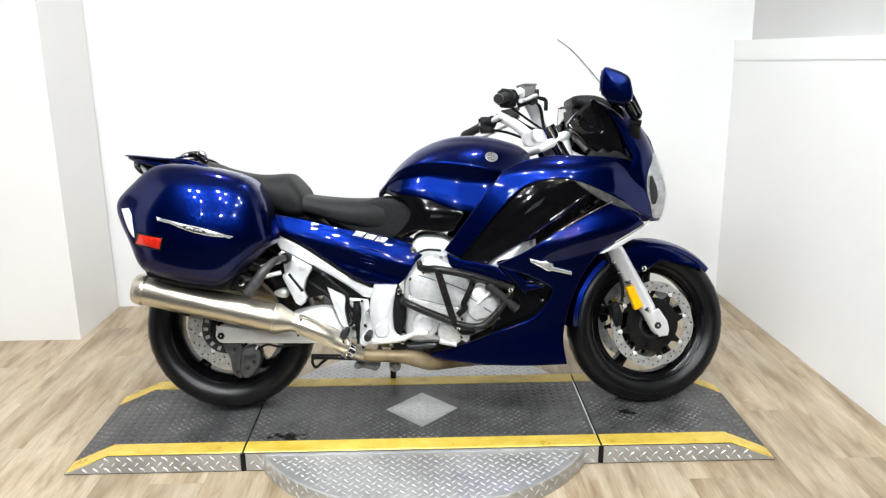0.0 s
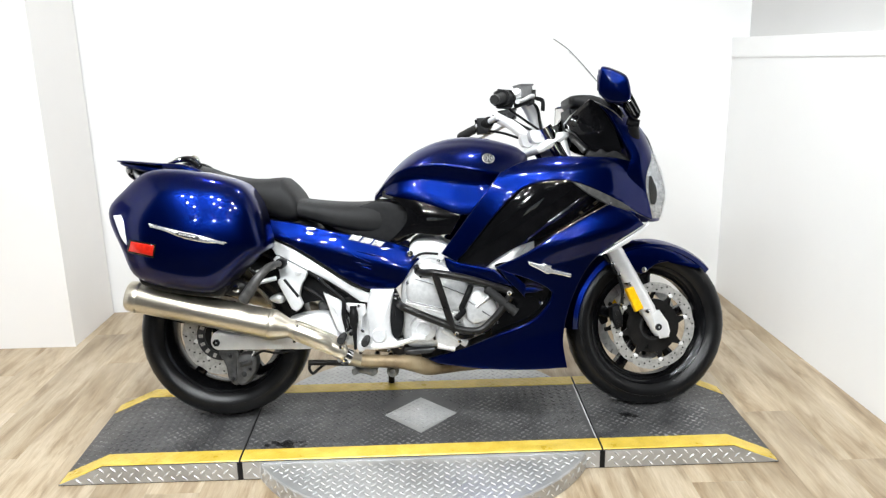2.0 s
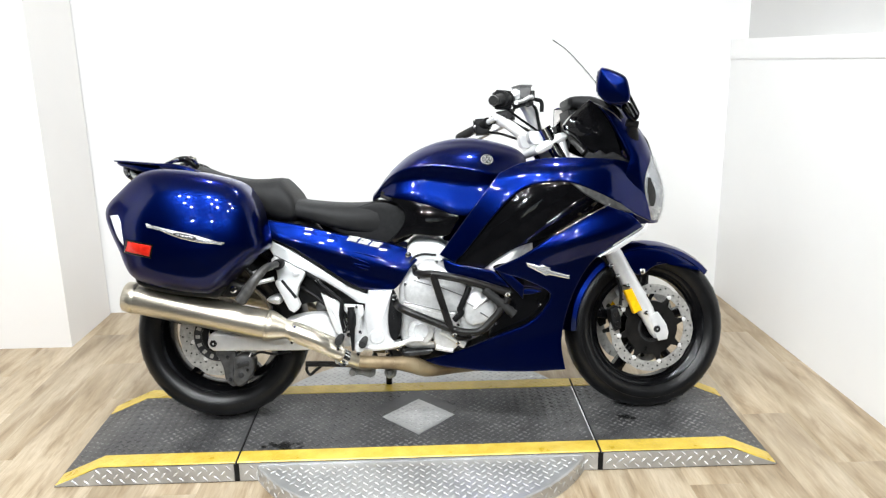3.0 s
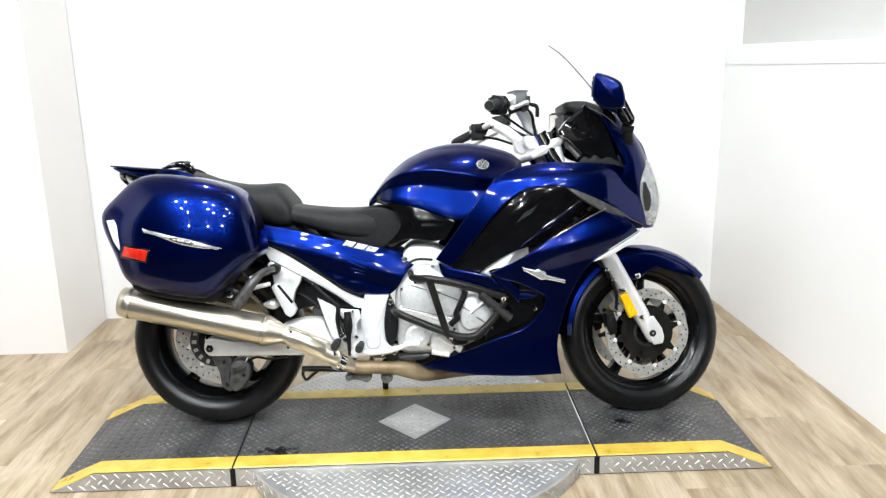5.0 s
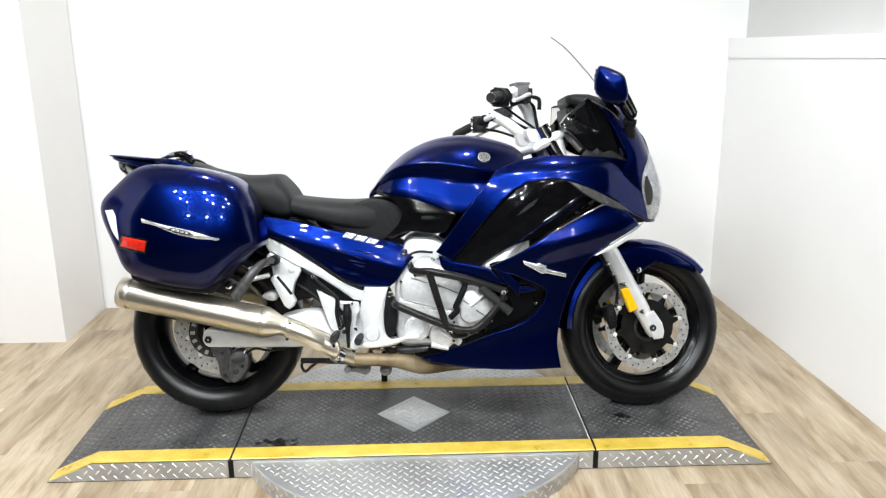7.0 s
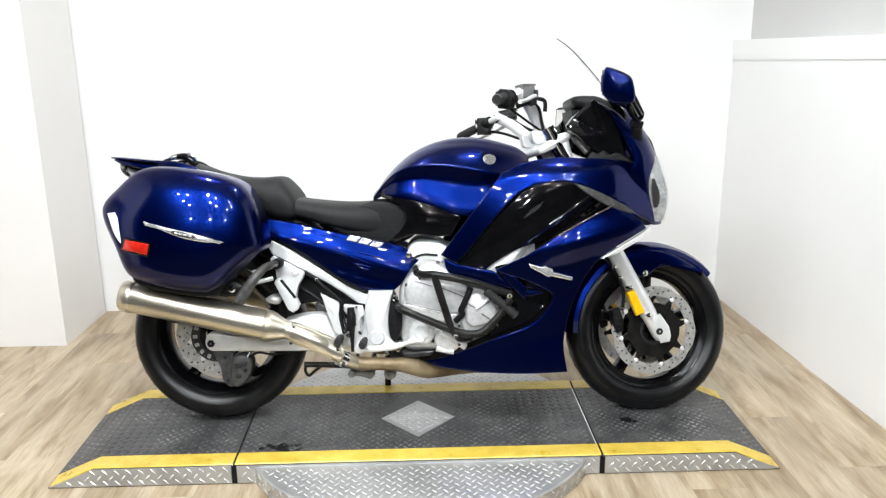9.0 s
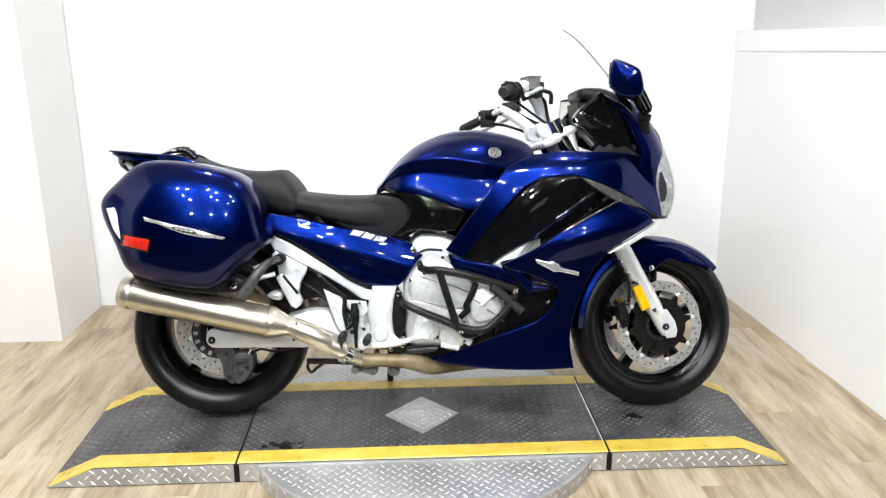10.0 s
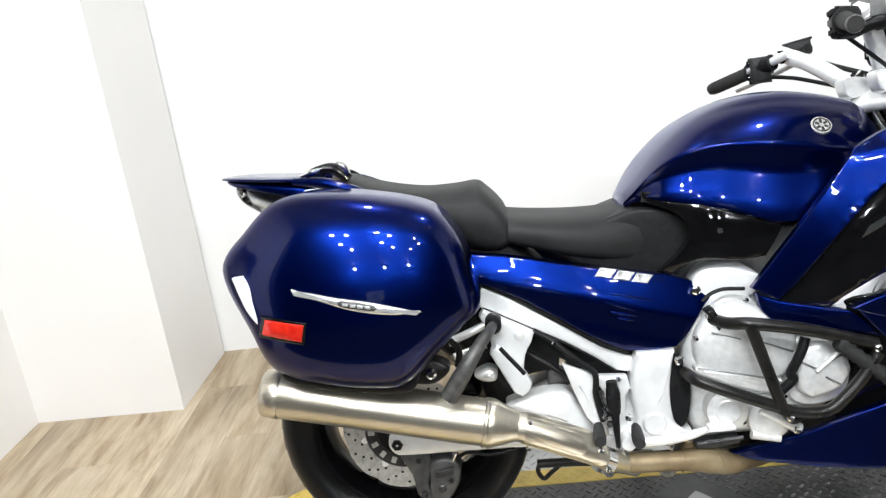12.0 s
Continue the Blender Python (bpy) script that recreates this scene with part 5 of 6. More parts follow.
both("fairing_edge", lambda: panel(edge_strip, hull_off(0.010), 0.014, 0.04, 4, sharp=(0, 3)), SILVER, "silver fairing edge trim")
wing = [(1.077, 0.581), (1.121, 0.568), (1.132, 0.573), (1.155, 0.558), (1.161, 0.550), (1.223, 0.533), (1.222, 0.520), (1.155, 0.536), (1.142, 0.533), (1.121, 0.546), (1.083, 0.566)]
both("wing_emblem", lambda: panel(wing, hull_off(0.014), 0.008, 0.03, 2, sharp=range(11)), EMBLEM, "silver wing-shaped fairing emblem")
pieces("fairing_bolt", (bolt(0.832, -0.154, 0.210, 0.009), bolt(1.125, -0.262, 0.430, 0.006)), CHROME, bike, "bright fairing bolt")
part("fairing_inner", puffy([(1.00, 0.80), (1.20, 0.88), (1.40, 0.88), (1.48, 0.78), (1.30, 0.62), (1.20, 0.40), (1.20, 0.22), (0.90, 0.22), (0.95, 0.40), (1.05, 0.55)], 0.10, -0.13, 0.02, 0.002, 4), BLACK, bike, "black inner fairing and radiator")

# nose, headlights, screen
NOSE = [(0.690, 1.600, 1.505, 0.135), (0.740, 1.612, 1.470, 0.190), (0.800, 1.614, 1.445, 0.235), (0.870, 1.594, 1.425, 0.262), (0.930, 1.566, 1.442, 0.258), (1.000, 1.540, 1.415, 0.236), (1.060, 1.500, 1.386, 0.208), (1.095, 1.470, 1.370, 0.185)]


def nose_point(row, angle, off=0.0):
    w, fu, bu, hw = row
    c, s = max(0.0, math.cos(angle)), math.sin(angle)
    return (bu + (fu - bu + off) * c ** 0.85, (hw + off) * s, w)


nose_rows = catmull(NOSE, 4, closed=False)
angles = [radians(-90 + 180 * k / 40) for k in range(41)]
cowl = rings([[nose_point(r, a) for a in angles] for r in nose_rows], cap=False, closed=False)
part("nose_cowl", cowl, BLUE, bike, "metallic blue nose cowl")
for sgn in (-1, 1):
    rows_ = [r for r in nose_rows if 0.70 < r[0] < 0.945]
    lens_loops, bowl_loops = [], []
    for r in rows_:
        t = (r[0] - 0.70) / 0.245
        a0, a1 = radians(12 + 6 * t), radians(66 - 16 * t + 16 * math.sin(math.pi * t))
        lens_loops.append([nose_point(r, sgn * (a0 + (a1 - a0) * k / 12), 0.006) for k in range(13)])
        bowl_loops.append([nose_point(r, sgn * (a0 + (a1 - a0) * k / 12), 0.0015) for k in range(13)])
    lamp_ = part("headlight", rings(bowl_loops, False, False), LAMP_BOWL, bike, "clear headlight with chrome reflector")
    glass_ = rings(lens_loops, False, False)
    geo = bmesh.ops.solidify(glass_, geom=glass_.faces[:], thickness=0.002)
    pane = part("headlight_lens", glass_, LENS, lamp_, "clear headlight lens")
    pane.visible_shadow = False
    slot = []
    for r in rows_:
        t = (r[0] - 0.70) / 0.245
        if 0.20 < t < 0.64:
            out = 64 - 16 * t + 16 * math.sin(math.pi * t)
            wide = 2 + 9 * min(1.0, (0.66 - t) / 0.2, (t - 0.16) / 0.16)
            slot.append([nose_point(r, sgn * radians(out - wide * k / 4), 0.009) for k in range(5)])
    part("headlight_divider", rings(slot, False, False), GLOSS_BLACK, lamp_, "black headlight divider")

screen_line = [(1.378, 1.112), (1.355, 1.168), (1.303, 1.233), (1.244, 1.296), (1.196, 1.331)]
prof_ = catmull(screen_line, 5, closed=False)
grid = []
for i, (u, w) in enumerate(prof_):
    grid.append([(u + 0.014 * (1 - q * q), 0.172 * q, w + 0.004 * (1 - q * q)) for q in (k / 10 - 1 for k in range(21))])
shield = rings(grid, False, False)
bmesh.ops.solidify(shield, geom=shield.faces[:], thickness=0.0035)
pane = part("windscreen", shield, CLEAR, bike, "clear curved windscreen")
pane.visible_shadow = False
part("screen_edge", tube([g[0] for g in grid], 0.0016, 6, 0), DARK_METAL, pane, "dark polished edge of the screen")
pieces("screen_mount", ([tube([(1.46, y, 1.045), (1.425, y, 1.085), (1.405, y, 1.105)], 0.008, 8) for y in (-0.12, 0.12)]), BLACK, bike, "black screen bracket")
dash = [(1.316, 1.123), (1.276, 1.088), (1.236, 1.042), (1.242, 1.020), (1.262, 1.004), (1.296, 0.967), (1.332, 0.944), (1.378, 0.931), (1.429, 0.920), (1.417, 0.966), (1.398, 1.024), (1.372, 1.069), (1.346, 1.102)]


def cowl_depth(u, w):
    """Half width of the inner cowl: an outer flank, and a rear facet that slants inwards behind a crease."""
    back = min(1.314 + 0.33 * (1.123 - w) - u, 1.1 * (w - 1.002))
    return 0.199 - 0.85 * max(0.0, back)


both("inner_cowl", lambda: panel(dash, cowl_depth, 0.05, 0.007, 3, sharp=(0, 2, 8), roll=0.003), GLOSS_BLACK, "gloss black creased inner cowl")
part("glove_box", puffy([(1.296, 0.925), (1.312, 0.948), (1.330, 0.940), (1.350, 0.952), (1.372, 0.938), (1.395, 0.944), (1.423, 0.931), (1.453, 0.905), (1.296, 0.900)], -0.180, -0.203, 0.005, 0.002, 3), BLACK, bike, "black storage box under the cowl")
part("key_switch", tube([(1.266, -0.13, 0.988), (1.278, -0.14, 0.980), (1.304, -0.158, 0.945)], [0.010, 0.012, 0.012], 14), PEG_GREY, bike, "grey cast dashboard fitting")
part("dash_bracket", puffy([(1.232, 1.008), (1.262, 1.000), (1.270, 0.965), (1.240, 0.960)], -0.04, -0.08, 0.006, 0.002, 3), DARK_METAL, bike, "grey dashboard bracket")
part("cowl_rim", panel([(1.345, 1.100), (1.360, 1.092), (1.385, 1.068), (1.461, 0.949), (1.490, 0.880), (1.463, 0.900), (1.382, 1.056)], lambda u, w: 0.206 + 0.10 * (u - 1.35), 0.03, 0.03, 4, sharp=(0, 4)), BLUE, bike, "metallic blue cowl rim")
part("screen_rail", tube([(1.325, -0.196, 1.114), (1.360, -0.202, 1.098), (1.399, -0.206, 1.072), (1.430, -0.210, 1.037)], 0.0019, 8), GREY_TRIM, bike, "thin grey screen rail")
part("instrument_hood", section_loft([(1.262, 1.140, 1.116, 0.085, 5), (1.272, 1.146, 1.104, 0.102, 5), (1.300, 1.148, 1.098, 0.115, 6), (1.340, 1.146, 1.050, 0.135, 6), (1.385, 1.124, 0.985, 0.168, 5), (1.45, 1.056, 0.95, 0.172, 4)], oval, 3), BLACK, bike, "black instrument hood")
part("instrument_face", puffy([(1.262, 1.100), (1.300, 1.098), (1.315, 1.030), (1.290, 0.985), (1.268, 1.020)], 0.095, -0.095, 0.008, 0.001, 3, sharp=range(5)), BLACK, bike, "black instrument panel")
part("screen_fairing", panel([(1.368, 1.118), (1.395, 1.110), (1.45, 1.045), (1.50, 0.965), (1.528, 0.915), (1.490, 0.945), (1.43, 1.040)], lambda u, w: 0.205 - 0.6 * max(0, u - 1.42), 0.02, 0.03, 4, sharp=(0, 4)), SATIN_BLACK, bike, "satin black cowl edge")


def mirror_unit(side):
    shape = [(1.321, 1.200), (1.330, 1.213), (1.363, 1.204), (1.405, 1.181), (1.416, 1.152), (1.420, 1.120), (1.410, 1.098), (1.374, 1.094), (1.345, 1.101), (1.318, 1.130), (1.314, 1.163)]
    dw = 0.0 if side < 0 else -0.062
    turn = Matrix.Translation((1.36 - (0.0 if side < 0 else 0.034), 0.33 * side, 0)) @ Matrix.Rotation(radians(-13 if side < 0 else 46), 4, "Z") @ Matrix.Translation((-1.36, -0.33 * side, 0))
    # the right housing leans its face downwards, the left one is the smaller
    centre = Vector((1.36, 0.33 * side, 1.15 + dw))
    if side < 0:
        turn = turn @ Matrix.Translation(centre) @ Matrix.Rotation(radians(9), 4, "X") @ Matrix.Translation(-centre)
    else:
        turn = turn @ Matrix.Translation(centre) @ Matrix.Scale(0.86, 4) @ Matrix.Translation(-centre)
    y0, y1 = 0.285 * side, 0.368 * side
    ob = part("mirror", puffy([(u, w + dw) for u, w in shape], y0, y1, 0.013, 0.006, 4), BLUE, bike, "metallic blue mirror housing", turn)
    rim_ = puffy([(u - 0.006, w + dw) for u, w in [(1.318, 1.206), (1.324, 1.204), (1.317, 1.121), (1.311, 1.120)]], y0 - 0.085 * side, y1 - 0.006 * side, 0.003, 0.001, 2, flat=True)
    if side > 0:
        part("mirror_rim", rim_, GLOSS_BLACK, ob, "black mirror rim", turn)
    lo, hi = (-0.352, -0.292) if side < 0 else (y0 - 0.080, y1 - 0.012)
    half = 0.026 if side < 0 else 0.038
    plate_ = box(-0.002, 0.002, lo, hi, -half, half, 0.0015)
    part("mirror_glass", plate_, MIRROR, ob, "silvered mirror glass", m=turn @ pose(1.314 if side < 0 else 1.3075, 0, 1.163 + dw, 0, 2 if side < 0 else 5, 0))
    part("mirror_back", section_loft([(1.316, 1.203 + dw, 1.122 + dw, 0.060, 4), (1.350, 1.195 + dw, 1.098 + dw, 0.056, 4), (1.395, 1.172 + dw, 1.070 + dw, 0.045, 3)], oval, 3), BLUE, ob, "", m=turn @ Matrix.Translation((0, 0.262 * side, 0)))
    if side < 0:
        stalk = part("mirror_stalk", puffy([(1.404, 1.100), (1.424, 1.138), (1.436, 1.128), (1.466, 1.068), (1.460, 1.048), (1.440, 1.042)], -0.255, -0.292, 0.008, 0.002, 3, sharp=(1, 3)), GLOSS_BLACK, ob, "black mirror stalk")
        pieces("stalk_groove", [tube([(1.414 + d, -0.296, 1.108 + d * 0.5), (1.444 + d, -0.296, 1.056 + d * 0.5)], 0.0022, 6, 0) for d in (0.0, 0.012)], GREY_TRIM, stalk, "grey groove of the stalk")
    else:
        part("mirror_stalk", join(tube([(1.398, y0 - 0.005 * side, 1.112 + dw), (1.414, y0 - 0.015 * side, 1.085 + dw), (1.440, y0 - 0.035 * side, 1.035 + dw)], [0.010, 0.011, 0.012], 12), tube([(1.415, y0 - 0.025 * side, 1.135 + dw), (1.445, y0 - 0.03 * side, 1.095 + dw), (1.458, y0 - 0.04 * side, 1.055 + dw)], [0.008, 0.011, 0.012], 12)), GLOSS_BLACK, ob, "black mirror stalk")
    part("mirror_hinge", join(tube([(1.430, y0 - 0.035 * side, 1.040 + dw), (1.468, y0 - 0.035 * side, 1.030 + dw)], 0.014, 12, 0), tube([(1.450, y0 - 0.04 * side, 1.030 + dw), (1.462, y0 - 0.07 * side, 0.985 + dw * 0.5)], [0.018, 0.020], 12, 0)), BLACK, ob, "black mirror hinge")
    return ob


mirror_unit(-1)
mirror_unit(1)

# tank
TANK = [(0.560, 0.815, 0.800, 0.785, 0.085), (0.580, 0.838, 0.826, 0.800, 0.120), (0.606, 0.872, 0.856, 0.806, 0.150), (0.640, 0.910, 0.884, 0.800, 0.174), (0.690, 0.952, 0.904, 0.790, 0.194), (0.742, 0.980, 0.912, 0.778, 0.206), (0.796, 0.999, 0.911, 0.758, 0.213), (0.850, 1.009, 0.905, 0.738, 0.217), (0.909, 1.011, 0.894, 0.740, 0.215), (0.960, 1.005, 0.882, 0.770, 0.208), (1.015, 0.993, 0.872, 0.790, 0.190), (1.075, 0.973, 0.866, 0.815, 0.160), (1.112, 0.946, 0.868, 0.835, 0.120)]


def tank_section(s):
    u, top, crease, bot, hw = s
    rise, drop = top - crease, crease - bot
    ridge = min(1.0, max(0.0, (u - 0.70) / 0.14))
    up = lambda k, cut=0.0: crease + k * rise - cut * ridge
    half = [(0.0, top), (0.20, up(0.985)), (0.36, up(0.95)), (0.44, up(0.92, 0.001)), (0.50, up(0.885, 0.005)), (0.58, up(0.82, 0.008)), (0.74, up(0.60)), (0.88, up(0.33)), (0.972, up(0.10)), (0.995, up(0.02)), (1.0, crease - 0.02 * drop), (0.985, crease - 0.08 * drop), (0.948, crease - 0.24 * drop), (0.930, crease - 0.36 * drop), (0.937, crease - 0.42 * drop), (0.985, crease - 0.70 * drop), (1.026, bot + 0.010), (1.018, bot + 0.003), (0.86, bot)]
    right = [(-hw * a, b) for a, b in half]
    left = [(hw * a, b) for a, b in half[::-1]]
    return right + left[:-1]


part("fuel_tank", section_loft(TANK, tank_section, 5), BLUE, bike, "metallic blue fuel tank", angle=60)
part("tank_cap", lathe([(0.001, 0), (0.042, 0), (0.046, 0.004), (0.046, 0.012), (0.001, 0.012)], 0, 0, 32), CHROME, bike, "silver fuel cap", m=pose(0.985, 0, 0.962, -82))
tank_trim = [(0.592, 0.827), (0.640, 0.814), (0.717, 0.788), (0.861, 0.732), (0.825, 0.671), (0.772, 0.668), (0.704, 0.676), (0.659, 0.660), (0.632, 0.637), (0.606, 0.645), (0.648, 0.683), (0.672, 0.718), (0.675, 0.747), (0.656, 0.774), (0.620, 0.793), (0.590, 0.804)]
both("tank_trim", lambda: panel(tank_trim, lambda u, w: 0.118 + 0.105 * min(1, max(0, (u - 0.55) / 0.18)) ** 0.6 - 2.2 * (w - 0.725) ** 2 - 0.03 * max(0.0, 0.72 - w), 0.03, 0.025, 4, sharp=(0, 3, 4, 8, 9, 15)), GLOSS_BLACK, "gloss black side trim under the tank")
BADGE = pose(0.962, -0.184, 0.927, -37, 0, 3)
badge = part("tank_badge", lathe([(0.001, -0.003), (0.020, -0.003), (0.0215, -0.0015), (0.0215, 0.004), (0.001, 0.004)], 0, 0, 32), EMBLEM, bike, "round silver tank badge", m=BADGE)
rays = []
for k in range(6):
    r_ = box(-0.0024, 0.0024, -0.0040, -0.0028, 0.005, 0.0135, 0.0006)
    r_.transform(Matrix.Rotation(2 * math.pi * k / 6, 4, "Y"))
    rays.append(r_)
pieces("badge_relief", rays, DARK_METAL, badge, "dark relief on the badge", BADGE)
part("badge_ring", lathe([(0.0152, -0.0040), (0.0176, -0.0040), (0.0176, -0.0028), (0.0152, -0.0028)], 0, 0, 32), DARK_METAL, badge, "", m=BADGE)

# seats and tail
part("rider_seat", section_loft([(0.232, 0.820, 0.772, 0.125, 3), (0.255, 0.815, 0.745, 0.150, 3.2), (0.32, 0.800, 0.728, 0.168, 3.4), (0.42, 0.789, 0.694, 0.172, 3.4), (0.50, 0.786, 0.672, 0.165, 3.4), (0.58, 0.790, 0.655, 0.148, 3.2), (0.63, 0.788, 0.664, 0.130, 3), (0.665, 0.772, 0.700, 0.112, 2.8), (0.680, 0.752, 0.725, 0.090, 2.6)], oval, 5), SEAT, bike, "black vinyl rider seat")
part("passenger_seat", section_loft([(-0.095, 0.936, 0.900, 0.075, 2.6), (-0.065, 0.930, 0.880, 0.112, 3), (0.0, 0.906, 0.830, 0.142, 3.0), (0.055, 0.891, 0.800, 0.150, 3.2), (0.12, 0.880, 0.770, 0.160, 3.4), (0.18, 0.879, 0.745, 0.168, 3.4), (0.225, 0.882, 0.728, 0.172, 3.6), (0.242, 0.878, 0.724, 0.173, 3.6), (0.270, 0.850, 0.722, 0.174, 3.6), (0.292, 0.820, 0.730, 0.168, 3.2), (0.304, 0.785, 0.750, 0.140, 2.6)], oval, 5), SEAT, bike, "black vinyl passenger seat")
part("tail_cowl", section_loft([(-0.338, 0.950, 0.940, 0.075, 3), (-0.31, 0.948, 0.928, 0.105, 3), (-0.22, 0.938, 0.900, 0.125, 3), (-0.12, 0.925, 0.868, 0.130, 3), (-0.02, 0.895, 0.830, 0.135, 3), (0.06, 0.860, 0.80, 0.135, 3)], oval, 4), BLUE, bike, "metallic blue tail side")
part("tail_top", join(section_loft([(-0.348, 0.957, 0.950, 0.078, 4), (-0.31, 0.955, 0.944, 0.112, 4), (-0.22, 0.946, 0.934, 0.132, 4), (-0.15, 0.940, 0.926, 0.135, 4)], oval, 4), tube([(-0.17, -0.126, 0.932), (-0.10, -0.140, 0.922), (-0.03, -0.146, 0.895), (0.03, -0.148, 0.862)], [0.009, 0.013, 0.014, 0.010], 10), tube([(-0.17, 0.126, 0.932), (-0.10, 0.140, 0.922), (-0.03, 0.146, 0.895), (0.03, 0.148, 0.862)], [0.009, 0.013, 0.014, 0.010], 10)), BLUE, bike, "metallic blue tail cowl")
part("tail_light", section_loft([(-0.325, 0.938, 0.905, 0.06, 2.6), (-0.30, 0.930, 0.885, 0.10, 2.8), (-0.25, 0.905, 0.855, 0.12, 2.8), (-0.21, 0.89, 0.85, 0.10, 2.6)], oval, 4), LENS, bike, "clear tail light lens")
part("tail_light_bowl", section_loft([(-0.305, 0.928, 0.898, 0.05, 2.6), (-0.28, 0.918, 0.880, 0.085, 2.8), (-0.22, 0.895, 0.855, 0.09, 2.6)], oval, 3), LAMP_BOWL, bike, "silver tail light reflector")
part("grab_rail", tube([(-0.145, -0.112, 0.944), (-0.112, -0.108, 0.952), (-0.080, -0.104, 0.950), (-0.048, -0.108, 0.925)], [0.007, 0.010, 0.014, 0.012], 14), GLOSS_BLACK, bike, "black passenger grab rail")
part("grab_rail", tube([(-0.170, 0.112, 0.938), (-0.120, 0.108, 0.938), (-0.080, 0.104, 0.926), (-0.050, 0.108, 0.905)], [0.008, 0.010, 0.012, 0.010], 14), GLOSS_BLACK, bike, "black passenger grab rail")
part("rail_cap", tube([(-0.155, -0.118, 0.942), (-0.130, -0.122, 0.948), (-0.108, -0.122, 0.952)], [0.004, 0.007, 0.005], 10), CHROME, bike, "bright grab rail cap")
part("rail_cap", tube([(-0.072, -0.118, 0.962), (-0.056, -0.118, 0.954), (-0.046, -0.118, 0.936)], [0.006, 0.009, 0.006], 10), CHROME, bike, "bright grab rail cap")
part("light_bracket", box(-0.15, -0.10, -0.13, -0.10, 0.895, 0.912, 0.004), SILVER, bike, "silver tail bracket")

side_line = [(0.150, 0.742), (0.287, 0.722), (0.441, 0.684), (0.615, 0.646), (0.706, 0.612), (0.728, 0.594), (0.690, 0.560), (0.656, 0.508), (0.632, 0.486), (0.532, 0.488), (0.472, 0.517), (0.388, 0.574), (0.317, 0.622), (0.285, 0.641), (0.234, 0.666), (0.190, 0.684), (0.160, 0.704)]
def side_depth(u, w):
    """Half width of the side cover: an upper band that leans in, a crease, and a hollowed flank."""
    crease = 0.700 - 0.27 * (u - 0.15) - 0.05 * max(0.0, u - 0.45)
    up = w - crease
    swell = 0.020 * math.sin(min(1.0, max(0.0, (u - 0.12) / 0.6)) * math.pi)
    soft = 0.5 * (up + math.sqrt(up * up + 0.00006))
    low = 0.5 * (-up + math.sqrt(up * up + 0.00006))
    return 0.194 + swell - 0.42 * soft - 0.30 * low + 1.1 * low * low + 0.006 * math.exp(-((low - 0.085) / 0.018) ** 2)


both("side_cover", lambda: panel(side_line, side_depth, 0.03, 0.018, 4, sharp=(0, 5, 8)), BLUE, "metallic blue side cover")
# Black tube that draws the shadow line under the cover's lip.
both("cover_shadow_line", lambda: tube([(0.205, -0.172, 0.674), (0.285, -0.178, 0.634), (0.385, -0.180, 0.567), (0.474, -0.180, 0.506), (0.528, -0.176, 0.481)], 0.0065, 8), BLACK, "black line for the shadow under the side cover's lip")
both("seat_base", lambda: puffy([(0.40, 0.72), (0.56, 0.79), (0.66, 0.78), (0.70, 0.76), (0.72, 0.69), (0.66, 0.645), (0.60, 0.638), (0.50, 0.66)], -0.02, -0.145, 0.01, 0.001, 4), BLACK, "black base under the seat")
part("cover_bolt", bolt(0.683, -0.186, 0.606, 0.010), CHROME, bike, "bright side cover bolt")
# A black sheet gives the shade in the gap behind the cover.
part("cover_gap_shade", puffy([(0.16, 0.72), (0.30, 0.68), (0.50, 0.60), (0.60, 0.55), (0.62, 0.49), (0.52, 0.47), (0.40, 0.54), (0.25, 0.64), (0.16, 0.68)], -0.11, -0.168, 0.01, 0.001, 4), BLACK, bike, "black sheet for the shaded gap behind the side cover")
marks = []
for k in range(3):
    u0 = 0.470 + k * 0.039
    drop = 0.27 * (u0 - 0.5)
    marks.append(panel([(u0 + 0.014, 0.669 - drop), (u0 + 0.050, 0.660 - drop), (u0 + 0.034, 0.643 - drop), (u0 - 0.002, 0.652 - drop)], lambda u, w: side_depth(u, w) + 0.0018, 0.002, 0.03, 2, sharp=(0, 1, 2, 3)))
for (u0, w0), (u1, w1) in (((0.496, 0.622), (0.591, 0.597)), ((0.487, 0.605), (0.547, 0.579)), ((0.494, 0.582), (0.552, 0.567)), ((0.511, 0.566), (0.546, 0.557))):
    ridge = [(u0 + (u1 - u0) * k / 8, w0 + (w1 - w0) * k / 8) for k in range(9)]
    both("cover_louvre", lambda: tube([(u, -side_depth(u, w) - 0.0005, w) for u, w in ridge], [0.0012 + 0.0018 * math.sin(math.pi * k / 8) for k in range(9)], 10, 0), BLUE, "slim metallic blue louvre lip of the side cover")
pieces("model_mark", marks, EMBLEM, bike, "silver plain bar of the model mark")

# panniers
case_line = [(-0.291, 0.780), (-0.234, 0.852), (-0.158, 0.908), (-0.050, 0.913), (0.080, 0.888), (0.155, 0.857), (0.198, 0.797), (0.217, 0.720), (0.224, 0.655), (0.187, 0.622), (0.139, 0.580), (0.083, 0.527), (0.036, 0.509), (-0.100, 0.530), (-0.206, 0.568), (-0.247, 0.660)]


def case_face(u, w):
    """How far out the domed outer face of the case lies."""
    return 0.468 - 1.05 * (u + 0.01) ** 2 - 1.25 * (w - 0.695) ** 2


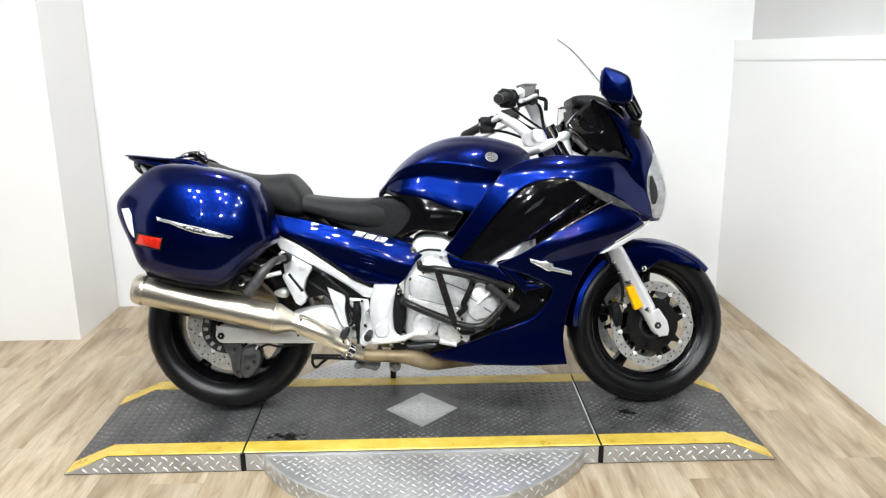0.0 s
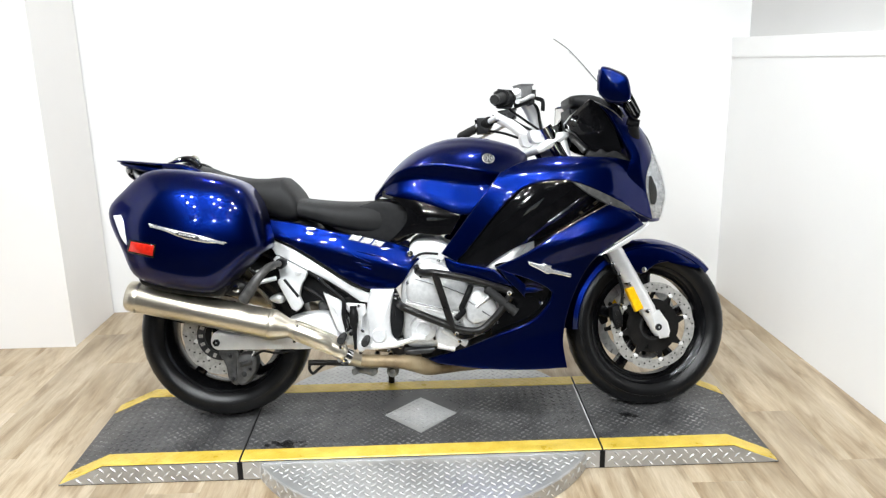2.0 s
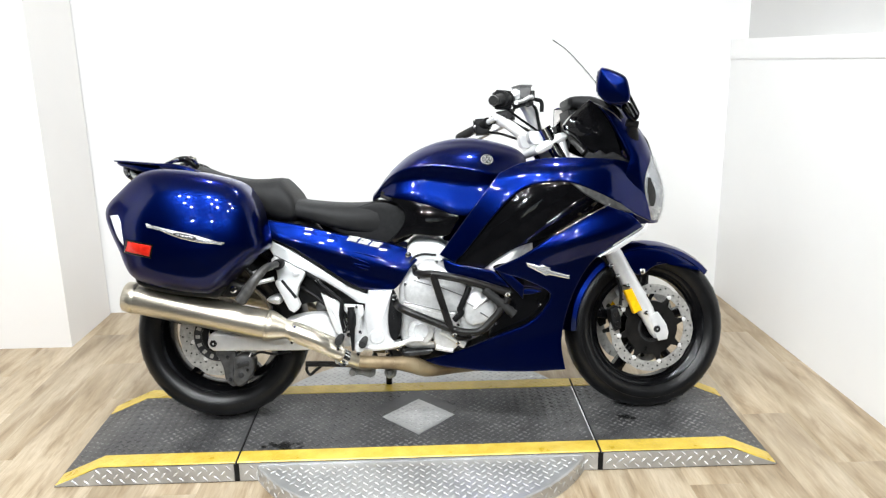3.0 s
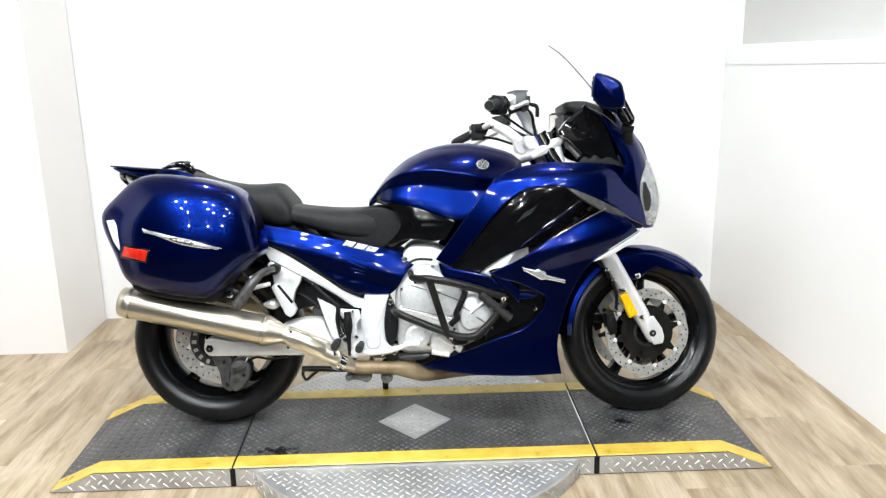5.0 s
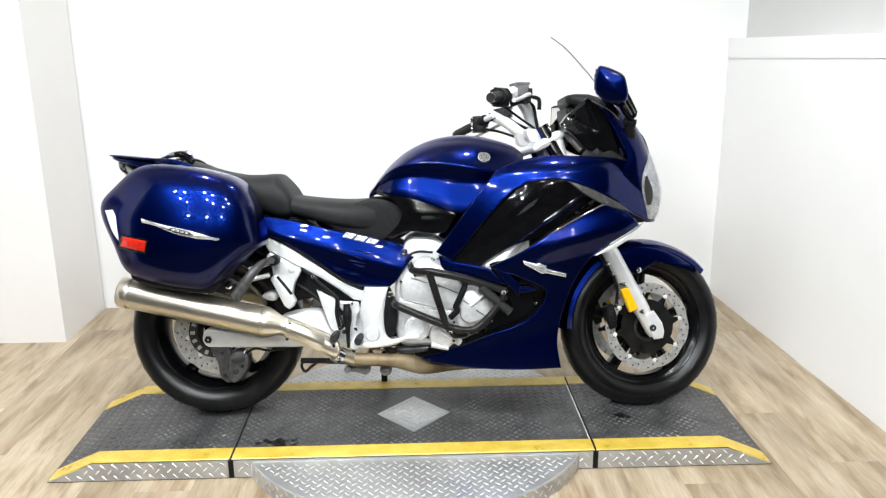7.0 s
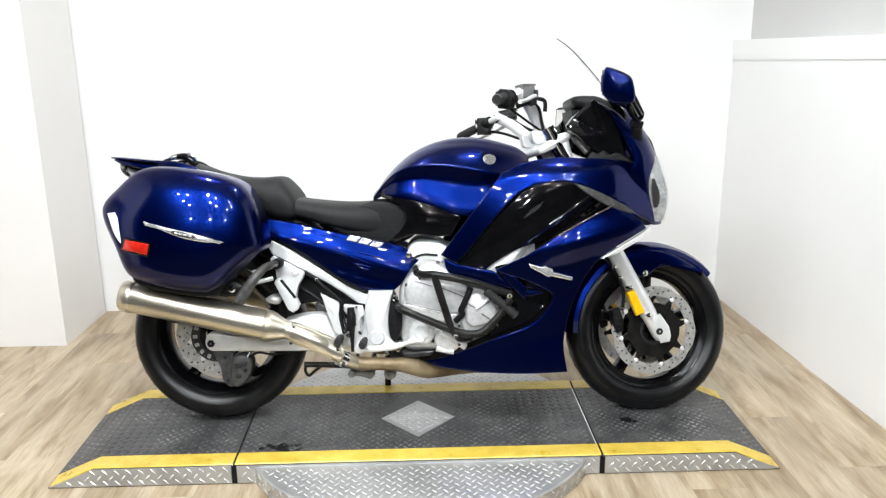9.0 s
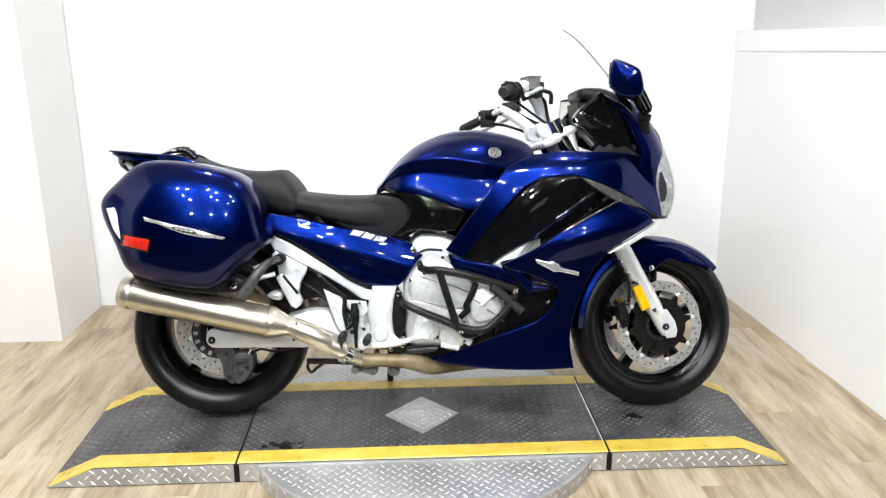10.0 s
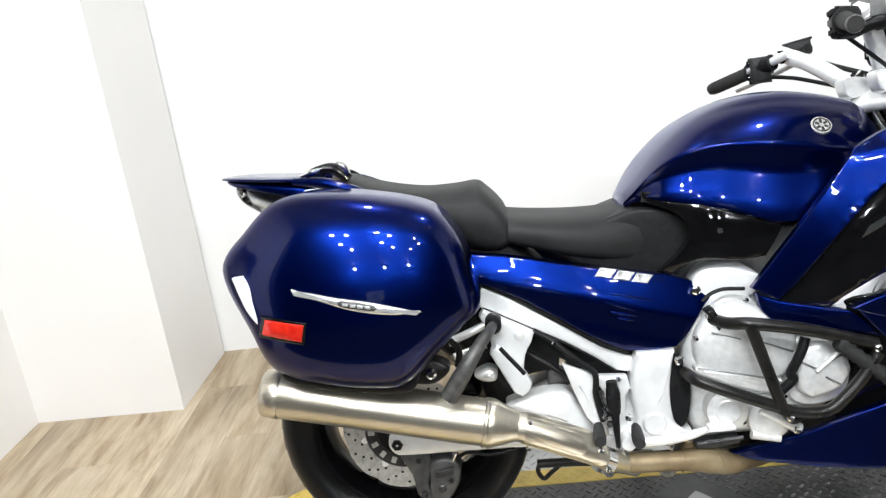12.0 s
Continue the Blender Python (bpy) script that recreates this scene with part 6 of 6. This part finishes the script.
def case_shell(side):
    """The lid: a full, soft-edged shell over the side outline, rounder towards its middle."""
    loop = np.array(catmull(case_line, 6, True))
    c = np.array((-0.010, 0.712))
    loops = [[(p[0], 0.225 * side, p[1]) for p in offset_loop(loop, 0.012)], [(p[0], 0.240 * side, p[1]) for p in loop], [(p[0], 0.300 * side, p[1]) for p in loop]]
    for s in (0.998, 0.990, 0.976, 0.955, 0.925, 0.885, 0.83, 0.76, 0.67, 0.56, 0.42, 0.25, 0.08):
        ring = []
        for p in loop:
            o = p - c
            a = math.atan2(o[1] / 0.19, o[0] / 0.235)
            e = np.array((0.235 * math.cos(a), 0.19 * math.sin(a)))
            b = min(0.85, 1.3 * (1 - s))
            q = c + s * ((1 - b) * o + b * e)
            full = (1 - s ** 6) ** (1 / 4.5)
            u = q[0] + 0.016 * (1 - s)
            ring.append((u, side * (0.300 + full * (case_face(u, q[1]) - 0.300)), q[1]))
        loops.append(ring)
    return rings(loops, True)


def hug(bm, side):
    """Bend a flat badge round the case's outer face."""
    for v in bm.verts:
        v.co.y += side * (case_face(v.co.x, v.co.z) - 0.468)
    return bm


def pannier(side):
    y_in = 0.225 * side
    ob = part("pannier", case_shell(side), BLUE, bike, "metallic blue hard pannier case")
    part("pannier_base", puffy([(-0.190, 0.585), (-0.12, 0.560), (0.02, 0.540), (0.08, 0.556), (0.085, 0.520), (0.06, 0.496), (-0.08, 0.512), (-0.185, 0.545)], y_in - 0.03 * side, 0.372 * side, 0.012, 0.002, 4), BLACK, ob, "black pannier base tray")
    em = [(-0.126, 0.742), (-0.096, 0.739), (-0.034, 0.7235), (0.027, 0.709), (0.080, 0.691), (0.118, 0.676), (0.061, 0.679), (-0.009, 0.695), (-0.070, 0.719)]
    part("emblem", hug(puffy(em, 0.460 * side, 0.473 * side, 0.007, 0.003, 4, sharp=(0, 5)), side), EMBLEM, ob, "silver wing-shaped pannier emblem")
    part("emblem_recess", hug(puffy([(-0.036, 0.7135), (-0.028, 0.718), (0.030, 0.704), (0.038, 0.696), (0.030, 0.693), (-0.028, 0.707)], 0.470 * side, 0.4775 * side, 0.003, 0.0005, 3, sharp=(0, 3)), side), DARK_METAL, ob, "dark recess in the emblem")
    bars_ = [box(-0.0055, 0.0055, min(0.4787 * side, 0.4768 * side), max(0.4787 * side, 0.4768 * side), -0.003, 0.003, 0.0008) for _ in range(4)]
    for k, b_ in enumerate(bars_):
        b_.transform(pose(-0.020 + 0.0135 * k, 0, 0.7105 - 0.0031 * k, 0, 13, 0))
        hug(b_, side)
    pieces("emblem_mark", bars_, EMBLEM, ob, "silver plain bar on the emblem")
    re = [(-0.186, 0.691), (-0.106, 0.677), (-0.116, 0.643), (-0.198, 0.660)]
    part("reflector_frame", hug(puffy([(-0.193, 0.697), (-0.101, 0.681), (-0.112, 0.636), (-0.206, 0.655)], 0.455 * side, 0.4715 * side, 0.004, 0.001, 3, sharp=(0, 1, 2, 3)), side), GLOSS_BLACK, ob, "black reflector surround")
    part("reflector", hug(puffy(re, 0.46 * side, 0.475 * side, 0.004, 0.002, 3, sharp=(0, 1, 2, 3)), side), RED, ob, "red pannier reflector")
    edge_r = puffy([(-0.248, 0.772), (-0.226, 0.774), (-0.208, 0.742), (-0.190, 0.676), (-0.206, 0.668), (-0.229, 0.706)], 0.36 * side, 0.416 * side, 0.008, 0.002, 4, sharp=(0, 1, 3, 4))
    part("rear_reflector", edge_r, WHITE_REFLECTOR, ob, "white pannier edge reflector")
    return ob


pannier(-1)
left_case = pannier(1)
left_case.location = (0, -0.05, -0.06)
pieces("pannier_latch", (puffy([(0.055, 0.535), (0.10, 0.545), (0.145, 0.520), (0.11, 0.490), (0.06, 0.497)], -0.26, -0.305, 0.008, 0.002, 4), tube([(0.13, -0.29, 0.595), (0.165, -0.285, 0.555), (0.16, -0.28, 0.515)], 0.007, 8), tube([(0.18, -0.28, 0.640), (0.13, -0.30, 0.585), (0.08, -0.31, 0.545)], 0.006, 8)), BAR_BLACK, bike, "black pannier bracket")
part("latch_bolt", bolt(0.105, -0.310, 0.515, 0.012, 0.008), CHROME, bike, "bright pannier bolt")
pieces("pannier_stay", (tube([(0.14, -0.21, 0.55), (0.20, -0.20, 0.57), (0.24, -0.19, 0.585)], 0.009, 10), tube([(0.15, -0.22, 0.52), (0.22, -0.20, 0.535)], 0.008, 10, 0)), SILVER, bike, "silver pannier stay")

# front end, turned with the bars
def leg(side):
    y = 0.102 * side
    a, b = np.array((1.574, y, 0.275)), np.array((1.176, y, 1.000))
    d = (b - a) / np.linalg.norm(b - a)
    at = lambda s, dy=0.0: tuple(a + d * s + np.array((0, dy, 0)))
    ob = part("fork_leg", join(tube([at(0.0), at(0.02), at(0.09), at(0.10), at(0.34), at(0.355), at(0.37)], [0.022, 0.027, 0.027, 0.0295, 0.0295, 0.0285, 0.025], 24, 0), puffy([(1.528, 0.352), (1.560, 0.364), (1.592, 0.318), (1.600, 0.285), (1.594, 0.262), (1.560, 0.258), (1.540, 0.300)], y - 0.022, y + 0.028 * side, 0.006, 0.001, 3, sharp=range(7))), SILVER, bike, "silver fork slider", STEER)
    part("fork_tube", tube([at(0.36), at(0.86)], [0.0245, 0.0245], 24, 0), CHROME, ob, "chrome fork tube", STEER)
    part("axle_clamp", lathe([(0.004, y + 0.034 * side), (0.010, y + 0.034 * side), (0.013, y + 0.028 * side), (0.013, y), (0.004, y)], *FA, 16), DARK_METAL, ob, "dark axle end", STEER)
    am = [(1.434, 0.444), (1.462, 0.452), (1.500, 0.372), (1.470, 0.360)]
    part("side_reflector", puffy(am, y + 0.010 * side, y + 0.032 * side, 0.003, 0.001, 3, sharp=(0, 1, 2, 3)), AMBER, ob, "amber fork reflector", STEER)
    cal = part("caliper", join(puffy([(1.392, 0.376), (1.418, 0.388), (1.434, 0.345), (1.432, 0.305), (1.410, 0.296), (1.396, 0.330)], 0.058 * side, 0.100 * side, 0.006, 0.001, 3, sharp=range(6)), tube([(1.43, 0.10 * side, 0.39), (1.43, 0.105 * side, 0.45), (1.40, 0.10 * side, 0.52), (1.36, 0.09 * side, 0.58)], 0.006, 8)), BLACK, ob, "dark front brake caliper", STEER)
    pieces("piston_cap", [lathe([(0.0005, 0.104 * side), (0.009, 0.103 * side), (0.010, 0.098 * side), (0.0005, 0.098 * side)], u, w, 16) for u, w in ((1.412, 0.356), (1.416, 0.322))], BAR_BLACK, cal, "", STEER)
    part("hose_banjo", bolt(1.424, 0.106 * side if side < 0 else 0.104, 0.382, 0.007), CHROME, cal, "", STEER)
    pieces("fork_bolt", ([lathe([(0.0005, y + 0.040 * side), (0.008, y + 0.038 * side), (0.008, y), (0.0005, y)], u, w, 12) for u, w in ((1.385, 0.535), (1.408, 0.498), (1.446, 0.462), (1.512, 0.362))]), CHROME, ob, "bright fork bolt", STEER)
    return ob


leg(-1)
leg(1)
fprof = [(0.284, -0.080), (0.300, -0.075), (0.312, -0.048), (0.317, -0.004), (0.3185, 0.0), (0.317, 0.004), (0.312, 0.048), (0.300, 0.075), (0.284, 0.080), (0.280, 0.077), (0.296, 0.072), (0.308, 0.046), (0.314, 0.0), (0.308, -0.046), (0.296, -0.072), (0.280, -0.077)]
fend = part("front_fender", lathe(fprof, *FA, 40, True, 41.5, 78.5), BLUE, bike, "metallic blue front fender", STEER)
part("fender_tail", lathe([(r + 0.004, y) for r, y in fprof], *FA, 30, True, 120, 60), BLUE, fend, "metallic blue rear half of the fender", STEER)
pieces("fender_skirt", ([puffy([(1.452, 0.575), (1.520, 0.592), (1.600, 0.584), (1.680, 0.553), (1.748, 0.506), (1.692, 0.524), (1.640, 0.533), (1.574, 0.526), (1.532, 0.498), (1.508, 0.494), (1.472, 0.530)], s_ * 0.058, s_ * 0.084, 0.008, 0.004, 4, sharp=(4,)) for s_ in (-1, 1)]), BLUE, fend, "metallic blue fender side", STEER)
part("fender_bolt", bolt(1.522, -0.087, 0.508, 0.010, 0.004), CHROME, fend, "bright fender bolt", STEER)

part("triple_clamp", puffy([(1.120, 0.953), (1.141, 0.972), (1.210, 1.009), (1.238, 1.008), (1.243, 0.995), (1.230, 0.982), (1.161, 0.946), (1.130, 0.936)], 0.125, -0.125, 0.010, 0.003, 4), SILVER, bike, "silver top fork bridge", STEER)
pieces("fork_top", [tube([(1.214, y, 1.010), (1.235, y, 0.917)], 0.0185, 20, 0) for y in (-0.102, 0.102)], SILVER, bike, "silver upper fork tube", STEER)
pieces("fork_cap", ([tube([(1.204, y, 1.012), (1.199, y, 1.034)], [0.020, 0.017], 6, 0) for y in (-0.102, 0.102)]), CHROME, bike, "bright fork cap", STEER)
pieces("bar_clamp", [puffy([(1.108, 1.016), (1.122, 1.024), (1.186, 1.014), (1.196, 0.990), (1.134, 0.974), (1.114, 0.984)], s_ * 0.045, s_ * 0.088, 0.008, 0.002, 3) for s_ in (-1, 1)], SILVER, bike, "silver handlebar clamp", STEER)
part("screen_trim", panel([(1.478, 1.012), (1.500, 1.011), (1.528, 0.984), (1.549, 0.934), (1.524, 0.955)], lambda u, w: 0.168 - 0.5 * (u - 1.50), 0.02, 0.03, 3, sharp=(0, 3)), SATIN_BLACK, bike, "satin black trim at the foot of the screen")
pieces("clamp_gap", [box(1.172, 1.196, min(y, y + d), max(y, y + d), 0.985, 1.012, 0.004) for y, d in ((-0.085, 0.05), (0.035, 0.05))], BLACK, bike, "black cable guide on the bridge", STEER)
part("steering_stem", join(tube([(1.23, 0, 0.88), (1.185, 0, 0.985)], 0.030, 16, 0)), SILVER, bike, "silver steering stem", STEER)


def bar(side):
    """Handlebar half: riser tube, grip, switch housing with buttons, reservoir and lever."""
    def e(u, y, w):
        lift = 0.018 if side > 0 else 0.026 * min(1.0, max(0.1, (0.375 - y) / 0.15))
        return (u - (0.012 if side < 0 and y > 0.2 else 0.0), y * side + 0.045, w - 0.07 * y * side + lift * min(1.0, max(0.0, (y - 0.05) / 0.08)))

    def block(size, u, y, w, bevel, rx=0.0, ry=0.0, rz=-22.0):
        bm = box(-size[0] / 2, size[0] / 2, -size[1] / 2, size[1] / 2, -size[2] / 2, size[2] / 2, bevel)
        bm.transform(pose(*e(u, y, w), rx, ry, rz * side))
        return bm

    ob = part("handlebar", join(tube([e(1.172, 0.058, 0.992), e(1.150, 0.085, 1.022), e(1.105, 0.132, 1.066), e(1.058, 0.178, 1.104)], [0.022, 0.0215, 0.0205, 0.0195], 18), tube([e(1.052, 0.140, 1.098), e(0.999, 0.235, 1.079), e(0.948, 0.352, 1.066)], 0.011, 12, 0)), SILVER, bike, "silver handlebar half", STEER)
    part("riser_cap", tube([e(1.062, 0.172, 1.100), e(1.050, 0.184, 1.112)], [0.020, 0.018], 18, 0), SILVER, ob, "", STEER)
    ribs = [(0.992 - 0.0034 * k, 0.250 + 0.0079 * k, 1.0775 - 0.0009 * k) for k in range(13)]
    grip_path = [e(1.000, 0.232, 1.0795)] + [e(*p) for p in ribs]
    part("grip", tube(grip_path, [0.0195] + [0.0168 if k % 2 else 0.0176 for k in range(13)], 18, 0), GRIP, ob, "black ribbed rubber grip", STEER)
    part("bar_end", tube([e(0.951, 0.345, 1.0668), e(0.947, 0.355, 1.0660), e(0.942, 0.366, 1.0650)], [0.0165, 0.0175, 0.0145], 18, 0), BAR_BLACK, ob, "black bar end weight", STEER)
    part("switch_housing", join(block((0.052, 0.040, 0.064), 1.012, 0.210, 1.078, 0.010), tube([e(1.016, 0.204, 1.084), e(0.998, 0.240, 1.079)], [0.029, 0.027] if side < 0 else [0.024, 0.023], 20, 0), block((0.030, 0.030, 0.040), 1.030, 0.205, 1.085, 0.008), tube([e(1.030, 0.178, 1.089), e(1.000, 0.236, 1.079)], [0.021, 0.022], 18, 0)), BLACK, ob, "black switch housing", STEER)
    part("housing_seam", block((0.0545, 0.0025, 0.0665), 1.012, 0.212, 1.078, 0.0005), SHADOW_GAP, ob, "", STEER)
    for k, (dw, sz) in enumerate(((0.018, 0.012), (0.001, 0.014), (-0.017, 0.011))):
        part("switch_button", block((0.010, 0.018, sz), 0.983, 0.214, 1.078 + dw * 1.1, 0.003), GLOSS_BLACK if k != 1 else GREY_TRIM, ob, "small dark switch button", STEER)
    if side > 0:
        part("fluid_reservoir", join(block((0.070, 0.048, 0.036), 1.104, 0.198, 1.116, 0.006, ry=-8), block((0.071, 0.049, 0.006), 1.106, 0.198, 1.135, 0.002, ry=-8)), BLACK, ob, "black clutch fluid reservoir", STEER)
    else:
        part("fluid_reservoir", join(block((0.052, 0.046, 0.040), 1.080, 0.165, 1.112, 0.005, ry=-4), block((0.057, 0.050, 0.008), 1.080, 0.165, 1.135, 0.003, ry=-4)), RESERVOIR, ob, "smoke-grey brake fluid reservoir", STEER)
    low = 0.0 if side > 0 else 0.026
    part("master_cylinder", join(tube([e(1.045, 0.165, 1.096 - low), e(1.075, 0.178, 1.104 - low), e(1.105, 0.190, 1.104 - low)], [0.017, 0.015, 0.013], 14), tube([e(1.100, 0.130, 1.106 - low), e(1.108, 0.215, 1.094 - low)], 0.011, 12, 0)), BLACK, ob, "lever clamp and master cylinder", STEER)
    part("lever", tube([e(1.108, 0.195, 1.092), e(1.098, 0.235, 1.082), e(1.055, 0.300, 1.066), e(1.018, 0.372, 1.056)], [0.009, 0.008, 0.0065, 0.0075], 10), SILVER, ob, "silver lever", STEER)
    part("lever_pivot", tube([e(1.108, 0.200, 1.112), e(1.108, 0.200, 1.078)], 0.008, 12, 0), BAR_BLACK, ob, "", STEER)
    return ob


right_bar = bar(-1)
bar(1)
part("stop_switch", box(0.984, 1.000, -0.180, -0.166, 1.104, 1.124, 0.003), RED, right_bar, "red engine stop switch", STEER)
pieces("control_cable", (tube([(1.095, -0.09, 1.12), (1.135, -0.085, 1.105), (1.150, -0.075, 1.05), (1.165, -0.07, 1.005), (1.25, -0.06, 0.97)], 0.006, 8), tube([(1.02, -0.14, 1.09), (1.09, -0.11, 1.05), (1.19, -0.05, 1.0)], 0.0045, 8), tube([(1.12, 0.22, 1.10), (1.15, 0.18, 1.07), (1.21, 0.08, 1.02), (1.26, 0.05, 0.99)], 0.006, 8), tube([(1.03, 0.24, 1.06), (1.08, 0.20, 1.045), (1.16, 0.11, 1.0)], 0.005, 8), tube([(1.118, -0.145, 1.125), (1.140, -0.150, 1.115), (1.142, -0.145, 1.080)], 0.007, 8)), BLACK, bike, "black control cable", STEER)

# ---- floor planks ----
floor = slab("floor", -5.2, 6.2, SOUTH - 0.2, 1.66, -0.06, -0.004, WOOD, "pale oak plank floor", "floor")
PLANK_W, PLANK_L = 0.178, 1.22
plank_me = to_mesh("plank", box(0.0001, PLANK_W - 0.0001, 0.0001, PLANK_L - 0.0001, -0.0038, 0.0, 0.0004), WOOD)
col = 0
x = -1.80
while x < 2.65:
    y = -3.2 - (0.37 * col) % PLANK_L
    while y < 1.5:
        p_ = new("plank", plank_me)
        p_.parent = floor
        p_.location = (x, y, 0)
        y += PLANK_L
    x += PLANK_W
    col += 1
